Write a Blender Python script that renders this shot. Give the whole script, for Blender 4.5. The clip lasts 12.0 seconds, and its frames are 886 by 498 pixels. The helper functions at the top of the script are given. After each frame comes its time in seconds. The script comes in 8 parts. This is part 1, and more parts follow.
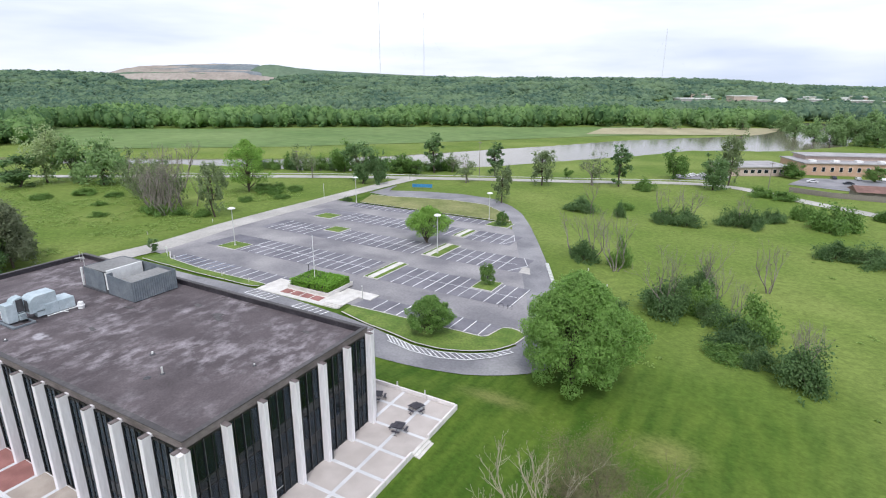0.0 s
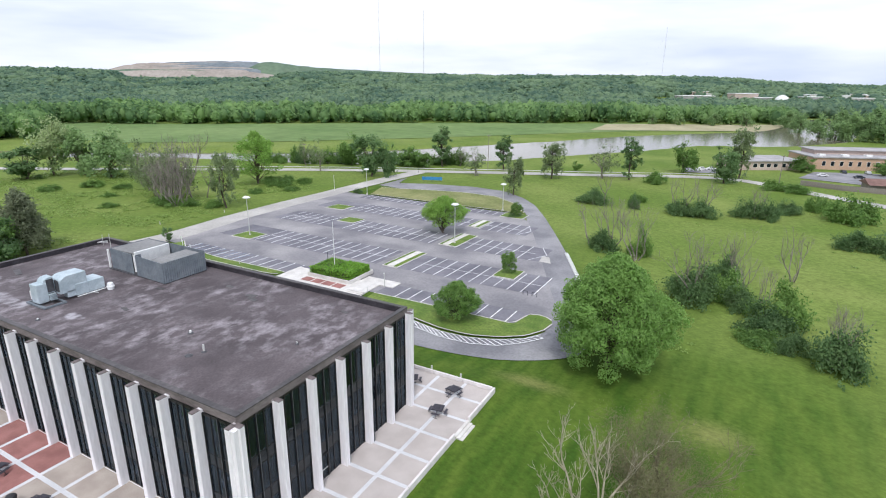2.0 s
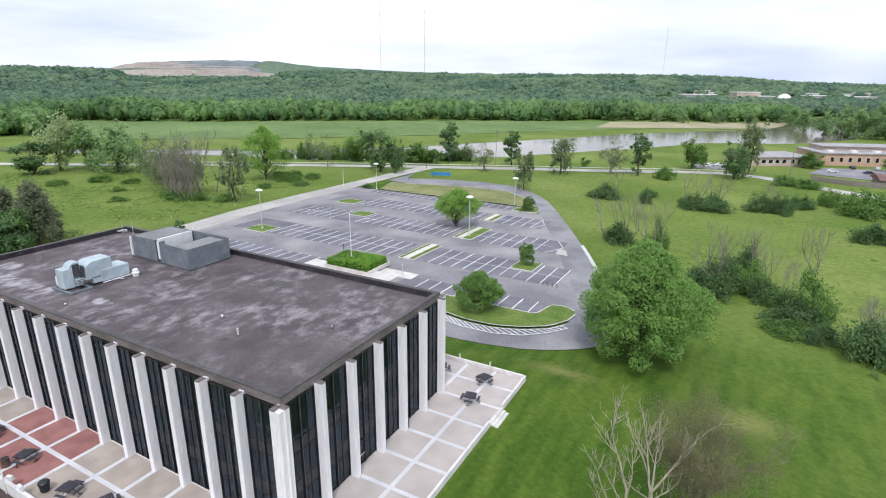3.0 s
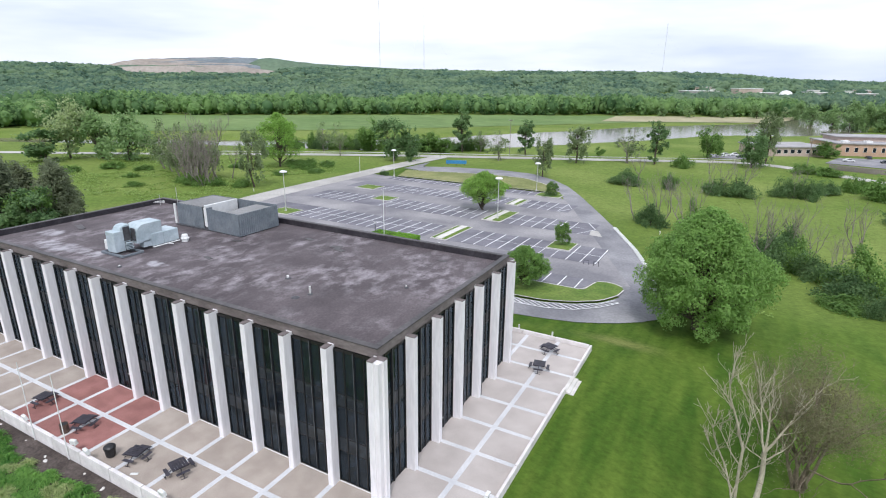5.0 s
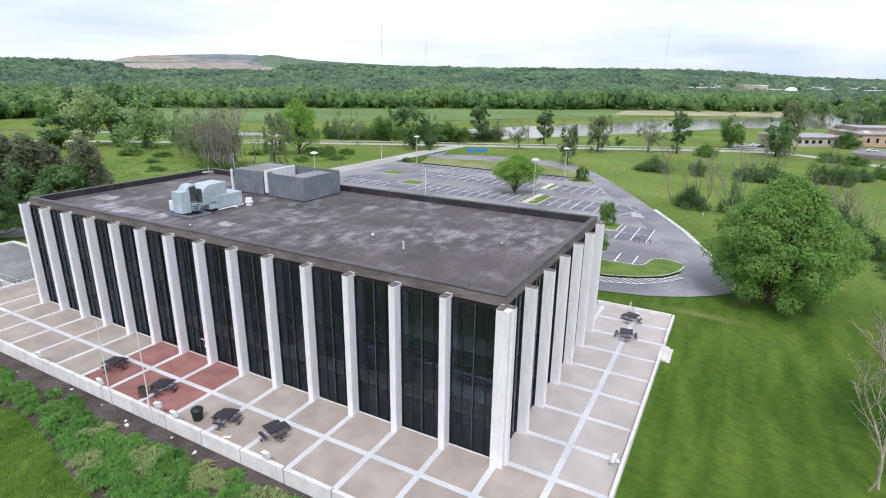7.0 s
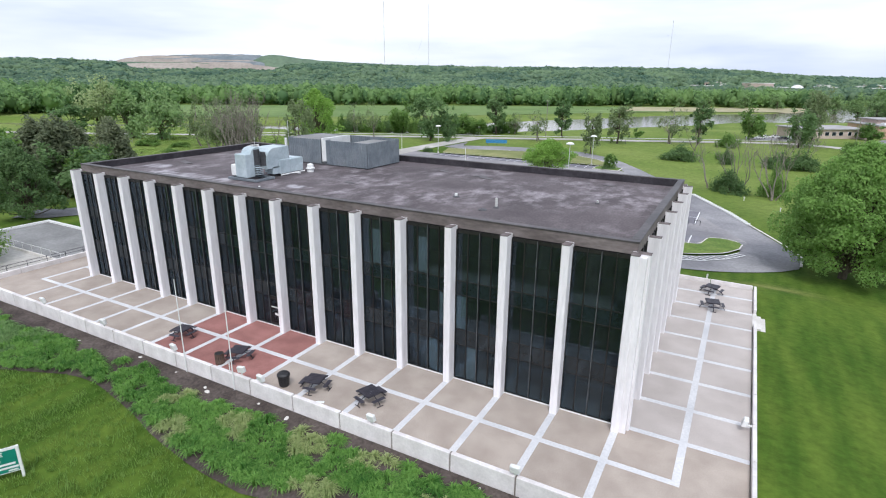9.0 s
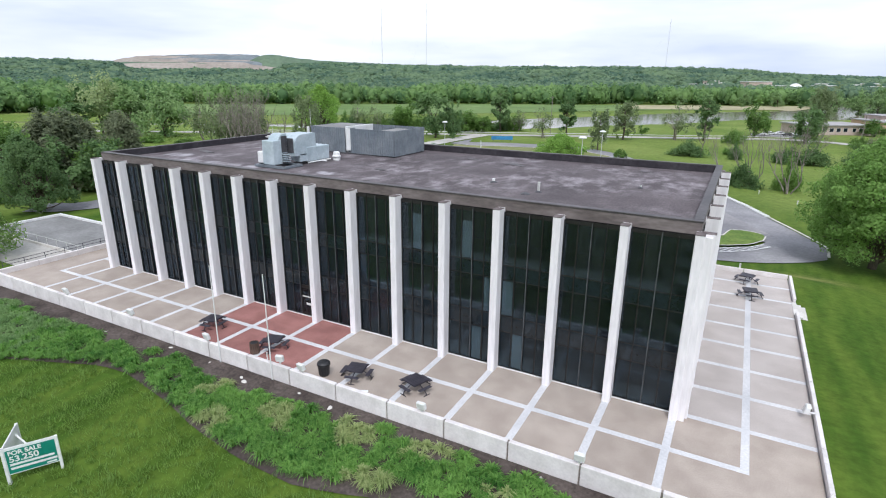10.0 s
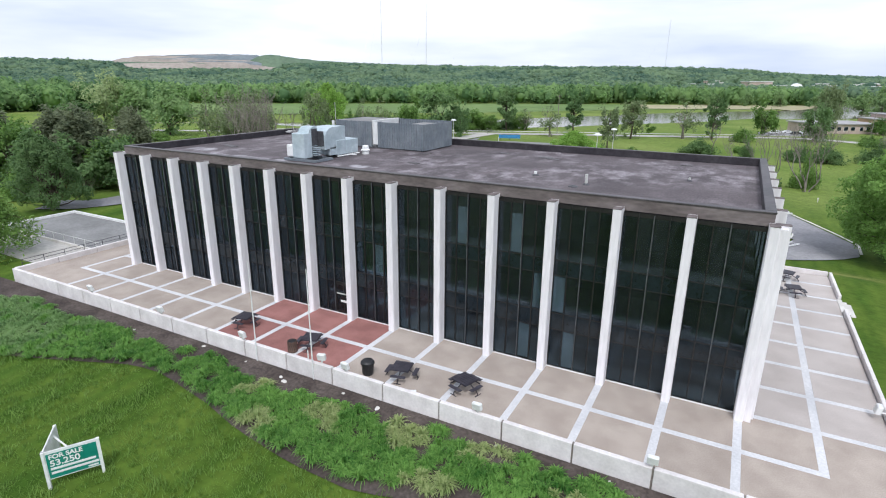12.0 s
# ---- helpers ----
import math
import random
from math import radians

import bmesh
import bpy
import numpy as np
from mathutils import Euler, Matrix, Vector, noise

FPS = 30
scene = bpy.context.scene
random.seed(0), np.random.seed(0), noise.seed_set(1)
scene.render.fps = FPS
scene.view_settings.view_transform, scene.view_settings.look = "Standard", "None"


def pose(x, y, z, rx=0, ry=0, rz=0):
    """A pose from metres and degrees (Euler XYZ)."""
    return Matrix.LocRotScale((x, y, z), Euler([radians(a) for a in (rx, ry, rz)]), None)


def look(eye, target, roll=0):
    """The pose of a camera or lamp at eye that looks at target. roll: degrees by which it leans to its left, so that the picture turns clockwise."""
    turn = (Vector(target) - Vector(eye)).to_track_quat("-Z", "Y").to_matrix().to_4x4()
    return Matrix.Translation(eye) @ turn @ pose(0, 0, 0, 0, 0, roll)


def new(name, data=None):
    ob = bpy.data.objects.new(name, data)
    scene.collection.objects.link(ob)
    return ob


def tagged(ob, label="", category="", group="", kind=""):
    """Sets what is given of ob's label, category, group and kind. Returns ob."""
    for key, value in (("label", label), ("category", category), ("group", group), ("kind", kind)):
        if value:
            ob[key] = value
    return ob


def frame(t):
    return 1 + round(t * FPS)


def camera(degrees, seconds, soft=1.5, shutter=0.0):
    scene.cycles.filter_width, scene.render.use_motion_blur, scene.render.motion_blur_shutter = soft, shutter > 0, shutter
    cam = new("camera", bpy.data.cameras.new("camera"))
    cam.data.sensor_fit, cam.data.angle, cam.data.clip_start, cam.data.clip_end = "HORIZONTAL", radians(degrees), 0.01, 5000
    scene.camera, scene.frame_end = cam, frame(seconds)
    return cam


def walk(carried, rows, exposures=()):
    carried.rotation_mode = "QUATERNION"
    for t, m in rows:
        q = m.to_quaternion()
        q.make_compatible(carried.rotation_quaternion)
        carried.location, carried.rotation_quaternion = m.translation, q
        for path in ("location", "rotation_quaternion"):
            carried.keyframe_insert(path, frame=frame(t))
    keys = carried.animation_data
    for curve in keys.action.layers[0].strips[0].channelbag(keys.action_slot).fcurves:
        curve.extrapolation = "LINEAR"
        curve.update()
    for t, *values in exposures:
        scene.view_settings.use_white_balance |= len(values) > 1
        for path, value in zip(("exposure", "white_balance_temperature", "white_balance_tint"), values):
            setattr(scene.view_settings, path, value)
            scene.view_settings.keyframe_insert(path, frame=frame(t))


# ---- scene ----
cam = camera(78.0, 12.0, soft=1.1)
PATH = [
    (0, (34.122, -20.853, 38.47), (33.198, -19.178, 37.885), 0.4),
    (0.5, (33.543, -21.054, 38.058), (32.622, -19.378, 37.472), 0.4),
    (1, (32.578, -21.387, 37.439), (31.658, -19.711, 36.852), 0.5),
    (1.5, (31.248, -21.902, 36.704), (30.328, -20.226, 36.116), 0.5),
    (2, (29.672, -22.579, 35.911), (28.754, -20.903, 35.321), 0.5),
    (2.5, (28.023, -23.283, 35.067), (27.104, -21.608, 34.476), 0.5),
    (4.5, (20.995, -25.592, 30.475), (20.085, -23.912, 29.881), 0.6),
    (5, (19.172, -26.31, 29.466), (18.263, -24.631, 28.87), 0.6),
    (5.5, (17.162, -26.947, 28.349), (16.254, -25.267, 27.753), 0.6),
    (6, (15.11, -27.565, 27.192), (14.202, -25.886, 26.595), 0.6),
    (6.5, (13.068, -28.207, 26.024), (12.16, -26.529, 25.425), 0.6),
    (7, (11.107, -28.862, 25.006), (10.2, -27.184, 24.405), 0.7),
    (9, (4.029, -30.891, 20.926), (3.118, -29.214, 20.327), 0.6),
    (9.5, (2.36, -31.359, 20.21), (1.453, -29.68, 19.611), 0.5),
    (10, (0.804, -31.718, 19.521), (-0.099, -30.037, 18.922), 0.5),
    (10.5, (-0.53, -31.997, 19.028), (-1.432, -30.316, 18.429), 0.5),
    (11, (-1.543, -32.182, 18.778), (-2.445, -30.501, 18.179), 0.5),
    (11.5, (-2.238, -32.242, 18.694), (-3.14, -30.56, 18.096), 0.5),
    (12, (-2.636, -32.176, 18.692), (-3.536, -30.493, 18.094), 0.5),
]
walk(cam, [(t, look(eye, target, roll)) for t, eye, target, roll in PATH], exposures=[(0, 0.16, 6130, 13), (6, 0.18, 6080, 12.5), (12, 0.13, 6070, 12)])

EYE_V, EYE_R = (-0.4787, 0.878), (0.878, 0.4787)   # the view's level direction and its right
ORIGIN = (33.7, -21.0)

# ---------------------------------------------------------------- light
world = bpy.data.worlds.new("overcast_sky")
scene.world = world
world.use_nodes = True
wt = world.node_tree
wt.nodes.clear()
w_out = wt.nodes.new("ShaderNodeOutputWorld")
w_bg = wt.nodes.new("ShaderNodeBackground")
w_sky = wt.nodes.new("ShaderNodeTexSky")
w_sky.sky_type = "NISHITA"
w_sky.sun_disc = False
w_sky.sun_elevation = radians(52)
w_sky.sun_rotation = radians(200)
w_sky.air_density, w_sky.dust_density = 1.2, 3.0
w_co = wt.nodes.new("ShaderNodeTexCoord")
w_map = wt.nodes.new("ShaderNodeMapping")
w_map.inputs["Scale"].default_value = (1.0, 1.0, 5.5)
w_map.inputs["Location"].default_value = (0.35, 0.2, 0.0)
w_noise = wt.nodes.new("ShaderNodeTexNoise")
w_noise.inputs["Scale"].default_value = 1.5
w_noise.inputs["Detail"].default_value = 5.0
w_noise.inputs["Roughness"].default_value = 0.5
w_ramp = wt.nodes.new("ShaderNodeValToRGB")
w_ramp.color_ramp.elements[0].position, w_ramp.color_ramp.elements[1].position = 0.41, 0.645
w_ramp.color_ramp.elements[0].color = (0.58, 0.645, 0.75, 1)
w_ramp.color_ramp.elements[1].color = (0.97, 0.98, 1.0, 1)
w_mul = wt.nodes.new("ShaderNodeMix")
w_mul.data_type = "RGBA"
w_mul.inputs[0].default_value = 0.94
w_gain = wt.nodes.new("ShaderNodeVectorMath")
w_gain.operation = "SCALE"
w_gain.inputs["Scale"].default_value = 0.1
wt.links.new(w_sky.outputs[0], w_gain.inputs[0])
wt.links.new(w_co.outputs["Generated"], w_map.inputs[0])
wt.links.new(w_map.outputs[0], w_noise.inputs["Vector"])
wt.links.new(w_noise.outputs["Fac"], w_ramp.inputs[0])
wt.links.new(w_gain.outputs[0], w_mul.inputs[6])
wt.links.new(w_ramp.outputs[0], w_mul.inputs[7])
wt.links.new(w_mul.outputs[2], w_bg.inputs[0])
w_bg.inputs[1].default_value = 1.15
wt.links.new(w_bg.outputs[0], w_out.inputs[0])

sun = new("sun", bpy.data.lights.new("sun", "SUN"))
sun.data.energy, sun.data.angle, sun.data.color = 2.0, radians(14), (1.0, 0.97, 0.92)
sun.matrix_world = look((30, -60, 90), (0, 0, 0))

# ---------------------------------------------------------------- materials


def mat(name, c1, c2, big=0.2, fine=4.0, rough=0.85, bump=0.15, metal=0.0, spread=0.25, grain=0.3, island=0.0, stretch=(1, 1, 1), spec=0.4, piece=0.0, lo=0.35, hi=0.65):
    """Two colours mixed by a broad noise, a fine grain over them, and a bump from the grain."""
    m = bpy.data.materials.new(name)
    m.use_nodes = True
    nt = m.node_tree
    bs = nt.nodes["Principled BSDF"]
    co = nt.nodes.new("ShaderNodeTexCoord")
    mp = nt.nodes.new("ShaderNodeMapping")
    mp.inputs["Scale"].default_value = stretch
    nt.links.new(co.outputs["Object"], mp.inputs[0])
    n1 = nt.nodes.new("ShaderNodeTexNoise")
    n1.inputs["Scale"].default_value, n1.inputs["Detail"].default_value = big, 6.0
    n2 = nt.nodes.new("ShaderNodeTexNoise")
    n2.inputs["Scale"].default_value, n2.inputs["Detail"].default_value = fine, 4.0
    nt.links.new(mp.outputs[0], n1.inputs["Vector"])
    nt.links.new(mp.outputs[0], n2.inputs["Vector"])
    rp = nt.nodes.new("ShaderNodeValToRGB")
    rp.color_ramp.elements[0].position, rp.color_ramp.elements[1].position = lo, hi
    rp.color_ramp.elements[0].color, rp.color_ramp.elements[1].color = (*c1, 1), (*c2, 1)
    nt.links.new(n1.outputs["Fac"], rp.inputs[0])
    mr = nt.nodes.new("ShaderNodeMapRange")
    mr.inputs["From Min"].default_value, mr.inputs["From Max"].default_value = 0.3, 0.7
    mr.inputs["To Min"].default_value, mr.inputs["To Max"].default_value = 1 - grain, 1 + grain
    nt.links.new(n2.outputs["Fac"], mr.inputs[0])
    sc = nt.nodes.new("ShaderNodeVectorMath")
    sc.operation = "SCALE"
    nt.links.new(rp.outputs[0], sc.inputs[0])
    nt.links.new(mr.outputs[0], sc.inputs["Scale"])
    last = sc.outputs[0]
    for amount, node, socket in ((island, "ShaderNodeNewGeometry", "Random Per Island"), (piece, "ShaderNodeObjectInfo", "Random")):
        if amount:
            gi = nt.nodes.new(node)
            m2 = nt.nodes.new("ShaderNodeMapRange")
            m2.inputs["To Min"].default_value, m2.inputs["To Max"].default_value = 1 - amount, 1 + amount
            nt.links.new(gi.outputs[socket], m2.inputs[0])
            s2 = nt.nodes.new("ShaderNodeVectorMath")
            s2.operation = "SCALE"
            nt.links.new(last, s2.inputs[0])
            nt.links.new(m2.outputs[0], s2.inputs["Scale"])
            last = s2.outputs[0]
    nt.links.new(last, bs.inputs["Base Color"])
    bs.inputs["Roughness"].default_value = rough
    bs.inputs["Metallic"].default_value = metal
    bs.inputs["Specular IOR Level"].default_value = spec
    if bump:
        bp = nt.nodes.new("ShaderNodeBump")
        bp.inputs["Strength"].default_value, bp.inputs["Distance"].default_value = bump, 0.05
        nt.links.new(n2.outputs["Fac"], bp.inputs["Height"])
        nt.links.new(bp.outputs[0], bs.inputs["Normal"])
    return m


def leaf_mat(name, c1, c2, through_light=0.42, rough=0.6, fade=0.3, patch=0.45, contrast=0.9):
    """Leaves: a colour for each leaf between two greens, some light let through."""
    m = bpy.data.materials.new(name)
    m.use_nodes = True
    nt = m.node_tree
    nt.nodes.clear()
    out = nt.nodes.new("ShaderNodeOutputMaterial")
    gi = nt.nodes.new("ShaderNodeNewGeometry")
    co = nt.nodes.new("ShaderNodeTexCoord")
    n1 = nt.nodes.new("ShaderNodeTexNoise")
    n1.inputs["Scale"].default_value, n1.inputs["Detail"].default_value = patch, 3.0
    nt.links.new(co.outputs["Object"], n1.inputs["Vector"])
    ad = nt.nodes.new("ShaderNodeMath")
    ad.operation = "MULTIPLY_ADD"
    ad.inputs[1].default_value, ad.inputs[2].default_value = 0.6, 0.4 - 0.5 * contrast
    nt.links.new(gi.outputs["Random Per Island"], ad.inputs[0])
    a2 = nt.nodes.new("ShaderNodeMath")
    a2.operation = "MULTIPLY_ADD"
    a2.inputs[1].default_value = contrast
    nt.links.new(n1.outputs["Fac"], a2.inputs[0])
    nt.links.new(ad.outputs[0], a2.inputs[2])
    oi = nt.nodes.new("ShaderNodeObjectInfo")
    a3 = nt.nodes.new("ShaderNodeMath")
    a3.operation = "MULTIPLY_ADD"
    a3.inputs[1].default_value = fade
    nt.links.new(oi.outputs["Random"], a3.inputs[0])
    nt.links.new(a2.outputs[0], a3.inputs[2])
    rp = nt.nodes.new("ShaderNodeValToRGB")
    rp.color_ramp.elements[0].position, rp.color_ramp.elements[1].position = 0.3, 1.15
    rp.color_ramp.elements[1].position = 1.0
    rp.color_ramp.elements[0].color, rp.color_ramp.elements[1].color = (*c1, 1), (*c2, 1)
    nt.links.new(a3.outputs[0], rp.inputs[0])
    bs = nt.nodes.new("ShaderNodeBsdfPrincipled")
    bs.inputs["Roughness"].default_value = rough
    bs.inputs["Specular IOR Level"].default_value = 0.25
    tr = nt.nodes.new("ShaderNodeBsdfTranslucent")
    nt.links.new(rp.outputs[0], bs.inputs["Base Color"])
    nt.links.new(rp.outputs[0], tr.inputs["Color"])
    mx = nt.nodes.new("ShaderNodeMixShader")
    mx.inputs[0].default_value = through_light
    nt.links.new(bs.outputs[0], mx.inputs[1])
    nt.links.new(tr.outputs[0], mx.inputs[2])
    nt.links.new(mx.outputs[0], out.inputs[0])
    return m


def glass_mat(name, tint, gloss_rough=0.03, ior=1.52):
    m = bpy.data.materials.new(name)
    m.use_nodes = True
    nt = m.node_tree
    nt.nodes.clear()
    out = nt.nodes.new("ShaderNodeOutputMaterial")
    tr = nt.nodes.new("ShaderNodeBsdfTransparent")
    tr.inputs[0].default_value = (*tint, 1)
    gl = nt.nodes.new("ShaderNodeBsdfGlossy")
    gl.inputs["Roughness"].default_value = gloss_rough
    gl.inputs["Color"].default_value = (0.62, 0.75, 0.89, 1)
    fr = nt.nodes.new("ShaderNodeFresnel")
    fr.inputs[0].default_value = ior
    mx = nt.nodes.new("ShaderNodeMixShader")
    nt.links.new(fr.outputs[0], mx.inputs[0])
    nt.links.new(tr.outputs[0], mx.inputs[1])
    nt.links.new(gl.outputs[0], mx.inputs[2])
    # a faint grey diffuse layer, streaked down the pane: painted brightness for the unlit interior
    co = nt.nodes.new("ShaderNodeTexCoord")
    mp = nt.nodes.new("ShaderNodeMapping")
    mp.inputs["Scale"].default_value = (3.0, 3.0, 0.5)
    nz = nt.nodes.new("ShaderNodeTexNoise")
    nz.inputs["Scale"].default_value, nz.inputs["Detail"].default_value = 1.3, 6.0
    dm = nt.nodes.new("ShaderNodeMapRange")
    dm.inputs["From Min"].default_value, dm.inputs["From Max"].default_value = 0.3, 0.7
    dm.inputs["To Min"].default_value, dm.inputs["To Max"].default_value = 0.005, 0.026
    oi = nt.nodes.new("ShaderNodeObjectInfo")
    od = nt.nodes.new("ShaderNodeMath")
    od.operation = "MULTIPLY"
    om = nt.nodes.new("ShaderNodeMapRange")
    om.inputs["To Min"].default_value, om.inputs["To Max"].default_value = 0.5, 1.3
    nt.links.new(oi.outputs["Random"], om.inputs[0])
    nt.links.new(co.outputs["Object"], mp.inputs[0])
    nt.links.new(mp.outputs[0], nz.inputs["Vector"])
    nt.links.new(nz.outputs["Fac"], dm.inputs[0])
    nt.links.new(dm.outputs[0], od.inputs[0])
    nt.links.new(om.outputs[0], od.inputs[1])
    df = nt.nodes.new("ShaderNodeBsdfDiffuse")
    df.inputs[0].default_value = (0.55, 0.6, 0.62, 1)
    m2 = nt.nodes.new("ShaderNodeMixShader")
    nt.links.new(od.outputs[0], m2.inputs[0])
    nt.links.new(mx.outputs[0], m2.inputs[1])
    nt.links.new(df.outputs[0], m2.inputs[2])
    nt.links.new(m2.outputs[0], out.inputs[0])
    return m


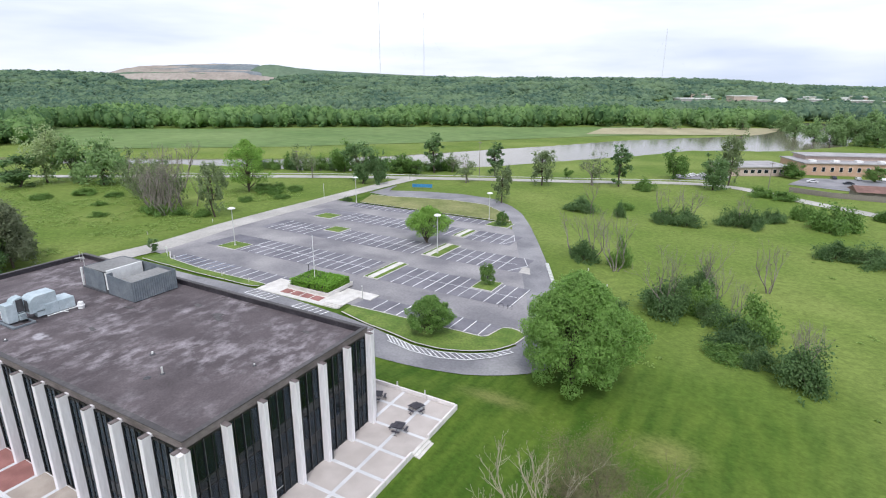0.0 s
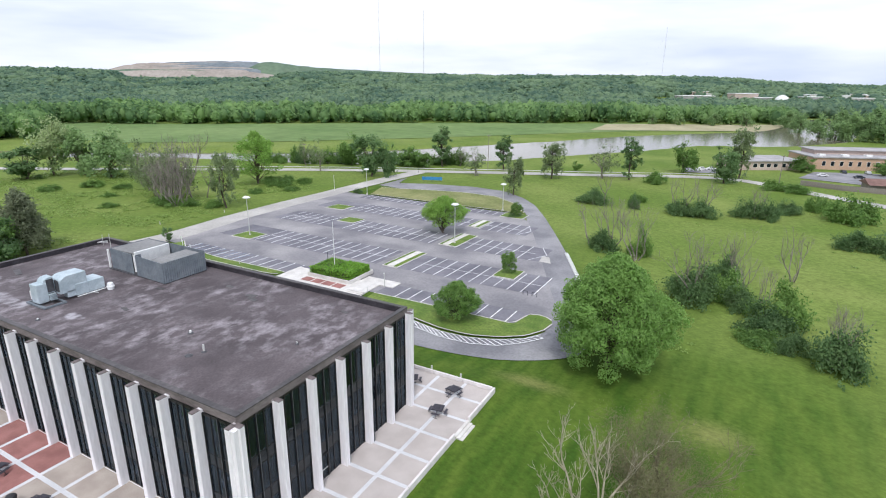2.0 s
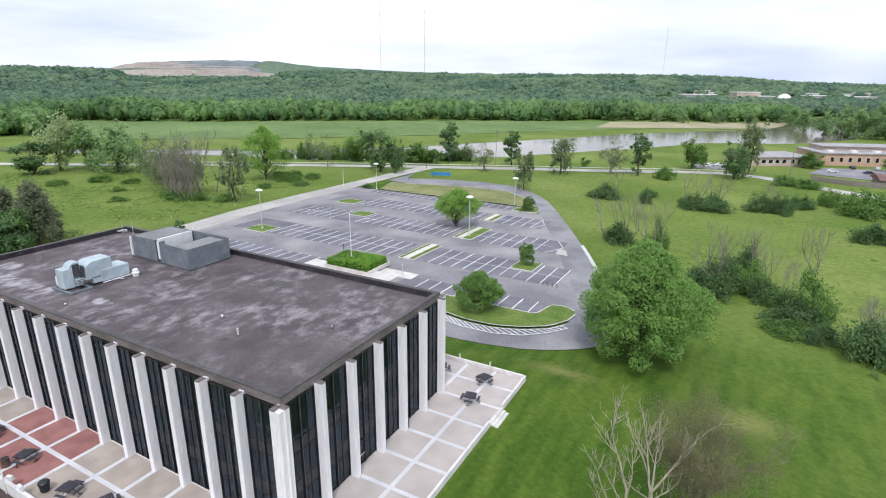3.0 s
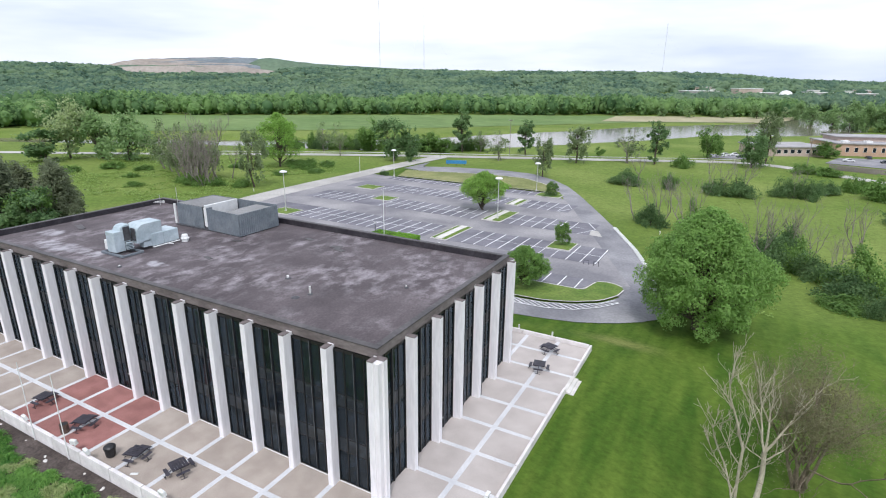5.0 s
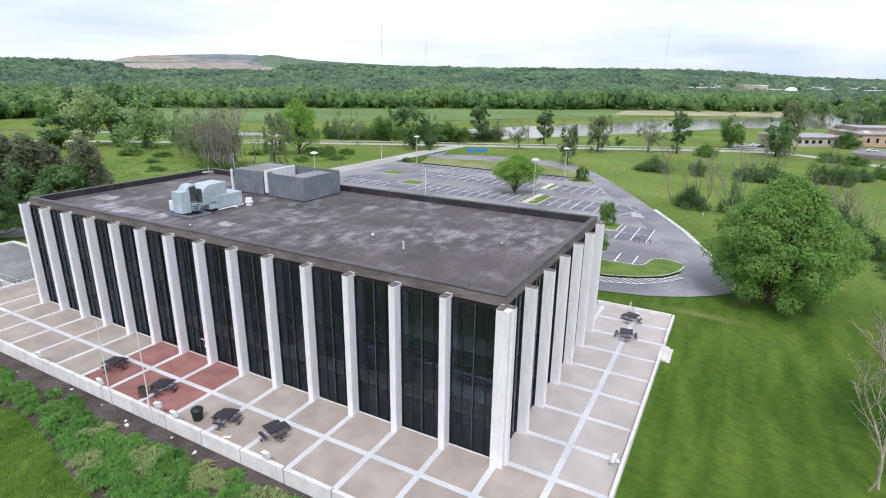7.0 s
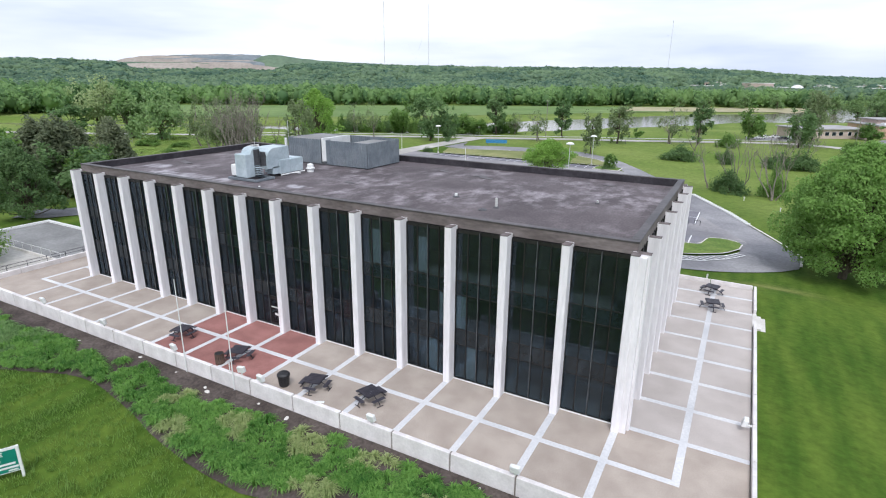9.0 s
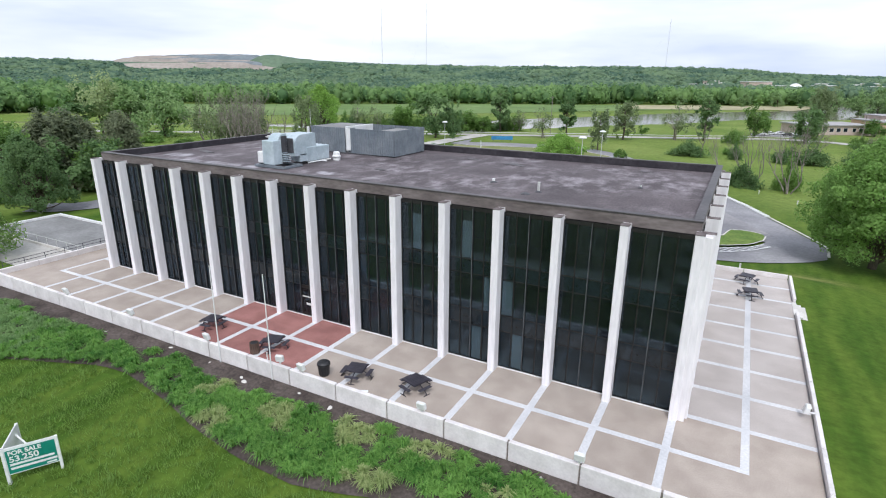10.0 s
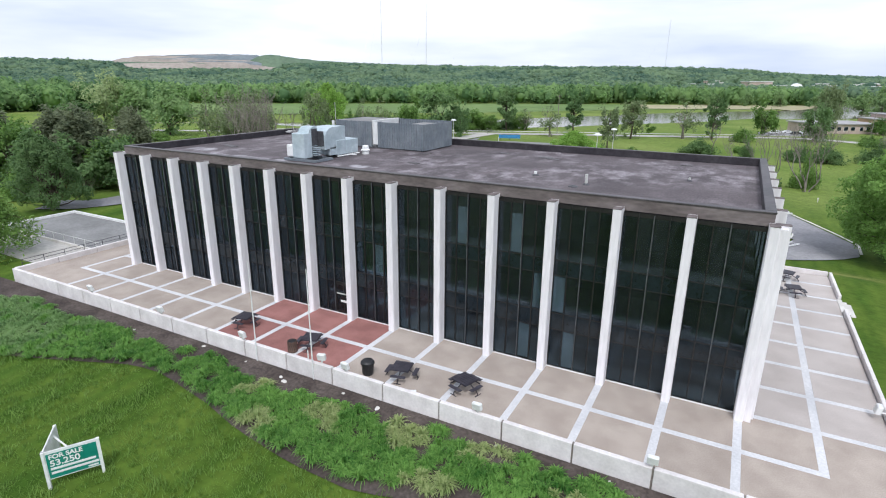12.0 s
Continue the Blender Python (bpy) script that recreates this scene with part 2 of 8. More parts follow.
M = {
    "lawn": mat("lawn_grass", (0.115, 0.176, 0.032), (0.188, 0.238, 0.06), big=0.03, fine=0.7, grain=0.16, bump=0.4, rough=0.95, spec=0.1),
    "dryverge": mat("dry_verge_grass", (0.15, 0.175, 0.05), (0.25, 0.25, 0.1), big=0.12, fine=1.2, grain=0.25, bump=0.3, rough=0.95),
    "verge": mat("island_grass", (0.085, 0.152, 0.02), (0.155, 0.215, 0.042), big=0.3, fine=3.0, grain=0.3, bump=0.5, rough=0.95),
    "field": mat("field_grass", (0.125, 0.195, 0.066), (0.18, 0.25, 0.093), big=0.012, fine=0.12, grain=0.15, bump=0.1, stretch=(1, 1, 1), rough=0.95, spec=0.1),
    "stubble": mat("dry_stubble", (0.31, 0.28, 0.165), (0.4, 0.36, 0.22), big=0.03, fine=0.3, grain=0.15, bump=0.1, rough=0.95),
    "asphalt": mat("worn_asphalt", (0.19, 0.182, 0.193), (0.335, 0.318, 0.316), big=0.09, fine=2.2, grain=0.14, bump=0.1),
    "sealed": mat("dark_asphalt", (0.138, 0.133, 0.153), (0.215, 0.207, 0.228), big=0.16, fine=2.5, grain=0.14, bump=0.1),
    "drive": mat("drive_asphalt", (0.185, 0.181, 0.193), (0.295, 0.287, 0.294), big=0.12, fine=2.5, grain=0.15, bump=0.1),
    "gravel": mat("pale_road_surface", (0.36, 0.34, 0.31), (0.5, 0.475, 0.44), big=0.1, fine=2.0, grain=0.14, bump=0.1),
    "paint": mat("road_paint", (0.6, 0.6, 0.6), (0.85, 0.85, 0.85), big=1.2, fine=9.0, grain=0.12, bump=0.0, rough=0.7, piece=0.1),
    "bluepaint": mat("blue_road_paint", (0.16, 0.24, 0.36), (0.26, 0.33, 0.44), big=1.0, fine=8.0, bump=0.0),
    "concrete": mat("pale_concrete", (0.56, 0.53, 0.49), (0.7, 0.67, 0.63), big=0.5, fine=6.0, grain=0.1, bump=0.06),
    "band": mat("pale_paving_band", (0.56, 0.56, 0.57), (0.68, 0.67, 0.67), big=0.35, fine=7.0, grain=0.1, bump=0.06),
    "tan": mat("tan_aggregate", (0.35, 0.292, 0.246), (0.44, 0.375, 0.32), big=0.5, fine=16.0, grain=0.14, bump=0.1, piece=0.05),
    "palepanel": mat("pale_aggregate", (0.435, 0.385, 0.352), (0.52, 0.467, 0.432), big=0.4, fine=14.0, grain=0.1, bump=0.08, piece=0.04),
    "red": mat("red_brick_paving", (0.26, 0.115, 0.1), (0.36, 0.165, 0.145), big=0.6, fine=12.0, grain=0.15, bump=0.1, piece=0.08),
    "column": mat("white_precast", (0.76, 0.73, 0.735), (0.86, 0.83, 0.84), big=0.5, fine=3.0, grain=0.08, bump=0.04, stretch=(1.6, 1.6, 0.25)),
    "wallpanel": mat("white_wall_panel", (0.64, 0.6, 0.585), (0.77, 0.73, 0.715), big=0.9, fine=7.0, grain=0.06, bump=0.02, piece=0.06),
    "fascia": mat("brown_fascia", (0.115, 0.094, 0.089), (0.195, 0.165, 0.158), big=0.6, fine=4.0, grain=0.2, bump=0.1, stretch=(0.5, 0.5, 1.6)),
    "coping": mat("dark_coping", (0.05, 0.045, 0.045), (0.09, 0.08, 0.08), big=0.4, fine=3.0, rough=0.5),
    "parapet": mat("black_parapet_felt", (0.022, 0.019, 0.024), (0.045, 0.04, 0.045), big=0.5, fine=3.0, rough=0.6),
    "frame": mat("bronze_frame", (0.012, 0.011, 0.011), (0.024, 0.022, 0.021), big=0.6, fine=5.0, rough=0.4, bump=0.0),
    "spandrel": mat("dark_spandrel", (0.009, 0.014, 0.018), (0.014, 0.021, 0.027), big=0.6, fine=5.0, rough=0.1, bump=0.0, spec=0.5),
    "glass": glass_mat("tinted_glass", (0.37, 0.44, 0.475)),
    "capmetal": mat("grey_mullion_cap", (0.085, 0.09, 0.097), (0.13, 0.137, 0.145), big=0.5, fine=4.0, rough=0.4, bump=0.0, metal=0.3),
    "inside": mat("dim_interior", (0.2, 0.2, 0.215), (0.3, 0.3, 0.315), big=0.4, fine=3.0, bump=0.0),
    "blind": mat("grey_blind", (0.74, 0.77, 0.78), (0.84, 0.87, 0.88), big=0.6, fine=8.0, bump=0.0),
    "galv": mat("galvanised_sheet", (0.42, 0.5, 0.53), (0.56, 0.63, 0.66), big=0.9, fine=5.0, grain=0.08, bump=0.02, rough=0.45, metal=0.25),
    "screen": mat("grey_blue_corrugated", (0.16, 0.185, 0.21), (0.22, 0.245, 0.265), big=0.7, fine=4.0, grain=0.1, bump=0.03, rough=0.5, metal=0.2),
    "louver": mat("dark_louver", (0.05, 0.05, 0.055), (0.08, 0.08, 0.085), bump=0.0, rough=0.5),
    "whitemetal": mat("white_metal", (0.72, 0.72, 0.7), (0.82, 0.82, 0.8), big=1.5, fine=8.0, grain=0.06, bump=0.0, rough=0.4),
    "polemetal": mat("pale_pole_metal", (0.55, 0.55, 0.52), (0.68, 0.68, 0.65), big=1.0, fine=6.0, grain=0.08, bump=0.0, rough=0.45, metal=0.2),
    "darkmetal": mat("dark_coated_metal", (0.03, 0.027, 0.036), (0.055, 0.05, 0.062), big=2.0, fine=12.0, grain=0.15, bump=0.05, rough=0.5),
    "blackplastic": mat("black_plastic", (0.015, 0.015, 0.016), (0.03, 0.03, 0.032), big=2.0, fine=9.0, rough=0.45, bump=0.02),
    "browncan": mat("brown_slats", (0.1, 0.065, 0.05), (0.16, 0.11, 0.085), big=2.0, fine=9.0, rough=0.7, bump=0.05),
    "mulch": mat("dark_mulch", (0.05, 0.038, 0.033), (0.1, 0.08, 0.07), big=0.5, fine=5.0, grain=0.35, bump=0.5, rough=1.0),
    "bark": mat("tree_bark", (0.07, 0.055, 0.042), (0.13, 0.105, 0.08), big=0.8, fine=6.0, grain=0.3, bump=0.4, stretch=(2, 2, 0.4), rough=0.95),
    "deadwood": mat("dead_wood", (0.3, 0.265, 0.19), (0.44, 0.4, 0.3), big=0.8, fine=6.0, grain=0.25, bump=0.3, stretch=(2, 2, 0.4), rough=0.9),
    "greywood": mat("grey_twigs", (0.19, 0.165, 0.14), (0.29, 0.26, 0.22), big=0.8, fine=6.0, grain=0.25, bump=0.2, rough=0.9),
    "twig": mat("brown_twigs", (0.15, 0.12, 0.08), (0.23, 0.19, 0.13), big=0.8, fine=6.0, bump=0.0, rough=0.9),
    "brick": mat("far_brick", (0.46, 0.3, 0.215), (0.55, 0.37, 0.27), big=0.15, fine=1.5, grain=0.1, bump=0.05),
    "pinkwall": mat("pale_pink_wall", (0.46, 0.36, 0.31), (0.55, 0.44, 0.39), big=0.15, fine=1.5, grain=0.1, bump=0.05),
    "flatroof": mat("grey_flat_roof", (0.3, 0.29, 0.29), (0.42, 0.4, 0.4), big=0.2, fine=1.5, grain=0.12, bump=0.05),
    "yard": mat("grey_yard_asphalt", (0.19, 0.188, 0.183), (0.26, 0.257, 0.25), big=0.25, fine=3.0, grain=0.14, bump=0.08),
    "redroof": mat("brown_red_roof", (0.16, 0.09, 0.075), (0.24, 0.14, 0.115), big=0.4, fine=2.0, grain=0.15, bump=0.1),
    "fence": mat("weathered_fence", (0.2, 0.175, 0.15), (0.28, 0.25, 0.22), big=0.4, fine=3.0, grain=0.2, bump=0.1),
    "sand": mat("landfill_earth", (0.27, 0.232, 0.195), (0.36, 0.315, 0.27), big=0.012, fine=0.08, grain=0.15, bump=0.0),
    "slate": mat("landfill_cover", (0.13, 0.16, 0.175), (0.2, 0.225, 0.235), big=0.012, fine=0.08, grain=0.15, bump=0.0),
    "signgreen": mat("sign_green", (0.01, 0.2, 0.14), (0.014, 0.24, 0.17), big=1.0, fine=8.0, grain=0.05, bump=0.0, rough=0.4),
    "bluesign": mat("blue_board", (0.04, 0.2, 0.42), (0.06, 0.26, 0.5), bump=0.0, rough=0.5),
    "carwhite": mat("car_white", (0.7, 0.7, 0.7), (0.78, 0.78, 0.78), bump=0.0, rough=0.3, grain=0.02),
    "carred": mat("car_red", (0.3, 0.03, 0.03), (0.35, 0.04, 0.04), bump=0.0, rough=0.3, grain=0.02),
    "cardark": mat("car_dark", (0.03, 0.035, 0.045), (0.045, 0.05, 0.06), bump=0.0, rough=0.25, grain=0.02),
    "tyre": mat("tyre_rubber", (0.015, 0.015, 0.015), (0.025, 0.025, 0.025), bump=0.0),
    "leaf_fresh": leaf_mat("fresh_leaves", (0.085, 0.178, 0.04), (0.225, 0.365, 0.09)),
    "leaf_crown": leaf_mat("broadleaf_crown", (0.12, 0.235, 0.055), (0.29, 0.465, 0.125), through_light=0.55, contrast=1.2, patch=0.5),
    "leaf_lime": leaf_mat("lime_leaves", (0.16, 0.3, 0.05), (0.36, 0.56, 0.13), through_light=0.6),
    "leaf_grove": leaf_mat("grove_leaves", (0.08, 0.165, 0.062), (0.215, 0.335, 0.135), through_light=0.55),
    "leaf_bank": leaf_mat("riverbank_leaves", (0.145, 0.25, 0.11), (0.32, 0.46, 0.19), through_light=0.55),
    "leaf_mid": leaf_mat("mid_green_leaves", (0.08, 0.167, 0.037), (0.212, 0.35, 0.09), through_light=0.5, contrast=1.3),
    "leaf_dark": leaf_mat("dark_green_leaves", (0.06, 0.128, 0.046), (0.165, 0.265, 0.1), through_light=0.5),
    "leaf_olive": leaf_mat("olive_brown_foliage", (0.12, 0.175, 0.08), (0.27, 0.34, 0.165), through_light=0.55),
    "leaf_cedar": leaf_mat("cedar_foliage", (0.115, 0.15, 0.088), (0.25, 0.285, 0.165), through_light=0.55),
    "bud": leaf_mat("brown_buds", (0.11, 0.11, 0.055), (0.22, 0.21, 0.11)),
    "grassslope": mat("grassed_slope", (0.082, 0.135, 0.085), (0.125, 0.18, 0.11), big=0.01, fine=0.06, grain=0.15, bump=0.0),
    "leaf_pale": leaf_mat("pale_new_leaves", (0.3, 0.4, 0.18), (0.5, 0.58, 0.3), through_light=0.55),
    "hedge": leaf_mat("clipped_hedge", (0.075, 0.2, 0.02), (0.23, 0.44, 0.055), through_light=0.25),
    "cover": leaf_mat("ground_cover", (0.045, 0.165, 0.024), (0.23, 0.43, 0.095), fade=0.1, patch=0.55, contrast=1.5),
    "coverpale": leaf_mat("pale_ground_cover", (0.1, 0.22, 0.06), (0.29, 0.44, 0.17), fade=0.1, patch=0.5, contrast=1.3),
    "straw": leaf_mat("straw_grass", (0.22, 0.32, 0.1), (0.46, 0.52, 0.23), fade=0.1, patch=0.7),
    "blade": leaf_mat("grass_blades", (0.088, 0.185, 0.024), (0.205, 0.33, 0.068), fade=0.1, patch=0.8, contrast=1.5),
    "weed": leaf_mat("meadow_weed", (0.17, 0.275, 0.055), (0.32, 0.44, 0.12), fade=0.1),
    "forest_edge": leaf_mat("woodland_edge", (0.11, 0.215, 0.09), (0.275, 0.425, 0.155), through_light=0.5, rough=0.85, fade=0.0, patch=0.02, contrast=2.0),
    # hill woods: distance haze is painted into these paler, bluer greens
    "hazed_forest": leaf_mat("woodland", (0.115, 0.205, 0.145), (0.26, 0.37, 0.21), through_light=0.5, rough=0.85, fade=0.0, patch=0.009, contrast=2.2),
}
# the mown lawn round the building is a deeper green than the open field
lawn_t = M["lawn"].node_tree
base_in = lawn_t.nodes["Principled BSDF"].inputs["Base Color"]
field_colour = base_in.links[0].from_socket
l_co = lawn_t.nodes.new("ShaderNodeTexCoord")
l_sep = lawn_t.nodes.new("ShaderNodeSeparateXYZ")
lawn_t.links.new(l_co.outputs["Object"], l_sep.inputs[0])
l_noise = lawn_t.nodes.new("ShaderNodeTexNoise")
l_noise.inputs["Scale"].default_value, l_noise.inputs["Detail"].default_value = 0.05, 4.0
lawn_t.links.new(l_co.outputs["Object"], l_noise.inputs["Vector"])


def sums(op, a, b, c=None, tree=None):
    tree = tree or lawn_t
    n = tree.nodes.new("ShaderNodeMath")
    n.operation = op
    for k, v in enumerate((a, b, c)):
        if v is None:
            continue
        if isinstance(v, (int, float)):
            n.inputs[k].default_value = v
        else:
            tree.links.new(v, n.inputs[k])
    return n.outputs[0]


def blot(tree, sep, spots):
    """How far inside the nearest of the given ellipses (x, y, half length, half width) a place lies: 1 at a centre, 0 on a rim."""
    best = None
    for px0, py0, rx0, ry0 in spots:
        ex = sums("DIVIDE", sums("SUBTRACT", sep.outputs["X"], px0, tree=tree), rx0, tree=tree)
        ey = sums("DIVIDE", sums("SUBTRACT", sep.outputs["Y"], py0, tree=tree), ry0, tree=tree)
        inside = sums("SUBTRACT", 1.0, sums("SQRT", sums("MULTIPLY_ADD", ex, ex, sums("MULTIPLY", ey, ey, tree=tree), tree=tree), 0.0, tree=tree), tree=tree)
        best = inside if best is None else sums("MAXIMUM", best, inside, tree=tree)
    return best


l_pos = sums("MULTIPLY_ADD", l_sep.outputs["X"], 0.9, l_sep.outputs["Y"])
l_pos = sums("MULTIPLY_ADD", l_noise.outputs["Fac"], 50.0, l_pos)
l_a = lawn_t.nodes.new("ShaderNodeMapRange")
l_a.inputs["From Min"].default_value, l_a.inputs["From Max"].default_value = 88.0, 140.0
lawn_t.links.new(l_pos, l_a.inputs[0])
l_b = lawn_t.nodes.new("ShaderNodeMapRange")
l_b.inputs["From Min"].default_value, l_b.inputs["From Max"].default_value = -92.0, -108.0
lawn_t.links.new(l_sep.outputs["X"], l_b.inputs[0])
l_open = sums("MAXIMUM", l_a.outputs[0], l_b.outputs[0])
l_fine = lawn_t.nodes.new("ShaderNodeTexNoise")
l_fine.inputs["Scale"].default_value, l_fine.inputs["Detail"].default_value = 0.35, 7.0
l_mow = lawn_t.nodes.new("ShaderNodeMapping")
l_mow.inputs["Rotation"].default_value = (0, 0, radians(12))
l_mow.inputs["Scale"].default_value = (1.5, 0.3, 1.0)
lawn_t.links.new(l_co.outputs["Object"], l_mow.inputs[0])
lawn_t.links.new(l_mow.outputs[0], l_fine.inputs["Vector"])
l_ramp = lawn_t.nodes.new("ShaderNodeValToRGB")
l_ramp.color_ramp.elements[0].position, l_ramp.color_ramp.elements[1].position = 0.32, 0.72
l_ramp.color_ramp.elements[0].color, l_ramp.color_ramp.elements[1].color = (0.043, 0.094, 0.011, 1), (0.108, 0.162, 0.024, 1)
lawn_t.links.new(l_fine.outputs["Fac"], l_ramp.inputs[0])
l_mix = lawn_t.nodes.new("ShaderNodeMix")
l_mix.data_type = "RGBA"
lawn_t.links.new(l_open, l_mix.inputs[0])
lawn_t.links.new(l_ramp.outputs[0], l_mix.inputs[6])
lawn_t.links.new(field_colour, l_mix.inputs[7])
# tufts and mown swathes: a mottled grain over both
l_tuft = lawn_t.nodes.new("ShaderNodeTexNoise")
l_tuft.inputs["Scale"].default_value, l_tuft.inputs["Detail"].default_value, l_tuft.inputs["Roughness"].default_value = 1.9, 9.0, 0.72
l_map = lawn_t.nodes.new("ShaderNodeMapping")
l_map.inputs["Rotation"].default_value = (0, 0, radians(60))
l_map.inputs["Scale"].default_value = (0.7, 1.0, 1.0)
lawn_t.links.new(l_co.outputs["Object"], l_map.inputs[0])
lawn_t.links.new(l_map.outputs[0], l_tuft.inputs["Vector"])
l_tr = lawn_t.nodes.new("ShaderNodeMapRange")
l_tr.inputs["From Min"].default_value, l_tr.inputs["From Max"].default_value = 0.34, 0.68
l_tr.inputs["To Min"].default_value, l_tr.inputs["To Max"].default_value = 0.78, 1.25
lawn_t.links.new(l_tuft.outputs["Fac"], l_tr.inputs[0])
l_sc = lawn_t.nodes.new("ShaderNodeVectorMath")
l_sc.operation = "SCALE"
# two worn yellowish patches: by the plaza's far corner and in front of the scrub
l_worn = blot(lawn_t, l_sep, ((9.5, 38.2, 7.5, 3.4), (31.0, 38.0, 6.5, 5.0)))
l_patchy = lawn_t.nodes.new("ShaderNodeMapRange")
l_patchy.inputs["From Min"].default_value, l_patchy.inputs["From Max"].default_value = 0.25, 0.95
l_patchy.inputs["To Max"].default_value = 0.36
lawn_t.links.new(sums("ADD", l_worn, sums("MULTIPLY_ADD", l_tuft.outputs["Fac"], 1.6, -0.55)), l_patchy.inputs[0])
l_gate = lawn_t.nodes.new("ShaderNodeMath")
l_gate.operation, l_gate.use_clamp = "MULTIPLY", True
lawn_t.links.new(l_patchy.outputs[0], l_gate.inputs[0])
lawn_t.links.new(sums("MULTIPLY", l_worn, 3.0), l_gate.inputs[1])
l_mix2 = lawn_t.nodes.new("ShaderNodeMix")
l_mix2.data_type = "RGBA"
lawn_t.links.new(l_gate.outputs[0], l_mix2.inputs[0])
lawn_t.links.new(l_mix.outputs[2], l_mix2.inputs[6])
l_mix2.inputs[7].default_value = (0.185, 0.205, 0.06, 1)
lawn_t.links.new(l_mix2.outputs[2], l_sc.inputs[0])
lawn_t.links.new(l_tr.outputs[0], l_sc.inputs["Scale"])
lawn_t.links.new(l_sc.outputs[0], base_in)
for nd in lawn_t.nodes:
    if nd.bl_idname == "ShaderNodeBump":
        nd.inputs["Distance"].default_value = 0.08
        lawn_t.links.new(l_tuft.outputs["Fac"], nd.inputs["Height"])

# water: still, brown-grey, mirror-like at low angles
water_m = bpy.data.materials.new("river_water")
water_m.use_nodes = True
wb = water_m.node_tree.nodes["Principled BSDF"]
wb.inputs["Base Color"].default_value = (0.16, 0.14, 0.105, 1)
wb.inputs["Roughness"].default_value = 0.12
wb.inputs["IOR"].default_value = 1.33
wn = water_m.node_tree.nodes.new("ShaderNodeTexNoise")
wn.inputs["Scale"].default_value = 0.35
wbp = water_m.node_tree.nodes.new("ShaderNodeBump")
wbp.inputs["Strength"].default_value, wbp.inputs["Distance"].default_value = 0.12, 0.2
water_m.node_tree.links.new(wn.outputs["Fac"], wbp.inputs["Height"])
water_m.node_tree.links.new(wbp.outputs[0], wb.inputs["Normal"])
M["water"] = water_m

# ---------------------------------------------------------------- mesh helpers


def mesh_np(name, verts, faces, material, smooth=False):
    """A mesh from arrays; faces all with the same number of corners."""
    me = bpy.data.meshes.new(name)
    verts, faces = np.asarray(verts, np.float32), np.asarray(faces, np.int32)
    k = faces.shape[1]
    me.vertices.add(len(verts))
    me.vertices.foreach_set("co", verts.ravel())
    me.loops.add(faces.size)
    me.loops.foreach_set("vertex_index", faces.ravel())
    me.polygons.add(len(faces))
    me.polygons.foreach_set("loop_start", np.arange(0, faces.size, k, dtype=np.int32))
    me.polygons.foreach_set("loop_total", np.full(len(faces), k, np.int32))
    if smooth:
        me.polygons.foreach_set("use_smooth", np.ones(len(faces), bool))
    me.update(calc_edges=True)
    me.validate()
    me.materials.append(material)
    return me


def mesh_bm(name, bm, material, smooth=False):
    me = bpy.data.meshes.new(name)
    bm.normal_update()
    bm.to_mesh(me)
    bm.free()
    me.materials.append(material)
    if smooth:
        for p in me.polygons:
            p.use_smooth = True
    return me


def part(name, shape, material, parent, label="", at=None, smooth=False):
    """One mesh object under a thing or a part; shape is a bmesh or a mesh."""
    me = shape if isinstance(shape, bpy.types.Mesh) else mesh_bm(name, shape, material, smooth)
    ob = new(name, me)
    ob.parent = parent
    if at is not None:
        ob.matrix_basis = at
    return tagged(ob, label)


def thing(name, label, category, x=0, y=0, z=0, rz=0, group="", kind=""):
    ob = new(name)
    ob.empty_display_size = 0.3
    ob.matrix_basis = pose(x, y, z, 0, 0, rz)
    return tagged(ob, label, category, group, kind)


def solid(name, shape, material, label, category, group="", kind="", at=None, smooth=False):
    """A top-level thing that is one mesh."""
    me = shape if isinstance(shape, bpy.types.Mesh) else mesh_bm(name, shape, material, smooth)
    ob = new(name, me)
    if at is not None:
        ob.matrix_basis = at
    return tagged(ob, label, category, group, kind)


def box(bm, x0, x1, y0, y1, z0, z1, bevel=0.0):
    vs = bmesh.ops.create_cube(bm, size=1.0, matrix=Matrix.Translation(((x0 + x1) / 2, (y0 + y1) / 2, (z0 + z1) / 2)) @ Matrix.Diagonal((x1 - x0, y1 - y0, z1 - z0, 1)))["verts"]
    if bevel:
        bmesh.ops.bevel(bm, geom=list({e for v in vs for e in v.link_edges}), offset=bevel, segments=1, affect="EDGES")
    return bm


def boxes(*dims, bevel=0.0):
    bm = bmesh.new()
    for d in dims:
        box(bm, *d, bevel=bevel)
    return bm


def cyl(bm, x, y, z0, z1, r0, r1=None, seg=12, lean=(0, 0)):
    r1 = r0 if r1 is None else r1
    a = Matrix.Translation((x, y, z0))
    lower = [bm.verts.new(a @ Vector((r0 * math.cos(i * math.tau / seg), r0 * math.sin(i * math.tau / seg), 0))) for i in range(seg)]
    upper = [bm.verts.new(a @ Vector((lean[0] + r1 * math.cos(i * math.tau / seg), lean[1] + r1 * math.sin(i * math.tau / seg), z1 - z0))) for i in range(seg)]
    for i in range(seg):
        bm.faces.new((lower[i], lower[(i + 1) % seg], upper[(i + 1) % seg], upper[i]))
    bm.faces.new(upper)
    bm.faces.new(lower[::-1])
    return bm


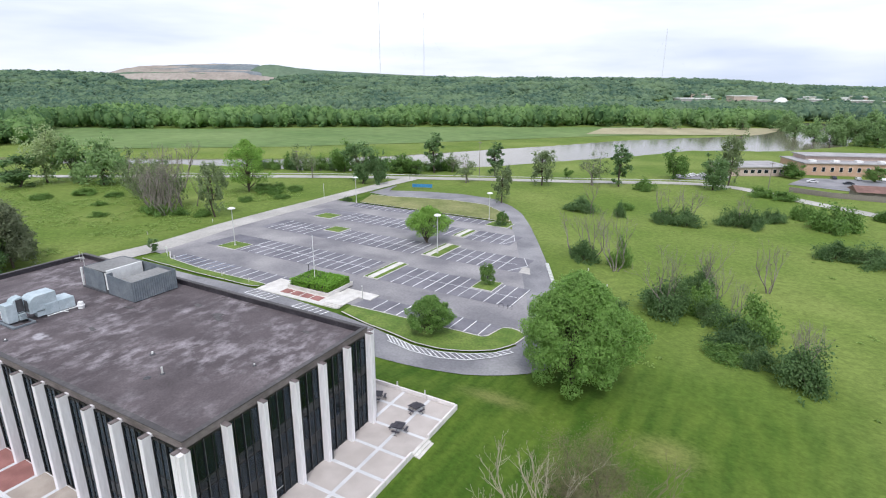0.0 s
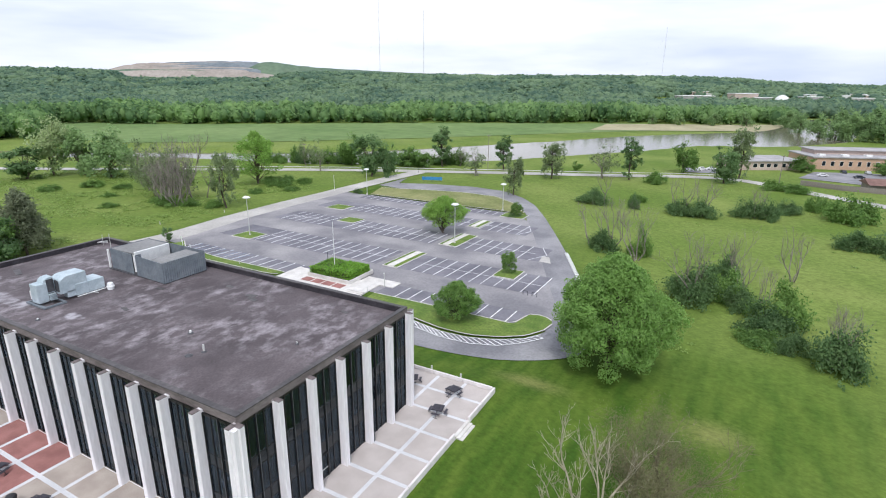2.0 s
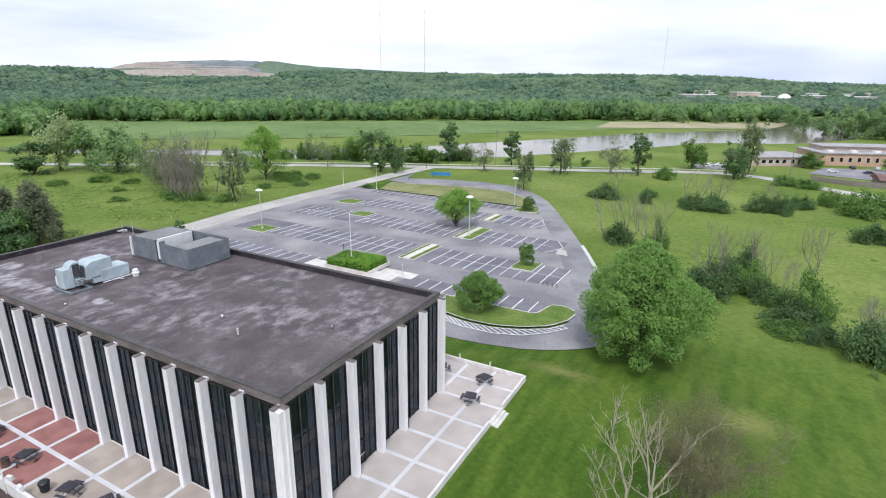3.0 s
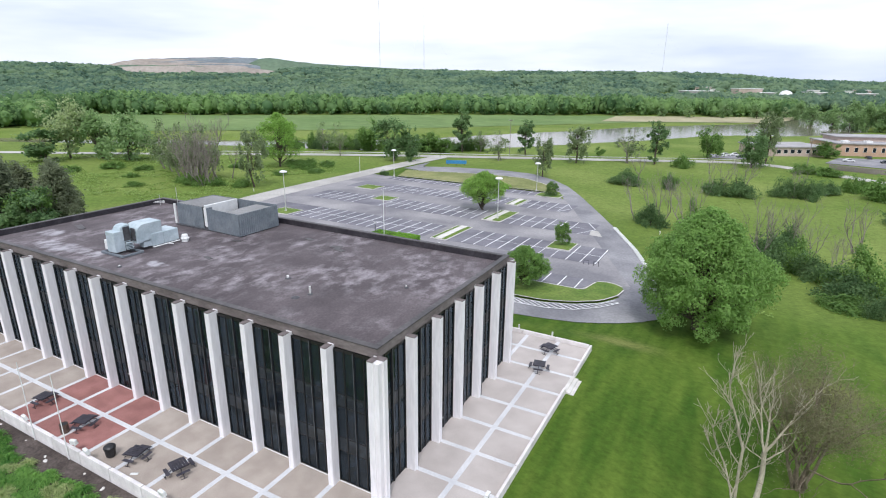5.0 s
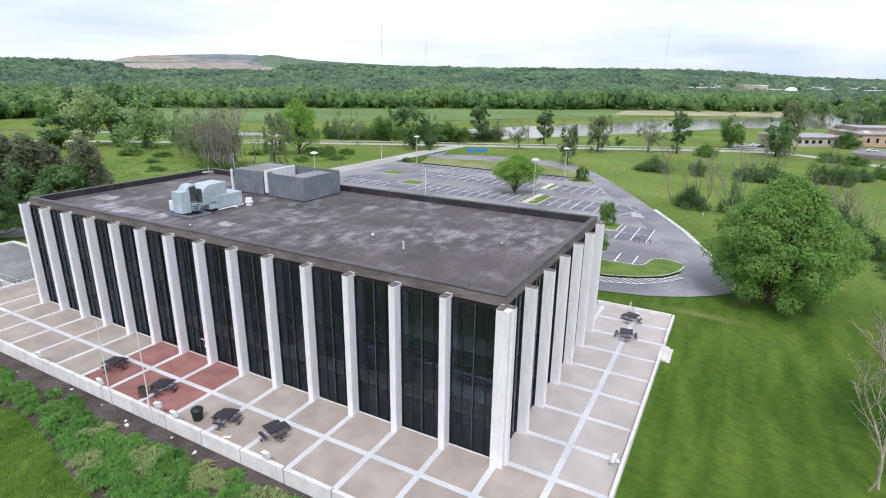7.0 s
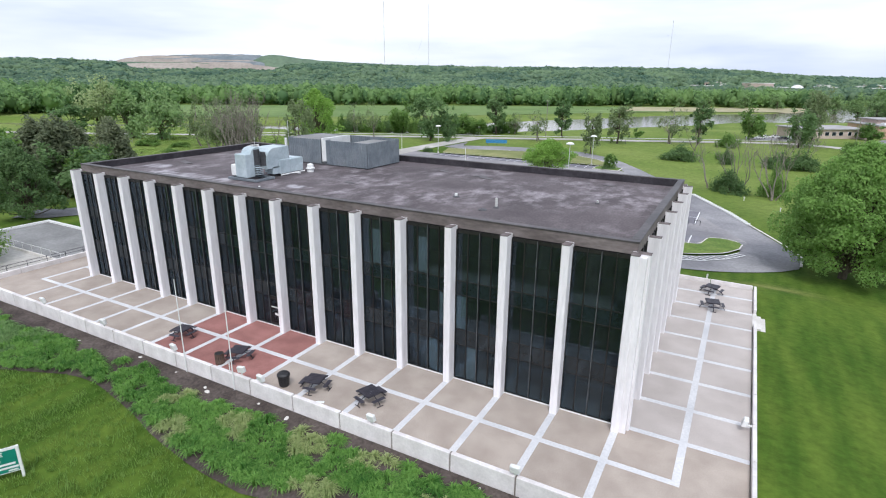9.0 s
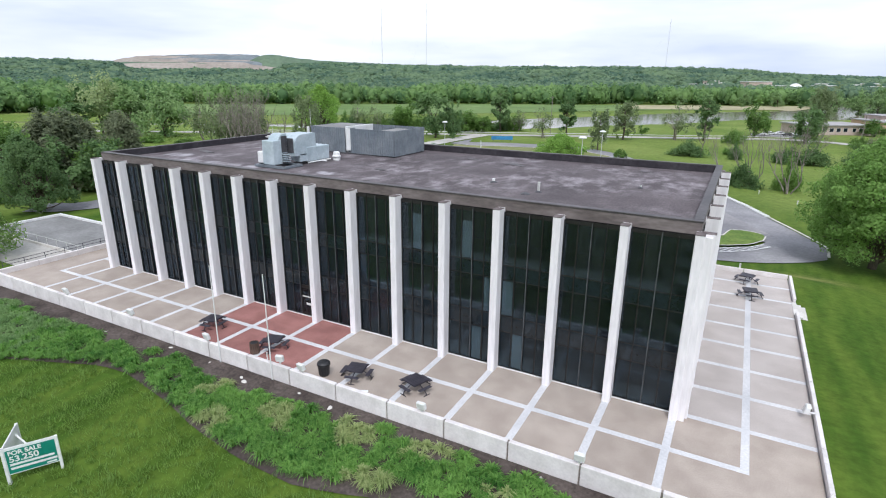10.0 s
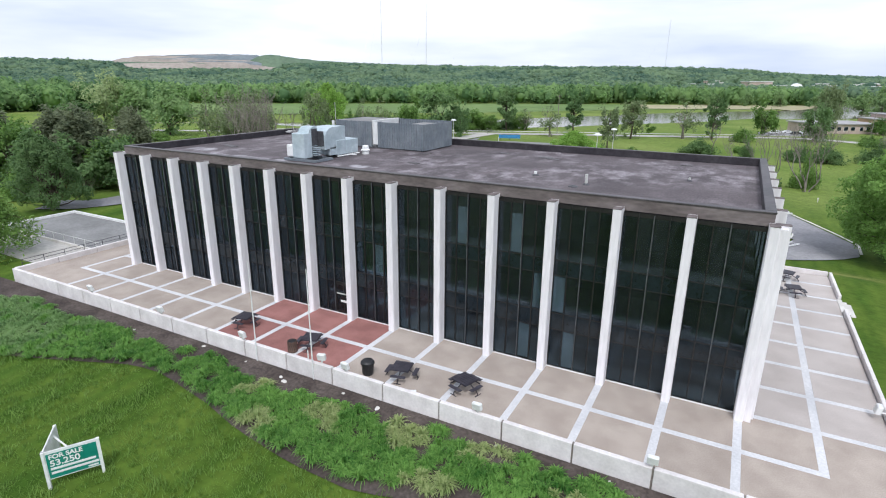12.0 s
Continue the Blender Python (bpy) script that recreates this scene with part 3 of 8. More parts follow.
def rod(bm, a, b, r, seg=6):
    """A round bar from a to b."""
    a, b = Vector(a), Vector(b)
    q = (b - a).to_track_quat("Z", "Y").to_matrix()
    ring = [q @ Vector((r * math.cos(i * math.tau / seg), r * math.sin(i * math.tau / seg), 0)) for i in range(seg)]
    p0, p1 = [bm.verts.new(a + v) for v in ring], [bm.verts.new(b + v) for v in ring]
    for i in range(seg):
        bm.faces.new((p0[i], p0[(i + 1) % seg], p1[(i + 1) % seg], p1[i]))
    bm.faces.new(p1)
    bm.faces.new(p0[::-1])
    return bm


def lathe(bm, profile, seg=16, x=0, y=0):
    """A turned shape from (radius, height) pairs."""
    rings = []
    for r, z in profile:
        rings.append([bm.verts.new((x + r * math.cos(i * math.tau / seg), y + r * math.sin(i * math.tau / seg), z)) for i in range(seg)])
    for a, b in zip(rings, rings[1:]):
        for i in range(seg):
            bm.faces.new((a[i], a[(i + 1) % seg], b[(i + 1) % seg], b[i]))
    bm.faces.new(rings[-1])
    bm.faces.new(rings[0][::-1])
    return bm


# ---------------------------------------------------------------- terrain

PROFILE_Y = [-4500, -300, -100, -30, -8, 32, 48, 72, 104, 128, 200, 288, 336, 6000]
PROFILE_Z = [-5, -4, -3.0, -1.9, -0.95, -1.6, -2.3, -3.0, -3.68, -4.2, -5.0, -5.2, -6.1, -6.1]
RIVER = [(-900, -180, 20), (-600, -20, 20), (-400, 98, 20), (-300, 152, 18), (-243, 186, 16), (-206, 202, 22), (-168, 223, 31), (-138, 247, 35), (-113, 282, 36), (-64, 360, 34),
         (-27, 428, 35), (22, 468, 48), (56, 512, 44), (76, 570, 34), (92, 650, 30), (110, 790, 26)]
RIDGE_U = [-1.6, -0.775, -0.676, -0.588, -0.56, -0.31, -0.281, -0.22, -0.12, 0.016, 0.16, 0.26, 0.41, 0.51, 0.56, 0.66, 0.775, 1.6]
RIDGE_Z = [50, 50, 49, 43, 23, 23, 41, 44, 41, 37, 39, 40, 39, 35, 26, 21, 16, 11]
WATER_Z = -6.6


def far_uv(x, y):
    dx, dy = np.asarray(x) - ORIGIN[0], np.asarray(y) - ORIGIN[1]
    d = dx * EYE_V[0] + dy * EYE_V[1]
    s = dx * EYE_R[0] + dy * EYE_R[1]
    return s / np.maximum(d, 1.0), d


def river_gap(x, y):
    """Metres to the river's edge; below 0 inside."""
    x, y = np.asarray(x, float), np.asarray(y, float)
    best = np.full(x.shape, 1e9)
    for (ax, ay, aw), (bx, by, bw) in zip(RIVER, RIVER[1:]):
        ex, ey = bx - ax, by - ay
        t = np.clip(((x - ax) * ex + (y - ay) * ey) / (ex * ex + ey * ey), 0, 1)
        best = np.minimum(best, np.hypot(x - ax - t * ex, y - ay - t * ey) - (aw + t * (bw - aw)))
    return best


def ground_z(x, y):
    x, y = np.asarray(x, float), np.asarray(y, float)
    z = np.interp(y, PROFILE_Y, PROFILE_Z)
    u, d = far_uv(x, y)
    w = np.clip((d - 930) / (1750 - 930), 0, 1)
    w = w * w * (3 - 2 * w)
    z = z + w * (np.interp(u, RIDGE_U, RIDGE_Z) - z)
    back = np.clip((d - 1900) / 900, 0, 1)
    z = z - back * 60
    # the lawn stands higher against the plaza's east and south walls
    away = np.hypot(np.maximum(np.maximum(x - 7.3, -9 - x), 0) / 15, np.maximum(y - 31.6, 0) / 9)
    near = np.clip(1 - away, 0, 1)
    near = near * near * (3 - 2 * near) * np.clip((y + 8) / 7, 0, 1)
    z = np.where((y > -8) & (y < 41) & (x > -24) & (x < 23), z + near * (-0.28 - z), z)
    bank = np.clip(-river_gap(x, y) / 9 + 0.3, 0, 1)
    return z + bank * (WATER_Z - 1.6 - z)


def gz(x, y):
    return float(ground_z(x, y))


def grid_lines(fine, lo, hi, far):
    out = sorted({-float(far), float(far), *np.arange(lo, hi + 0.1, fine).tolist(), *np.linspace(-far, lo, 24).tolist(), *np.linspace(hi, far, 24).tolist()})
    return np.array(out)


def drape(name, outline_a, outline_b, material, across=4, lift=0.05, step=6.0):
    """A strip between two lines of the plan, laid on the ground."""
    def resample(line, n):
        line = np.array(line, float)
        k = np.r_[0, np.cumsum(np.hypot(*np.diff(line, axis=0).T))]
        t = np.linspace(0, k[-1], n)
        return np.c_[np.interp(t, k, line[:, 0]), np.interp(t, k, line[:, 1])]
    length = np.hypot(*np.diff(np.array(outline_a, float), axis=0).T).sum()
    n = max(2, int(length / step) + 1)
    a, b = resample(outline_a, n), resample(outline_b, n)
    s = np.linspace(0, 1, across + 1)[None, :, None]
    p = a[:, None] * (1 - s) + b[:, None] * s
    z = ground_z(p[..., 0], p[..., 1]) + lift
    verts = np.concatenate([p, z[..., None]], -1).reshape(-1, 3)
    i, j = np.meshgrid(np.arange(n - 1), np.arange(across), indexing="ij")
    q = (i * (across + 1) + j).ravel()
    return mesh_np(name, verts, np.c_[q, q + 1, q + across + 2, q + across + 1], material)


def offset_line(line, w):
    """The line shifted sideways by w (to its left)."""
    line = np.array(line, float)
    t = np.gradient(line, axis=0)
    t /= np.maximum(np.hypot(t[:, 0], t[:, 1])[:, None], 1e-9)
    return line + np.c_[-t[:, 1], t[:, 0]] * w


gx, gy = grid_lines(8.0, -560, 240, 4500), grid_lines(8.0, -104, 664, 4500)
gx, gy = np.unique(np.r_[gx, np.arange(-10, 26, 2.0)]), np.unique(np.r_[gy, np.arange(-10, 44, 2.0)])
gxx, gyy = np.meshgrid(gx, gy, indexing="ij")
gzz = ground_z(gxx, gyy)
ni, nj = len(gx), len(gy)
ii, jj = np.meshgrid(np.arange(ni - 1), np.arange(nj - 1), indexing="ij")
qq = (ii * nj + jj).ravel()
solid("ground", mesh_np("ground", np.c_[gxx.ravel(), gyy.ravel(), gzz.ravel()], np.c_[qq, qq + nj, qq + nj + 1, qq + 1], M["lawn"], smooth=True), None,
      "rough green grassland rolling away to wooded hills", "ground", kind="structure")

# river: one flat sheet along the channel
rl = np.array(RIVER, float)
left = offset_line(rl[:, :2], 1.0) - rl[:, :2]
wa, wb2 = rl[:, :2] + left * (rl[:, 2:3] + 5), rl[:, :2] - left * (rl[:, 2:3] + 5)
wv = np.concatenate([np.c_[wa, np.full(len(wa), WATER_Z)], np.c_[wb2, np.full(len(wa), WATER_Z)]])
k = np.arange(len(wa) - 1)
solid("river", mesh_np("river", wv, np.c_[k, k + len(wa), k + len(wa) + 1, k + 1], M["water"]), None, "still brown-grey river reflecting the pale sky", "water", kind="structure")

# fields beyond the river
solid("crop_field", drape("crop_field", [(-560, 190), (-330, 190), (-240, 262), (-190, 330), (-120, 420), (-60, 492), (15, 540)],
                          [(-545, 268), (-473, 290), (-366, 382), (-240, 484), (-136, 545), (-87, 584), (-40, 600)], M["field"], across=14, lift=0.25, step=9),
      None, "flat bright green crop field along the river", "field", kind="structure")
solid("stubble_field", drape("stubble_field", [(-96, 480), (-50, 505), (10, 538), (70, 590), (120, 620)], [(-100, 560), (-50, 596), (0, 618), (60, 664), (130, 706)], M["stubble"], across=8, lift=0.4, step=9),
      None, "dry straw-coloured field strip on the far bank", "field", kind="structure")

# ---------------------------------------------------------------- roads and parking

MAIN = [(-700, -190), (-420, -5), (-236, 112), (-198, 139), (-156, 166), (-134, 179), (-111, 192), (-64, 214), (-38, 225), (-17, 235), (5, 246), (22, 251), (34, 247), (46, 237), (58, 227), (77, 213), (110, 190), (170, 150)]
solid("road_main", drape("road_main", offset_line(MAIN, 3.6), offset_line(MAIN, -3.6), M["gravel"], lift=0.14, step=5), None, "pale two-lane road beside the river", "road", kind="structure")
WEST = [(-101.5, 193), (-102.5, 170), (-102, 138), (-101, 110), (-99, 85), (-95, 63), (-95, 48), (-94, 34), (-93, 30)]
solid("road_entrance", drape("road_entrance", offset_line(WEST, 3.8), offset_line(WEST, -3.8), M["gravel"], lift=0.17, step=4), None, "pale worn entrance road beside the car park", "road", kind="structure")
SERVICE = [(-93.4, 32), (-92.8, 25), (-92.8, 19.5), (-94.6, 15.6), (-98.5, 13.4)]
solid("road_service", drape("road_service", offset_line(SERVICE, 3.4), offset_line(SERVICE, -3.4), M["drive"], lift=0.14, step=2), None, "grey asphalt service road running behind the conifer", "road", kind="structure")
LOOP_OUT = [(-97, 176), (-93, 163), (-81, 168.5), (-64, 172), (-49, 170), (-38, 161), (-30, 151), (-21, 135), (-12, 117), (-4.3, 101), (-0.5, 92.6), (3.3, 84.1), (6.6, 75.2), (9.2, 68), (11.4, 61.6), (13.2, 55.8), (12.6, 49.6)]
LOOP_IN = [(-97, 155), (-84.5, 153), (-76, 156), (-61, 159.5), (-47, 158.5), (-37, 150.5), (-28.6, 138.3), (-24, 127), (-20, 116), (-14, 104), (-9, 94), (-4, 83), (-2, 71), (2, 62), (5, 56)]
solid("road_loop", drape("road_loop", LOOP_OUT, LOOP_IN, M["drive"], lift=0.12, step=3), None, "grey asphalt loop road round the car park", "road", kind="structure")
solid("road_drive", drape("road_drive", [(-95, 40.5), (-60, 40.2), (-20, 40), (-8.8, 40.1), (-5, 40.4), (-1, 41.1), (3, 42.2), (6.6, 44), (10, 46.5), (12.9, 50), (12.9, 55.5)],
                          [(-95, 51.5), (-67, 51.4), (-58, 52.0), (-50, 52.4), (-40, 52.0), (-30, 51.0), (-19.7, 49.5), (-13.5, 47.8), (-8.7, 46.6), (-4, 46.8), (0.2, 48.5), (3.8, 51.2), (6.0, 55.0), (6.4, 57.5), (6.2, 59)], M["drive"], lift=0.10, step=3), None,
      "grey asphalt drive curving behind the office building", "road", kind="structure")

lot = solid("parking_lot", drape("parking_lot", [(-97, 61), (-94, 58), (-46, 58), (-30, 55.4), (0.6, 55.4), (2, 61), (6.5, 61)], [(-99, 136), (-97, 136), (-60, 136), (-36, 136), (-30, 134.5), (-24, 128), (-20, 120)], M["asphalt"], across=26, lift=0.14, step=4),
            None, "worn grey asphalt car park with faded lanes", "car park", kind="structure")
# sealed rows of stalls, a shade darker than the lanes
ROWS_OF_STALLS = [("near_east", -27.5, 1.0, 55.5, 61.0), ("near_west", -84.0, -47.5, 55.2, 61.0), ("second_west", -88.0, -38.0, 70.3, 81.6), ("second_east", -32.4, -1.3, 70.3, 81.6),
                  ("third_west", -90.0, -36.0, 91.0, 102.2), ("third_east", -29.5, -8.0, 91.0, 102.2), ("fourth_west", -91.0, -37.0, 111.4, 122.2), ("fourth_east", -32.5, -18.6, 111.4, 122.2),
                  ("far", -88.0, -33.0, 130.0, 135.8)]
for tag, x0, x1, y0, y1 in ROWS_OF_STALLS:
    ob = part("stall_row", drape("stall_row", [(x0, y0), (x1, y0)], [(x0, y1), (x1, y1)], M["sealed"], across=6, lift=0.17, step=4), None, lot, "dark sealed asphalt")


def draped_line(x0, y0, x1, y1, w, lift):
    """A painted line on the ground as a thin slab."""
    a, b = Vector((x0, y0)), Vector((x1, y1))
    n = (b - a).normalized().orthogonal() * w / 2
    bm = bmesh.new()
    c = [a + n, b + n, b - n, a - n]
    top = [bm.verts.new((p.x, p.y, gz(p.x, p.y) + lift)) for p in c]
    low = [bm.verts.new((p.x, p.y, gz(p.x, p.y) + lift - 0.012)) for p in c]
    bm.faces.new(top)
    for i in range(4):
        bm.faces.new((low[i], low[(i + 1) % 4], top[(i + 1) % 4], top[i]))
    bmesh.ops.recalc_face_normals(bm, faces=bm.faces)
    return bm


PAINT = 0.2


def stripe(x0, y0, x1, y1, w=0.16, name="stall_line", m="paint", lift=PAINT):
    part(name, draped_line(x0, y0, x1, y1, w, lift), M[m], lot)


STALL = 2.745


def stalls(x_from, x_to, y0, y1, mid=None, skip=(), w=0.2):
    x = x_from
    while x < x_to + 0.1:
        if not any(a < x < b for a, b in skip):
            stripe(x, y0, x, y1, w)
        x += STALL
    if mid is not None:
        stripe(x_from, mid, x_to, mid, 0.14)


stalls(-23.2, -1.0, 55.6, 60.9, skip=[(-14, -10)])
stalls(-83.0, -48.0, 55.6, 61.0)
for k in range(9):
    stripe(-83.4 + 2.1 * k, 55.6, -82.2 + 2.1 * k, 60.8, 0.14, "accessible_bay_line", "bluepaint")
stalls(-75.2, -38.5, 70.6, 81.5, mid=75.9)
stalls(-29.0, -1.5, 70.4, 81.4, mid=75.8, skip=[(-12.8, -8)])
stripe(-12.8, 70.6, -12.8, 76.0)
stripe(-10.0, 70.6, -10.0, 76.0)
stalls(-87.0, -73.0, 91.4, 102.0, mid=96.7)
stalls(-64.5, -36.5, 91.4, 102.0, mid=96.7)
stalls(-29.5, -10.5, 91.2, 102.2, mid=96.7)
stripe(-10.7, 102.4, -7.8, 96.8)
stripe(-7.8, 96.8, -10.4, 91.0)
stalls(-77.5, -37.6, 111.6, 122.0, mid=116.6)
stalls(-32.4, -21.5, 111.6, 122.2, mid=116.6)
stripe(-21.6, 122.6, -19.0, 116.6)
stripe(-19.0, 116.6, -21.0, 111.4)
stalls(-86.0, -36.0, 130.3, 135.6)
part("patch", drape("patch", [(-7.8, 91.2), (-5.0, 91.0)], [(-8.6, 95.8), (-6.8, 95.6)], M["gravel"], across=2, lift=0.18, step=2), None, lot, "pale concrete patch")
# hatched strip along the drive
HATCH_IN = [(-14.5, 47.9), (-8.7, 46.5), (-3.8, 46.7), (0.4, 48.3), (4.0, 51.0), (5.6, 53.6)]
HATCH_OUT = [(-12.9, 45.8), (-7.8, 44.6), (-2.8, 44.8), (1.3, 46.4), (4.5, 49.6), (6.4, 52.6)]


def along(line, n):
    line = np.array(line, float)
    k = np.r_[0, np.cumsum(np.hypot(*np.diff(line, axis=0).T))]
    t = np.linspace(0, k[-1], n)
    return list(zip(np.interp(t, k, line[:, 0]).tolist(), np.interp(t, k, line[:, 1]).tolist()))


h_in, h_out = along(HATCH_IN, 23), along(HATCH_OUT, 23)
for k in range(22):
    stripe(*h_out[k], *h_out[k + 1], 0.18, "hatch_border")
    stripe(*h_in[k], *h_in[k + 1], 0.16, "hatch_border")
    stripe(*h_in[k], *h_out[k + 1], 0.19, "hatch_line")
for x0, x1, ya, yb in ((-50.0, -43.2, 52.1, 51.6), (-36.8, -29.8, 51.5, 50.6)):
    stripe(x0, ya - 2.6, x1, yb - 2.6, 0.2, "hatch_border")
    for k in range(6):
        f = k / 5
        stripe(x0 + (x1 - x0) * f + 0.6, ya + (yb - ya) * f - 0.1, x0 + (x1 - x0) * f, ya + (yb - ya) * f - 2.6, 0.24, "hatch_line")


# islands: kerb ring, grass inside, sometimes a pale walk
def island(x0, x1, y0, y1, walk_strip=None, label="grass island with pale concrete kerb in the car park"):
    z = gz((x0 + x1) / 2, (y0 + y1) / 2)
    t = thing("parking_island", label, "traffic island", (x0 + x1) / 2, (y0 + y1) / 2, z + 0.1, group="islands in the car park")
    hx, hy = (x1 - x0) / 2, (y1 - y0) / 2
    s = (gz(0, y1) - gz(0, y0)) / (y1 - y0)
    kerb = boxes((-hx, hx, -hy, -hy + 0.18, -0.1, 0.2), (-hx, hx, hy - 0.18, hy, -0.1, 0.2), (-hx, -hx + 0.18, -hy + 0.18, hy - 0.18, -0.1, 0.2), (hx - 0.18, hx, -hy + 0.18, hy - 0.18, -0.1, 0.2))
    soil = bmesh.new()
    bmesh.ops.create_grid(soil, x_segments=8, y_segments=8, size=1, matrix=Matrix.Diagonal((hx - 0.18, hy - 0.18, 1, 1)))
    for v in soil.verts:
        v.co.z = 0.2 + 0.1 * (1 - max(abs(v.co.x) / hx, abs(v.co.y) / hy) ** 2) + random.uniform(-0.02, 0.02)
    strip = boxes((*walk_strip, -hy + 0.2, hy - 0.2, 0.1, 0.36), bevel=0.02) if walk_strip else None
    for b in [kerb, soil] + ([strip] if strip else []):
        for v in b.verts:
            v.co.z += s * v.co.y
    part("kerb", kerb, M["concrete"], t)
    part("grass", soil, M["verge"], t)
    if strip:
        part("walkway", strip, M["concrete"], t, "pale concrete walkway")
    return t


island(-36.2, -32.4, 70.2, 83.0, (-0.75, 0.75))
island(-34.2, -29.2, 91.6, 104.0, (-1.4, 0.1))
island(-36.6, -33.0, 112.5, 121.5, (-0.8, 0.6))
island(-83.0, -76.4, 69.8, 75.8)
island(-71.5, -65.6, 97.8, 103.4)
island(-86.4, -79.6, 110.2, 116.6)
island(-12.8, -7.9, 76.2, 82.4)


def grass_patch(name, line_a, line_b, label, lift=0.3, across=8, step=2.5, m="verge"):
    ob = thing(name, label, "verge", kind="structure")
    part("grass", drape(name, line_a, line_b, M[m], across=across, lift=lift, step=step), None, ob)
    for ln in (line_a, line_b):
        part("kerb", drape("kerb", offset_line(along(ln, 40), 0.1).tolist(), offset_line(along(ln, 40), -0.12).tolist(), M["concrete"], across=1, lift=lift + 0.03, step=1.5), None, ob)
    return ob


grass_patch("verge_south", [(-27.5, 55.0), (-20, 55.2), (-10, 55.2), (0.3, 55.2), (1.2, 60.6), (3.5, 61.2), (5.4, 59.8)],
            [(-27.0, 51.5), (-20, 49.5), (-14.2, 48.6), (-8.7, 47.3), (-3.9, 47.5), (0.4, 49.2), (3.8, 51.8), (5.6, 55.5), (5.9, 58.4)], "raised grass verge with pale kerb between drive and car park")
grass_patch("verge_west", [(-88.5, 53), (-70, 52.5), (-52, 52.7), (-50.4, 53.6)], [(-88, 60.0), (-83, 56.5), (-70, 55.0), (-50.2, 55.2)], "long grass verge with pale kerb beside the stalls")
grass_patch("verge_far", [(-88, 137), (-60, 137), (-36, 137), (-29.5, 136)], [(-93, 151), (-84.5, 152.2), (-76, 155.2), (-61, 158.7), (-47, 157.7), (-37, 149.7), (-29.2, 138.2)], "dry grass verge between car park and loop road", m="dryverge")
island(-34.0, -26.5, 129.5, 135.2)

# entrance court: paving, steps, planter of clipped hedges
COURT_Z = gz(-38, 57)
court = thing("entrance_court", "pale concrete entrance court with red paving and steps", "paving", -38, 56, COURT_Z + 0.05, kind="structure")
part("paving_slab", boxes((-12.0, 9.0, -3.6, 3.4, 0.05, 0.22)), M["concrete"], court)
part("walkway", boxes((4.2, 12.0, 3.0, 6.0, 0.02, 0.2)), M["concrete"], court)
for k in range(4):
    part("red_panel", boxes((-6.5 + 2.6 * k, -4.2 + 2.6 * k, -2.4, -0.4, 0.2, 0.235)), M["red"], court, "red brick paving panel")
for k in range(3):
    part("step", boxes((5.4, 9.4, -3.6 + 0.4 * k, -3.2 + 0.4 * k, 0.2, 0.36 + 0.16 * k), bevel=0.02), M["concrete"], court)
part("step_rail", rod(rod(rod(bmesh.new(), (9.5, -3.6, 0.2), (9.5, -3.6, 1.3), 0.03), (9.5, -1.6, 0.2), (9.5, -1.6, 1.5), 0.03), (9.5, -3.6, 1.3), (9.5, -1.6, 1.5), 0.03), M["polemetal"], court)
planter = thing("planter", "low concrete planter filled with clipped green hedges", "planter", -39.5, 60.0, COURT_Z + 0.2)
part("planter_wall", boxes((-5.2, 5.4, -4.0, -3.75, 0, 0.8), (-5.2, 5.4, 3.75, 4.0, 0, 0.8), (-5.2, -4.95, -3.75, 3.75, 0, 0.8), (5.15, 5.4, -3.75, 3.75, 0, 0.8), bevel=0.02), M["concrete"], planter)
part("soil", boxes((-4.95, 5.15, -3.75, 3.75, 0.0, 0.6)), M["mulch"], planter)

# ---------------------------------------------------------------- the plaza

WALL_Y, EAST_X, WEST_X, SOUTH_Y = -7.45, 7.05, -63.3, 31.4
COL_X = [-0.4 - 3.965 * k for k in range(15)]
COL_Y = [0.55 + 3.915 * k for k in range(7)]
plaza = thing("plaza", "raised paved plaza of tan panels and pale bands", "plaza", kind="structure")
part("slab", boxes((WEST_X, EAST_X, WALL_Y, 24.6, -1.6, -0.012), (-9.0, EAST_X, 24.6, SOUTH_Y, -2.2, -0.012)), M["band"], plaza, "pale concrete slab")


def panel(x0, x1, y0, y1, m="tan", label=""):
    part("paving_panel", boxes((x0, x1, y0, y1, -0.1, 0.0)), M[m], plaza, label)


B = 0.22
for k in range(14):
    x1, x0 = COL_X[k] - B, COL_X[k + 1] + B
    colour = "red" if k in (6, 7, 8) else "tan"
    text = "red brick paving panel" if colour == "red" else ""
    panel(x0, x1, -3.22 + B, 0.75, colour, text)
    panel(x0, x1, WALL_Y, -3.22 - B, colour, text)
panel(WEST_X, -59.5 - B, -3.22 - B, 24)
panel(-59.5 + B, COL_X[14] - B, -3.22 + B, 1.0)
panel(WEST_X, COL_X[14] - B, WALL_Y, -3.22 - B)
panel(-59.5 + B, COL_X[14] - B, 1.0 + 2 * B, 24)
panel(COL_X[0] + B, 3.5 - B, -3.22 + B, 0.7 - B)
panel(COL_X[0] + B, EAST_X, WALL_Y, -3.22 - B)
panel(3.5 + B, EAST_X, -3.22 - B, 0.7 - B)
for k in range(8):
    y0, y1 = 0.7 + 3.94 * k + B, 0.7 + 3.94 * (k + 1) - B
    if y1 > SOUTH_Y:
        y1 = SOUTH_Y
    if k < 6:
        panel(-0.6, 3.5 - B, y0, y1, "palepanel")
    else:
        panel(-8.9, -0.3 - B, y0, y1, "palepanel")
        panel(-0.3 + B, 3.5 - B, y0, y1, "palepanel")
    panel(3.5 + B, EAST_X, y0, y1, "palepanel")

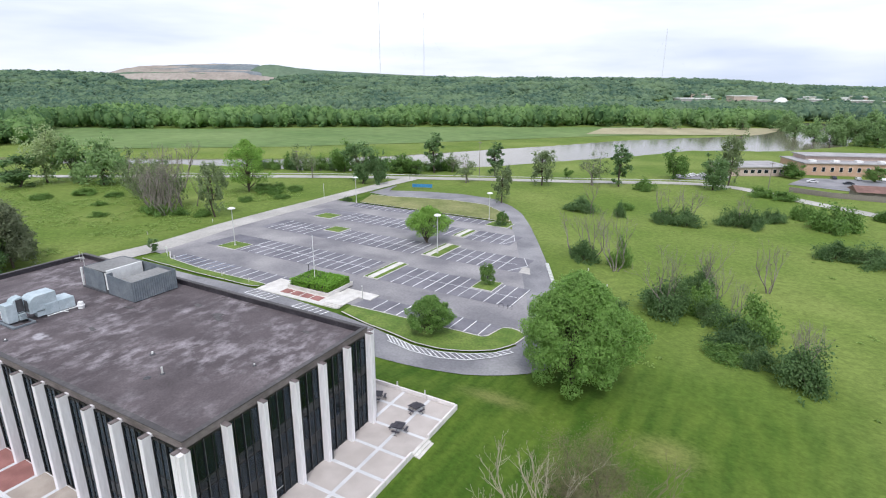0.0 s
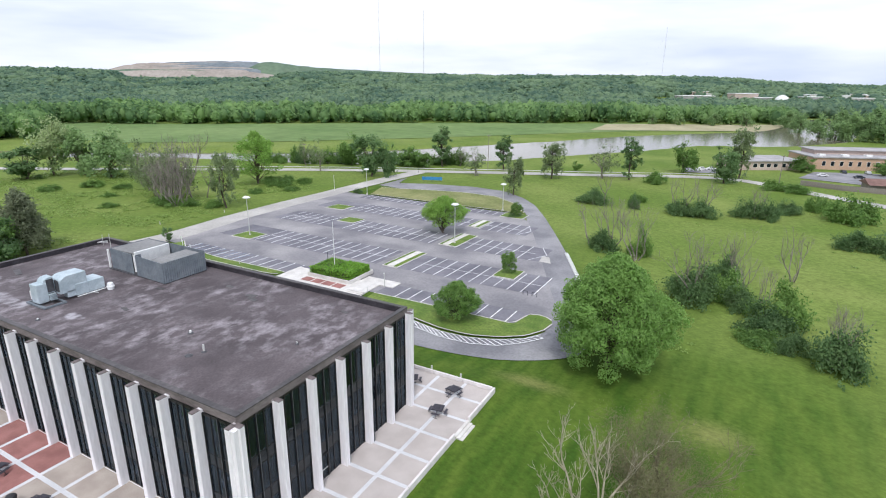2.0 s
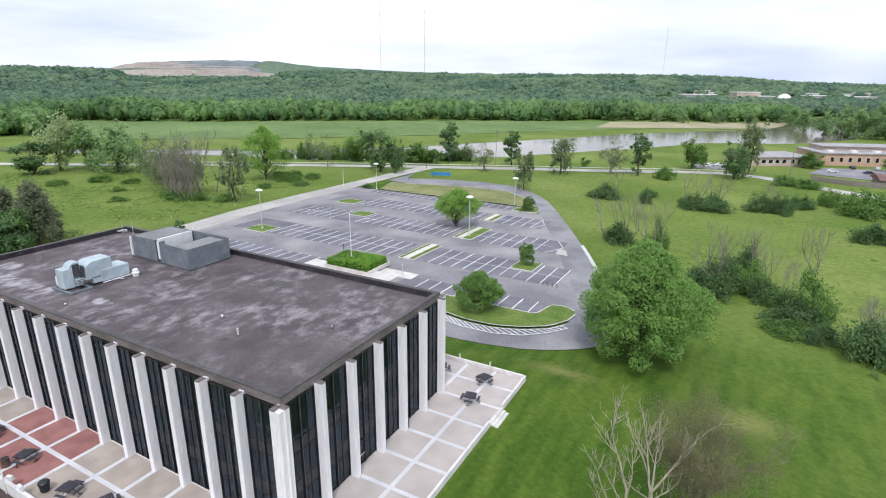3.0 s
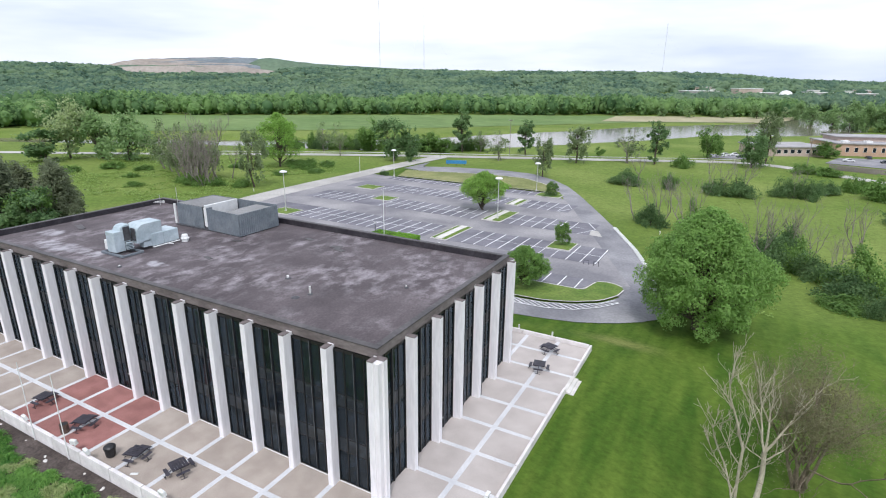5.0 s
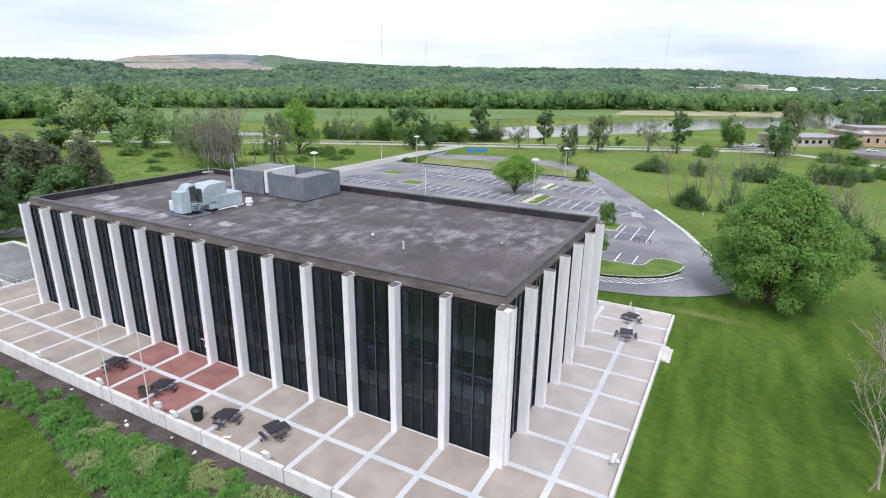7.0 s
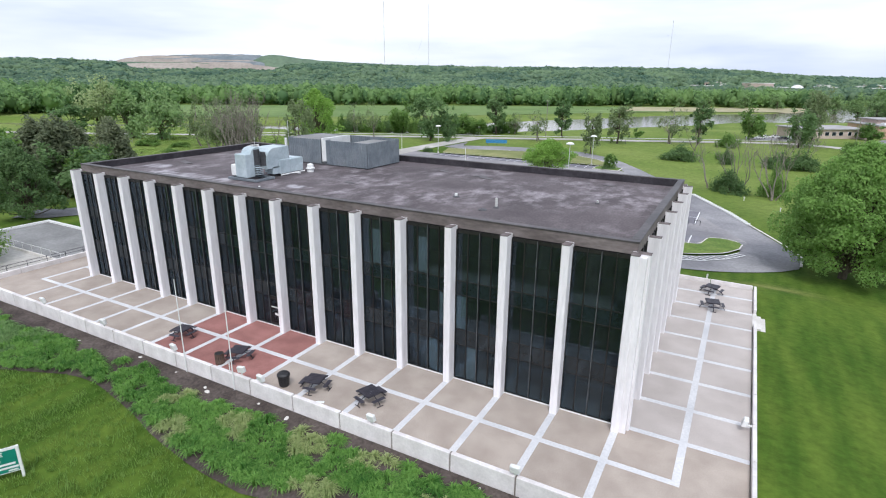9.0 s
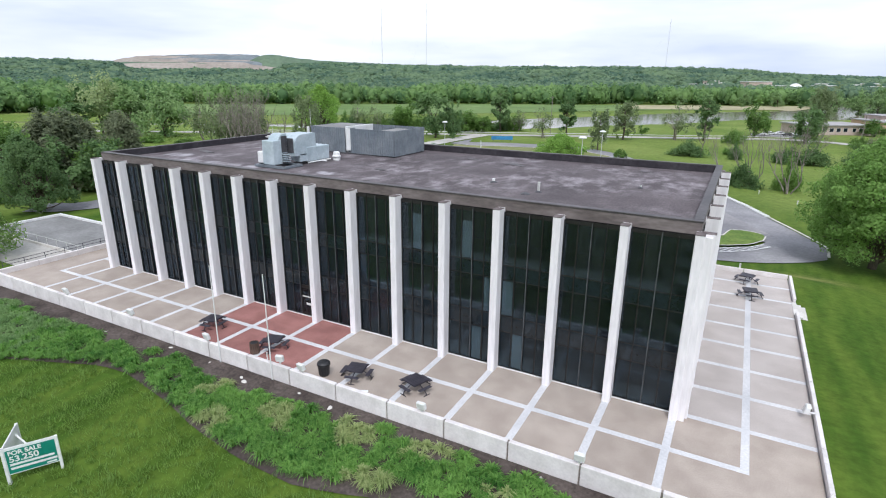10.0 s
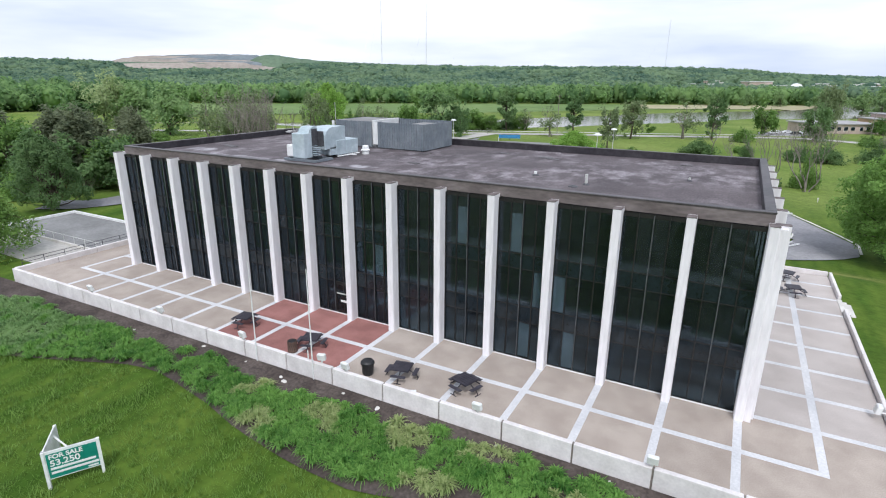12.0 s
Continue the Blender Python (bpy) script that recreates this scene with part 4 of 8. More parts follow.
# low walls round the plaza, panel by panel
wall_f = thing("plaza_wall", "low white concrete panel wall edging the plaza", "wall", kind="structure")
xs = [WEST_X] + [-59.6] + [COL_X[k] + 0.35 for k in range(14, -1, -1)] + [3.6, EAST_X + 0.3]
for a, b in zip(xs, xs[1:]):
    part("wall_panel", boxes((a + 0.05, b - 0.05, WALL_Y - 0.3, WALL_Y, -1.25 + random.uniform(-0.03, 0.03), 0.62), bevel=0.025), M["wallpanel"], wall_f)
    part("joint_post", boxes((b - 0.12, b + 0.12, WALL_Y - 0.2, WALL_Y + 0.02, -1.3, 0.55)), M["fence"], wall_f)
    part("footing", boxes((b - 0.45, b + 0.4, WALL_Y - 0.75, WALL_Y - 0.3, -1.2, -0.92), bevel=0.03), M["concrete"], wall_f)
wall_e = thing("plaza_wall_east", "low white concrete wall beside the lawn", "wall", kind="structure")
ys = [WALL_Y] + [-3.6 + 3.94 * k for k in range(7)] + [21.3]
for a, b in zip(ys, ys[1:]):
    part("wall_panel", boxes((EAST_X + 0.06, EAST_X + 0.3, a + 0.03, b - 0.03, -1.8, 0.42), bevel=0.025), M["wallpanel"], wall_e)
for a, b in ((24.6, 28.0), (28.0, SOUTH_Y + 0.3)):
    part("wall_panel", boxes((EAST_X + 0.06, EAST_X + 0.3, a + 0.03, b - 0.03, -2.2, 0.42), bevel=0.025), M["wallpanel"], wall_e)
for a, b in ((-9.0, -5.0), (-5.0, -1.0), (-1.0, 3.0), (3.0, EAST_X)):
    part("wall_panel", boxes((a + 0.03, b - 0.03, SOUTH_Y + 0.05, SOUTH_Y + 0.28, -2.2, 0.45), bevel=0.025), M["wallpanel"], wall_e)
for x in (-1.6, 2.6):
    part("wall_post", boxes((x - 0.08, x + 0.08, SOUTH_Y + 0.3, SOUTH_Y + 0.46, -1.2, 0.9)), M["polemetal"], wall_e)
steps = thing("plaza_steps", "white concrete steps from the plaza to the lawn", "steps", EAST_X, 22.9, 0, kind="structure")
part("threshold", boxes((-0.02, 0.34, -1.58, 1.68, -2.0, 0.05), bevel=0.015), M["concrete"], steps)
for k in range(2):
    part("step", boxes((0.34 + 0.36 * k, 0.72 + 0.36 * k, -1.5, 1.6, -2.0, -0.1 - 0.17 * k), bevel=0.015), M["concrete"], steps)
wall_w = thing("plaza_wall_west", "low white wall with dark rail at the plaza end", "wall", kind="structure")
for a, b in ((WALL_Y, -3.5), (-3.5, 0.5), (0.5, 4.5), (4.5, 12), (12, 24)):
    part("wall_panel", boxes((WEST_X - 0.3, WEST_X, a + 0.02, b - 0.02, -1.6, 0.55), bevel=0.02), M["wallpanel"], wall_w)
for k in range(16):
    part("rail_post", rod(bmesh.new(), (WEST_X - 0.42, -6.6 + 2.0 * k, -1.0), (WEST_X - 0.42, -6.6 + 2.0 * k, 1.15), 0.03), M["darkmetal"], wall_w)
for z in (0.8, 1.12):
    part("rail", rod(bmesh.new(), (WEST_X - 0.42, -6.6, z), (WEST_X - 0.42, 23.4, z), 0.025), M["darkmetal"], wall_w)

# service yard beyond the plaza
yard = thing("service_yard", "grey asphalt service yard with white kerb", "yard", kind="structure")
part("asphalt", boxes((-87.4, WEST_X - 0.5, 2.2, 11.2, -1.6, -0.75)), M["yard"], yard)
part("kerb", boxes((-87.8, WEST_X - 0.5, 11.2, 11.55, -1.6, -0.45), (-87.8, -87.4, 2.2, 11.2, -1.6, -0.45), bevel=0.03), M["whitemetal"], yard, "white painted kerb")
part("ramp", boxes((-85.0, WEST_X - 0.6, -3.5, 2.2, -1.7, -0.95)), M["gravel"], yard, "pale concrete ramp")
part("lip", boxes((-87.4, WEST_X - 0.6, 2.0, 2.2, -1.6, -0.66), bevel=0.03), M["concrete"], yard, "pale concrete lip")
for k in range(10):
    part("rail_post", rod(bmesh.new(), (-84 + 2.2 * k, 2.1, -1.0), (-84 + 2.2 * k, 2.1, 0.25), 0.03), M["polemetal"], yard)
part("rail", rod(bmesh.new(), (-84, 2.1, 0.25), (-64.2, 2.1, 0.25), 0.03), M["polemetal"], yard)

# ---------------------------------------------------------------- the office building

office = thing("office_building", "three-storey office block, dark glass between white concrete fins", "building")
GLASS_Y, GLASS_X, LEFT_X = 0.66, -0.53, -56.0
ROOF_Z, TOP_Z, SOFFIT_Z = 11.4, 12.08, 11.3
FX0, FX1, FY0, FY1 = -55.75, -0.42, 0.7, 24.3
part("roof_deck", boxes((FX0 + 0.5, FX1 - 0.5, FY0 + 0.5, FY1 - 0.5, 11.1, ROOF_Z)), bpy.data.materials.new("weathered_roof_felt"), office, "grey-brown weathered flat roof felt with pale streaks")
roof_deck = office.children[0]
fm = roof_deck.data.materials[0]
fm.use_nodes = True
nt = fm.node_tree
bs = nt.nodes["Principled BSDF"]
co = nt.nodes.new("ShaderNodeTexCoord")
rp1 = nt.nodes.new("ShaderNodeValToRGB")
rp1.color_ramp.elements[0].position, rp1.color_ramp.elements[1].position = 0.35, 0.7
rp1.color_ramp.elements[0].color, rp1.color_ramp.elements[1].color = (0.064, 0.05, 0.053, 1), (0.132, 0.108, 0.112, 1)
rp2 = nt.nodes.new("ShaderNodeValToRGB")
rp2.color_ramp.elements[0].position, rp2.color_ramp.elements[1].position = 0.45, 0.68
rp2.color_ramp.elements[0].color, rp2.color_ramp.elements[1].color = (0, 0, 0, 1), (1, 1, 1, 1)
mps = []
for scale, detail, sxy in ((0.16, 9.0, (1.0, 0.8, 1)), (0.62, 5.0, (1.15, 0.75, 1)), (0.1, 3.0, (1, 1, 1)), (5.0, 5.0, (1.6, 0.7, 1))):
    mp = nt.nodes.new("ShaderNodeMapping")
    mp.inputs["Scale"].default_value = sxy
    nz = nt.nodes.new("ShaderNodeTexNoise")
    nz.inputs["Scale"].default_value, nz.inputs["Detail"].default_value = scale, detail
    nz.inputs["Roughness"].default_value = 0.62
    nt.links.new(co.outputs["Object"], mp.inputs[0])
    nt.links.new(mp.outputs[0], nz.inputs["Vector"])
    mps.append(nz)
nt.links.new(mps[0].outputs["Fac"], rp1.inputs[0])
nt.links.new(mps[1].outputs["Fac"], rp2.inputs[0])
rp3 = nt.nodes.new("ShaderNodeValToRGB")
rp3.color_ramp.elements[0].position, rp3.color_ramp.elements[1].position = 0.4, 0.6
nt.links.new(mps[2].outputs["Fac"], rp3.inputs[0])
fade_m = nt.nodes.new("ShaderNodeMath")
fade_m.operation = "MULTIPLY"
nt.links.new(rp2.outputs[0], fade_m.inputs[0])
nt.links.new(rp3.outputs[0], fade_m.inputs[1])
mxs = nt.nodes.new("ShaderNodeMix")
mxs.data_type = "RGBA"
nt.links.new(fade_m.outputs[0], mxs.inputs[0])
nt.links.new(rp1.outputs[0], mxs.inputs[6])
mxs.inputs[7].default_value = (0.3, 0.268, 0.28, 1)
grain_n = nt.nodes.new("ShaderNodeMapRange")
grain_n.inputs["From Min"].default_value, grain_n.inputs["From Max"].default_value = 0.3, 0.7
grain_n.inputs["To Min"].default_value, grain_n.inputs["To Max"].default_value = 0.7, 1.3
nt.links.new(mps[3].outputs["Fac"], grain_n.inputs[0])
gscale = nt.nodes.new("ShaderNodeVectorMath")
gscale.operation = "SCALE"
nt.links.new(mxs.outputs[2], gscale.inputs[0])
nt.links.new(grain_n.outputs[0], gscale.inputs["Scale"])
# felt laid in sheets, each weathered a little differently
sheet_at = nt.nodes.new("ShaderNodeVectorMath")
sheet_at.operation = "DIVIDE"
sheet_at.inputs[1].default_value = (0.94, 5.2, 50.0)
sheet_id = nt.nodes.new("ShaderNodeVectorMath")
sheet_id.operation = "FLOOR"
sheet_noise = nt.nodes.new("ShaderNodeTexWhiteNoise")
sheet_tone = nt.nodes.new("ShaderNodeMapRange")
sheet_tone.inputs["To Min"].default_value, sheet_tone.inputs["To Max"].default_value = 0.88, 1.13
sheet_mul = nt.nodes.new("ShaderNodeVectorMath")
sheet_mul.operation = "SCALE"
nt.links.new(co.outputs["Object"], sheet_at.inputs[0])
nt.links.new(sheet_at.outputs[0], sheet_id.inputs[0])
nt.links.new(sheet_id.outputs[0], sheet_noise.inputs["Vector"])
nt.links.new(sheet_noise.outputs["Value"], sheet_tone.inputs[0])
nt.links.new(gscale.outputs[0], sheet_mul.inputs[0])
nt.links.new(sheet_tone.outputs[0], sheet_mul.inputs["Scale"])
# pale silt where water has stood, ragged along the sheets
r_sep = nt.nodes.new("ShaderNodeSeparateXYZ")
nt.links.new(co.outputs["Object"], r_sep.inputs[0])
pond = blot(nt, r_sep, ((-45.6, 4.0, 5.4, 2.0), (-51.8, 6.6, 2.8, 1.7), (-40.2, 4.4, 3.0, 1.2), (-30.8, 5.6, 2.4, 0.9)))
silt_n = nt.nodes.new("ShaderNodeMapRange")
silt_n.inputs["From Min"].default_value, silt_n.inputs["From Max"].default_value = 0.32, 0.72
silt_n.inputs["To Max"].default_value = 0.85
nt.links.new(sums("ADD", sums("MINIMUM", sums("MULTIPLY", pond, 0.9, tree=nt), 0.42, tree=nt), sums("MULTIPLY_ADD", mps[1].outputs["Fac"], 1.7, -0.75, tree=nt), tree=nt), silt_n.inputs[0])
silt_gate = sums("MULTIPLY", silt_n.outputs[0], sums("MINIMUM", sums("MAXIMUM", sums("MULTIPLY", pond, 4.0, tree=nt), 0.0, tree=nt), 1.0, tree=nt), tree=nt)
silt_mix = nt.nodes.new("ShaderNodeMix")
silt_mix.data_type = "RGBA"
nt.links.new(silt_gate, silt_mix.inputs[0])
nt.links.new(sheet_mul.outputs[0], silt_mix.inputs[6])
silt_mix.inputs[7].default_value = (0.42, 0.4, 0.42, 1)
nt.links.new(silt_mix.outputs[2], bs.inputs["Base Color"])
bs.inputs["Roughness"].default_value = 0.8
bpn = nt.nodes.new("ShaderNodeBump")
bpn.inputs["Strength"].default_value, bpn.inputs["Distance"].default_value = 0.25, 0.04
nt.links.new(mps[3].outputs["Fac"], bpn.inputs["Height"])
nt.links.new(bpn.outputs[0], bs.inputs["Normal"])

part("fascia", boxes((FX0, FX1, FY0, FY0 + 0.28, SOFFIT_Z, TOP_Z - 0.08), (FX0, FX1, FY1 - 0.28, FY1, SOFFIT_Z, TOP_Z - 0.08), (FX0, FX0 + 0.28, FY0 + 0.28, FY1 - 0.28, SOFFIT_Z, TOP_Z - 0.08),
                     (FX1 - 0.28, FX1, FY0 + 0.28, FY1 - 0.28, SOFFIT_Z, TOP_Z - 0.08)), M["fascia"], office, "weathered brown fascia band")
part("parapet_upstand", boxes((FX0 + 0.28, FX1 - 0.28, FY0 + 0.28, FY0 + 0.5, 11.1, TOP_Z - 0.1), (FX0 + 0.28, FX1 - 0.28, FY1 - 0.5, FY1 - 0.28, 11.1, TOP_Z - 0.1), (FX0 + 0.28, FX0 + 0.5, FY0 + 0.5, FY1 - 0.5, 11.1, TOP_Z - 0.1),
                              (FX1 - 0.5, FX1 - 0.28, FY0 + 0.5, FY1 - 0.5, 11.1, TOP_Z - 0.1)), M["parapet"], office, "black felt parapet upstand")
part("coping", boxes((FX0 - 0.04, FX1 + 0.04, FY0 - 0.04, FY0 + 0.5, TOP_Z - 0.09, TOP_Z), (FX0 - 0.04, FX1 + 0.04, FY1 - 0.5, FY1 + 0.04, TOP_Z - 0.09, TOP_Z),
                     (FX0 - 0.04, FX0 + 0.5, FY0 + 0.5, FY1 - 0.5, TOP_Z - 0.09, TOP_Z), (FX1 - 0.5, FX1 + 0.04, FY0 + 0.5, FY1 - 0.5, TOP_Z - 0.09, TOP_Z), bevel=0.015), M["coping"], office, "dark metal coping")
part("soffit", boxes((FX0 + 0.2, FX1 - 0.2, FY0 + 0.2, FY1 - 0.2, 11.0, 11.09)), M["frame"], office)


def fin_mesh(w, front, back, height):
    """A precast fin: chamfered front with a shallow fold, flat top."""
    bm = bmesh.new()
    c = 0.05
    ring = [(-w / 2, back), (w / 2, back), (w / 2, front + c), (w / 2 - c, front), (0.0, front + 0.025), (-w / 2 + c, front), (-w / 2, front + c)]
    lo, hi = [bm.verts.new((x, y, -0.05)) for x, y in ring], [bm.verts.new((x, y, height)) for x, y in ring]
    n = len(ring)
    for i in range(n):
        bm.faces.new((lo[i], lo[(i + 1) % n], hi[(i + 1) % n], hi[i]))
    bm.faces.new(hi)
    bm.faces.new(lo[::-1])
    bmesh.ops.recalc_face_normals(bm, faces=bm.faces)
    return mesh_bm("column", bm, M["column"])


fin = fin_mesh(0.5, -0.25, 0.78, 11.5)
fin_cap = mesh_bm("column_cap", boxes((-0.255, 0.255, -0.255, 0.5, 11.5, 11.53)), M["fascia"])
for at in [pose(x, 0, 0) for x in COL_X] + [pose(x, 24.95, 0, 0, 0, 180) for x in COL_X] + [pose(0.12, y, 0, 0, 0, 90) for y in COL_Y]:
    part("column_cap", fin_cap, None, part("column", fin, None, office, at=at), "brown weathered cap")
for x0, x1, y0, y1 in ((-0.62, -0.02, 0.3, 0.78), (-0.62, -0.02, 24.1, 24.6), (-0.16, 0.22, -0.12, 0.31)):
    part("corner_pier", boxes((x0, x1, y0, y1, 0, 11.4)), M["column"], office)

# floors, core and plain back walls
part("floor_slab", boxes((LEFT_X + 0.4, GLASS_X - 0.15, GLASS_Y + 0.15, 24.0, 3.55, 3.75), (LEFT_X + 0.4, GLASS_X - 0.15, GLASS_Y + 0.15, 24.0, 7.1, 7.3), (LEFT_X + 0.4, GLASS_X - 0.15, GLASS_Y + 0.15, 24.0, -0.02, 0.03)), M["inside"], office)
part("core_wall", boxes((-50, -6, 6.5, 18, 0.03, 11.0)), M["inside"], office)
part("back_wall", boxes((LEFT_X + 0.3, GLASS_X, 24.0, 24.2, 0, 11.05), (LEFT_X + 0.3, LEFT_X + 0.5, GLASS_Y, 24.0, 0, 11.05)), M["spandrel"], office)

LEVELS = [(0.1, 2.72), (3.95, 6.52), (7.62, 11.0)]
# which panes have a drawn blind: bay, pane, storey
BLINDS = {(4, 1, 2), (3, 1, 2), (2, 0, 1), (3, 3, 1), (8, 1, 2), (9, 2, 1), (11, 1, 1), (10, 2, 0), (2, 1, 0), (3, 2, 0), (7, 0, 2), (7, 1, 2), (6, 2, 1)}


def glazed_bay(width, door=False):
    """Mullions, transoms and spandrels of one bay; its plane is y = 0, the outside at -y."""
    bm = bmesh.new()
    h = width / 2
    for k in range(5):
        x = -h + width * k / 4
        deep = 0.12 if k in (0, 2, 4) else 0.07
        box(bm, x - 0.035, x + 0.035, -deep, 0.03, 0.0, 11.25)
    for z0, z1 in ((0.0, 0.1), (2.72, 2.79), (3.88, 3.95), (6.52, 6.59), (7.55, 7.62), (11.0, 11.25)):
        box(bm, -h, h, -0.02, 0.025, z0, z1)
    return bm


def spandrel(width, z0, z1):
    return mesh_bm("spandrel", boxes((-width / 2, width / 2, -0.01, 0.02, z0, z1)), M["spandrel"])


BAY_W, SIDE_W = 3.965 - 0.5, 3.915 - 0.5
bay_frame, side_frame = mesh_bm("window_frame", glazed_bay(BAY_W), M["frame"]), mesh_bm("window_frame", glazed_bay(SIDE_W), M["frame"])
bay_span, side_span = [[spandrel(w, 2.79, 3.88), spandrel(w, 6.59, 7.55)] for w in (BAY_W, SIDE_W)]


def pane_mesh(w, h):
    return mesh_bm("pane", boxes((-w / 2, w / 2, -0.006, 0.006, 0, h)), M["glass"])


def blind_mesh(w, h):
    bm = bmesh.new()
    n = 14
    for i in range(n):
        x = -w / 2 + w * i / n
        box(bm, x, x + w / n * 0.92, 0.04, 0.05 + 0.01 * (i % 2), 0.05, h - 0.02)
    return mesh_bm("blind", bm, M["blind"])


sizes = {}
for tag, wdt in (("f", BAY_W), ("s", SIDE_W)):
    for lv, (z0, z1) in enumerate(LEVELS):
        sizes[tag, lv] = (pane_mesh(wdt / 4 - 0.07, z1 - z0), blind_mesh(wdt / 4 - 0.1, min(z1, 10.3) - z0))


cap_me = mesh_bm("mullion_cap", boxes((-0.028, 0.028, -0.15, -0.122, 0.1, 11.2)), M["capmetal"])


def place_bay(k, m, tag, frame_me, span_me, wdt):
    bay = part("glazed_bay", frame_me, None, office, "dark bronze curtain wall frame" if k == 0 else "", at=m)
    part("mullion_cap", cap_me, None, bay)
    for me in span_me:
        part("spandrel", me, None, bay)
    for j in range(4):
        for lv, (z0, z1) in enumerate(LEVELS):
            x = -wdt / 2 + wdt * (j + 0.5) / 4
            if tag == "f" and k == 7 and lv == 0 and j in (2, 3):
                continue
            part("pane", sizes[tag, lv][0], None, bay, at=pose(x, 0, z0)).visible_shadow = False
            if tag == "f" and (k, j, lv) in BLINDS:
                part("blind", sizes[tag, lv][1], None, bay, "grey vertical blind", at=pose(x, 0, z0))
    return bay


for k in range(14):
    bay = place_bay(k, pose((COL_X[k] + COL_X[k + 1]) / 2, GLASS_Y, 0), "f", bay_frame, bay_span, BAY_W)
    if k == 7:
        door = part("door", boxes((0.05, 0.12, -0.1, 0.0, 0.02, 2.55), (1.58, 1.65, -0.1, 0.0, 0.02, 2.55), (0.05, 1.65, -0.1, 0.0, 2.5, 2.6), (0.82, 0.88, -0.1, 0.0, 0.02, 2.5), (0.12, 1.58, -0.06, -0.02, 0.02, 0.3), (0.1, 1.6, -0.08, -0.02, 2.6, 2.79)), M["frame"], bay, "dark double entrance door")
        for a, b in ((0.12, 0.82), (0.88, 1.58)):
            part("pane", boxes((a, b, -0.05, -0.04, 0.3, 2.5)), M["glass"], door)
        part("push_bar", boxes((0.2, 1.5, -0.17, -0.12, 1.75, 1.85)), M["polemetal"], door, "pale metal push bar")
        part("notice", boxes((0.55, 1.3, -0.13, -0.11, 1.05, 1.25)), M["whitemetal"], door, "small white notice")
for k in range(6):
    bay = place_bay(k, pose(GLASS_X + 0.02, (COL_Y[k] + COL_Y[k + 1]) / 2, 0, 0, 0, 90), "s", side_frame, side_span, SIDE_W)
    if k == 2:
        door = part("door", boxes((-1.5, -1.43, -0.1, 0.0, 0.02, 2.55), (-0.1, -0.03, -0.1, 0.0, 0.02, 2.55), (-1.5, -0.03, -0.1, 0.0, 2.5, 2.6)), M["frame"], bay, "dark side door")
        part("push_bar", boxes((-1.3, -0.2, -0.17, -0.12, 1.1, 1.18)), M["polemetal"], door)
# pale sill line along the foot of the glass
part("sill", boxes((COL_X[14], COL_X[0], GLASS_Y - 0.16, GLASS_Y - 0.13, 0.0, 0.09)), M["whitemetal"], office, "pale metal sill")

# ---------------------------------------------------------------- on the roof
R = ROOF_Z


def corrugated(bm, x0, y0, x1, y1, z0, z1, pitch=0.3, depth=0.07):
    """A ribbed sheet wall between two plan points, with thickness."""
    a, b = Vector((x0, y0)), Vector((x1, y1))
    n = int((b - a).length / pitch) * 4
    side = (b - a).normalized().orthogonal()
    prev = None
    for i in range(n + 1):
        p = a.lerp(b, i / n) + side * (depth if i % 4 in (1, 2) else 0)
        q = p + side * 0.05
        ring = [bm.verts.new((p.x, p.y, z0)), bm.verts.new((p.x, p.y, z1)), bm.verts.new((q.x, q.y, z1)), bm.verts.new((q.x, q.y, z0))]
        if prev:
            for j in range(4):
                bm.faces.new((prev[j], prev[(j + 1) % 4], ring[(j + 1) % 4], ring[j]))
        prev = ring
    return bm


pent = thing("plant_screen", "grey-blue corrugated metal plant enclosure on the roof, open-topped", "roof plant", 0, 0, R)
PZ = 2.75
bm = bmesh.new()
for a, b in (((-31.0, 16.5), (-36.8, 16.8)), ((-31.0, 22.6), (-31.0, 16.5)), ((-36.8, 16.8), (-36.8, 17.6)), ((-37.4, 22.6), (-31.0, 22.6))):
    corrugated(bm, *a, *b, 0.12, PZ)
part("screen_wall", bm, M["screen"], pent)
bm = bmesh.new()
for a, b in (((-37.65, 16.9), (-42.6, 17.1)), ((-42.6, 17.1), (-42.6, 22.6)), ((-42.6, 22.6), (-37.4, 22.6))):
    corrugated(bm, *a, *b, 0.12, PZ)
part("screen_wall", bm, M["screen"], pent)
part("cap", boxes((-42.5, -38.0, 17.2, 22.5, PZ - 0.12, PZ - 0.02)), M["yard"], pent, "weathered grey felt cap")
part("inner_roof", boxes((-34.4, -31.2, 16.75, 22.4, PZ - 0.35, PZ - 0.28)), M["yard"], pent, "weathered inner ledge")
part("white_panel", boxes((-38.0, -37.7, 17.4, 22.3, 0.1, PZ + 0.08)), M["whitemetal"], pent, "bright white sheet wall inside")
part("white_panel", boxes((-37.6, -36.9, 16.98, 17.03, 0.35, PZ - 0.05)), M["whitemetal"], pent, "bright white sheet wall inside")
part("base_rail", boxes((-42.7, -31.0, 16.6, 22.6, 0.0, 0.12)), M["louver"], pent)
part("downpipe", boxes((-43.0, -42.72, 16.8, 17.0, 0.1, PZ - 0.1), bevel=0.03), M["whitemetal"], pent, "white boxed pipe at the corner")
part("aerial", rod(bmesh.new(), (-42.9, 17.4, 0), (-42.9, 17.4, 4.6), 0.025), M["polemetal"], pent)

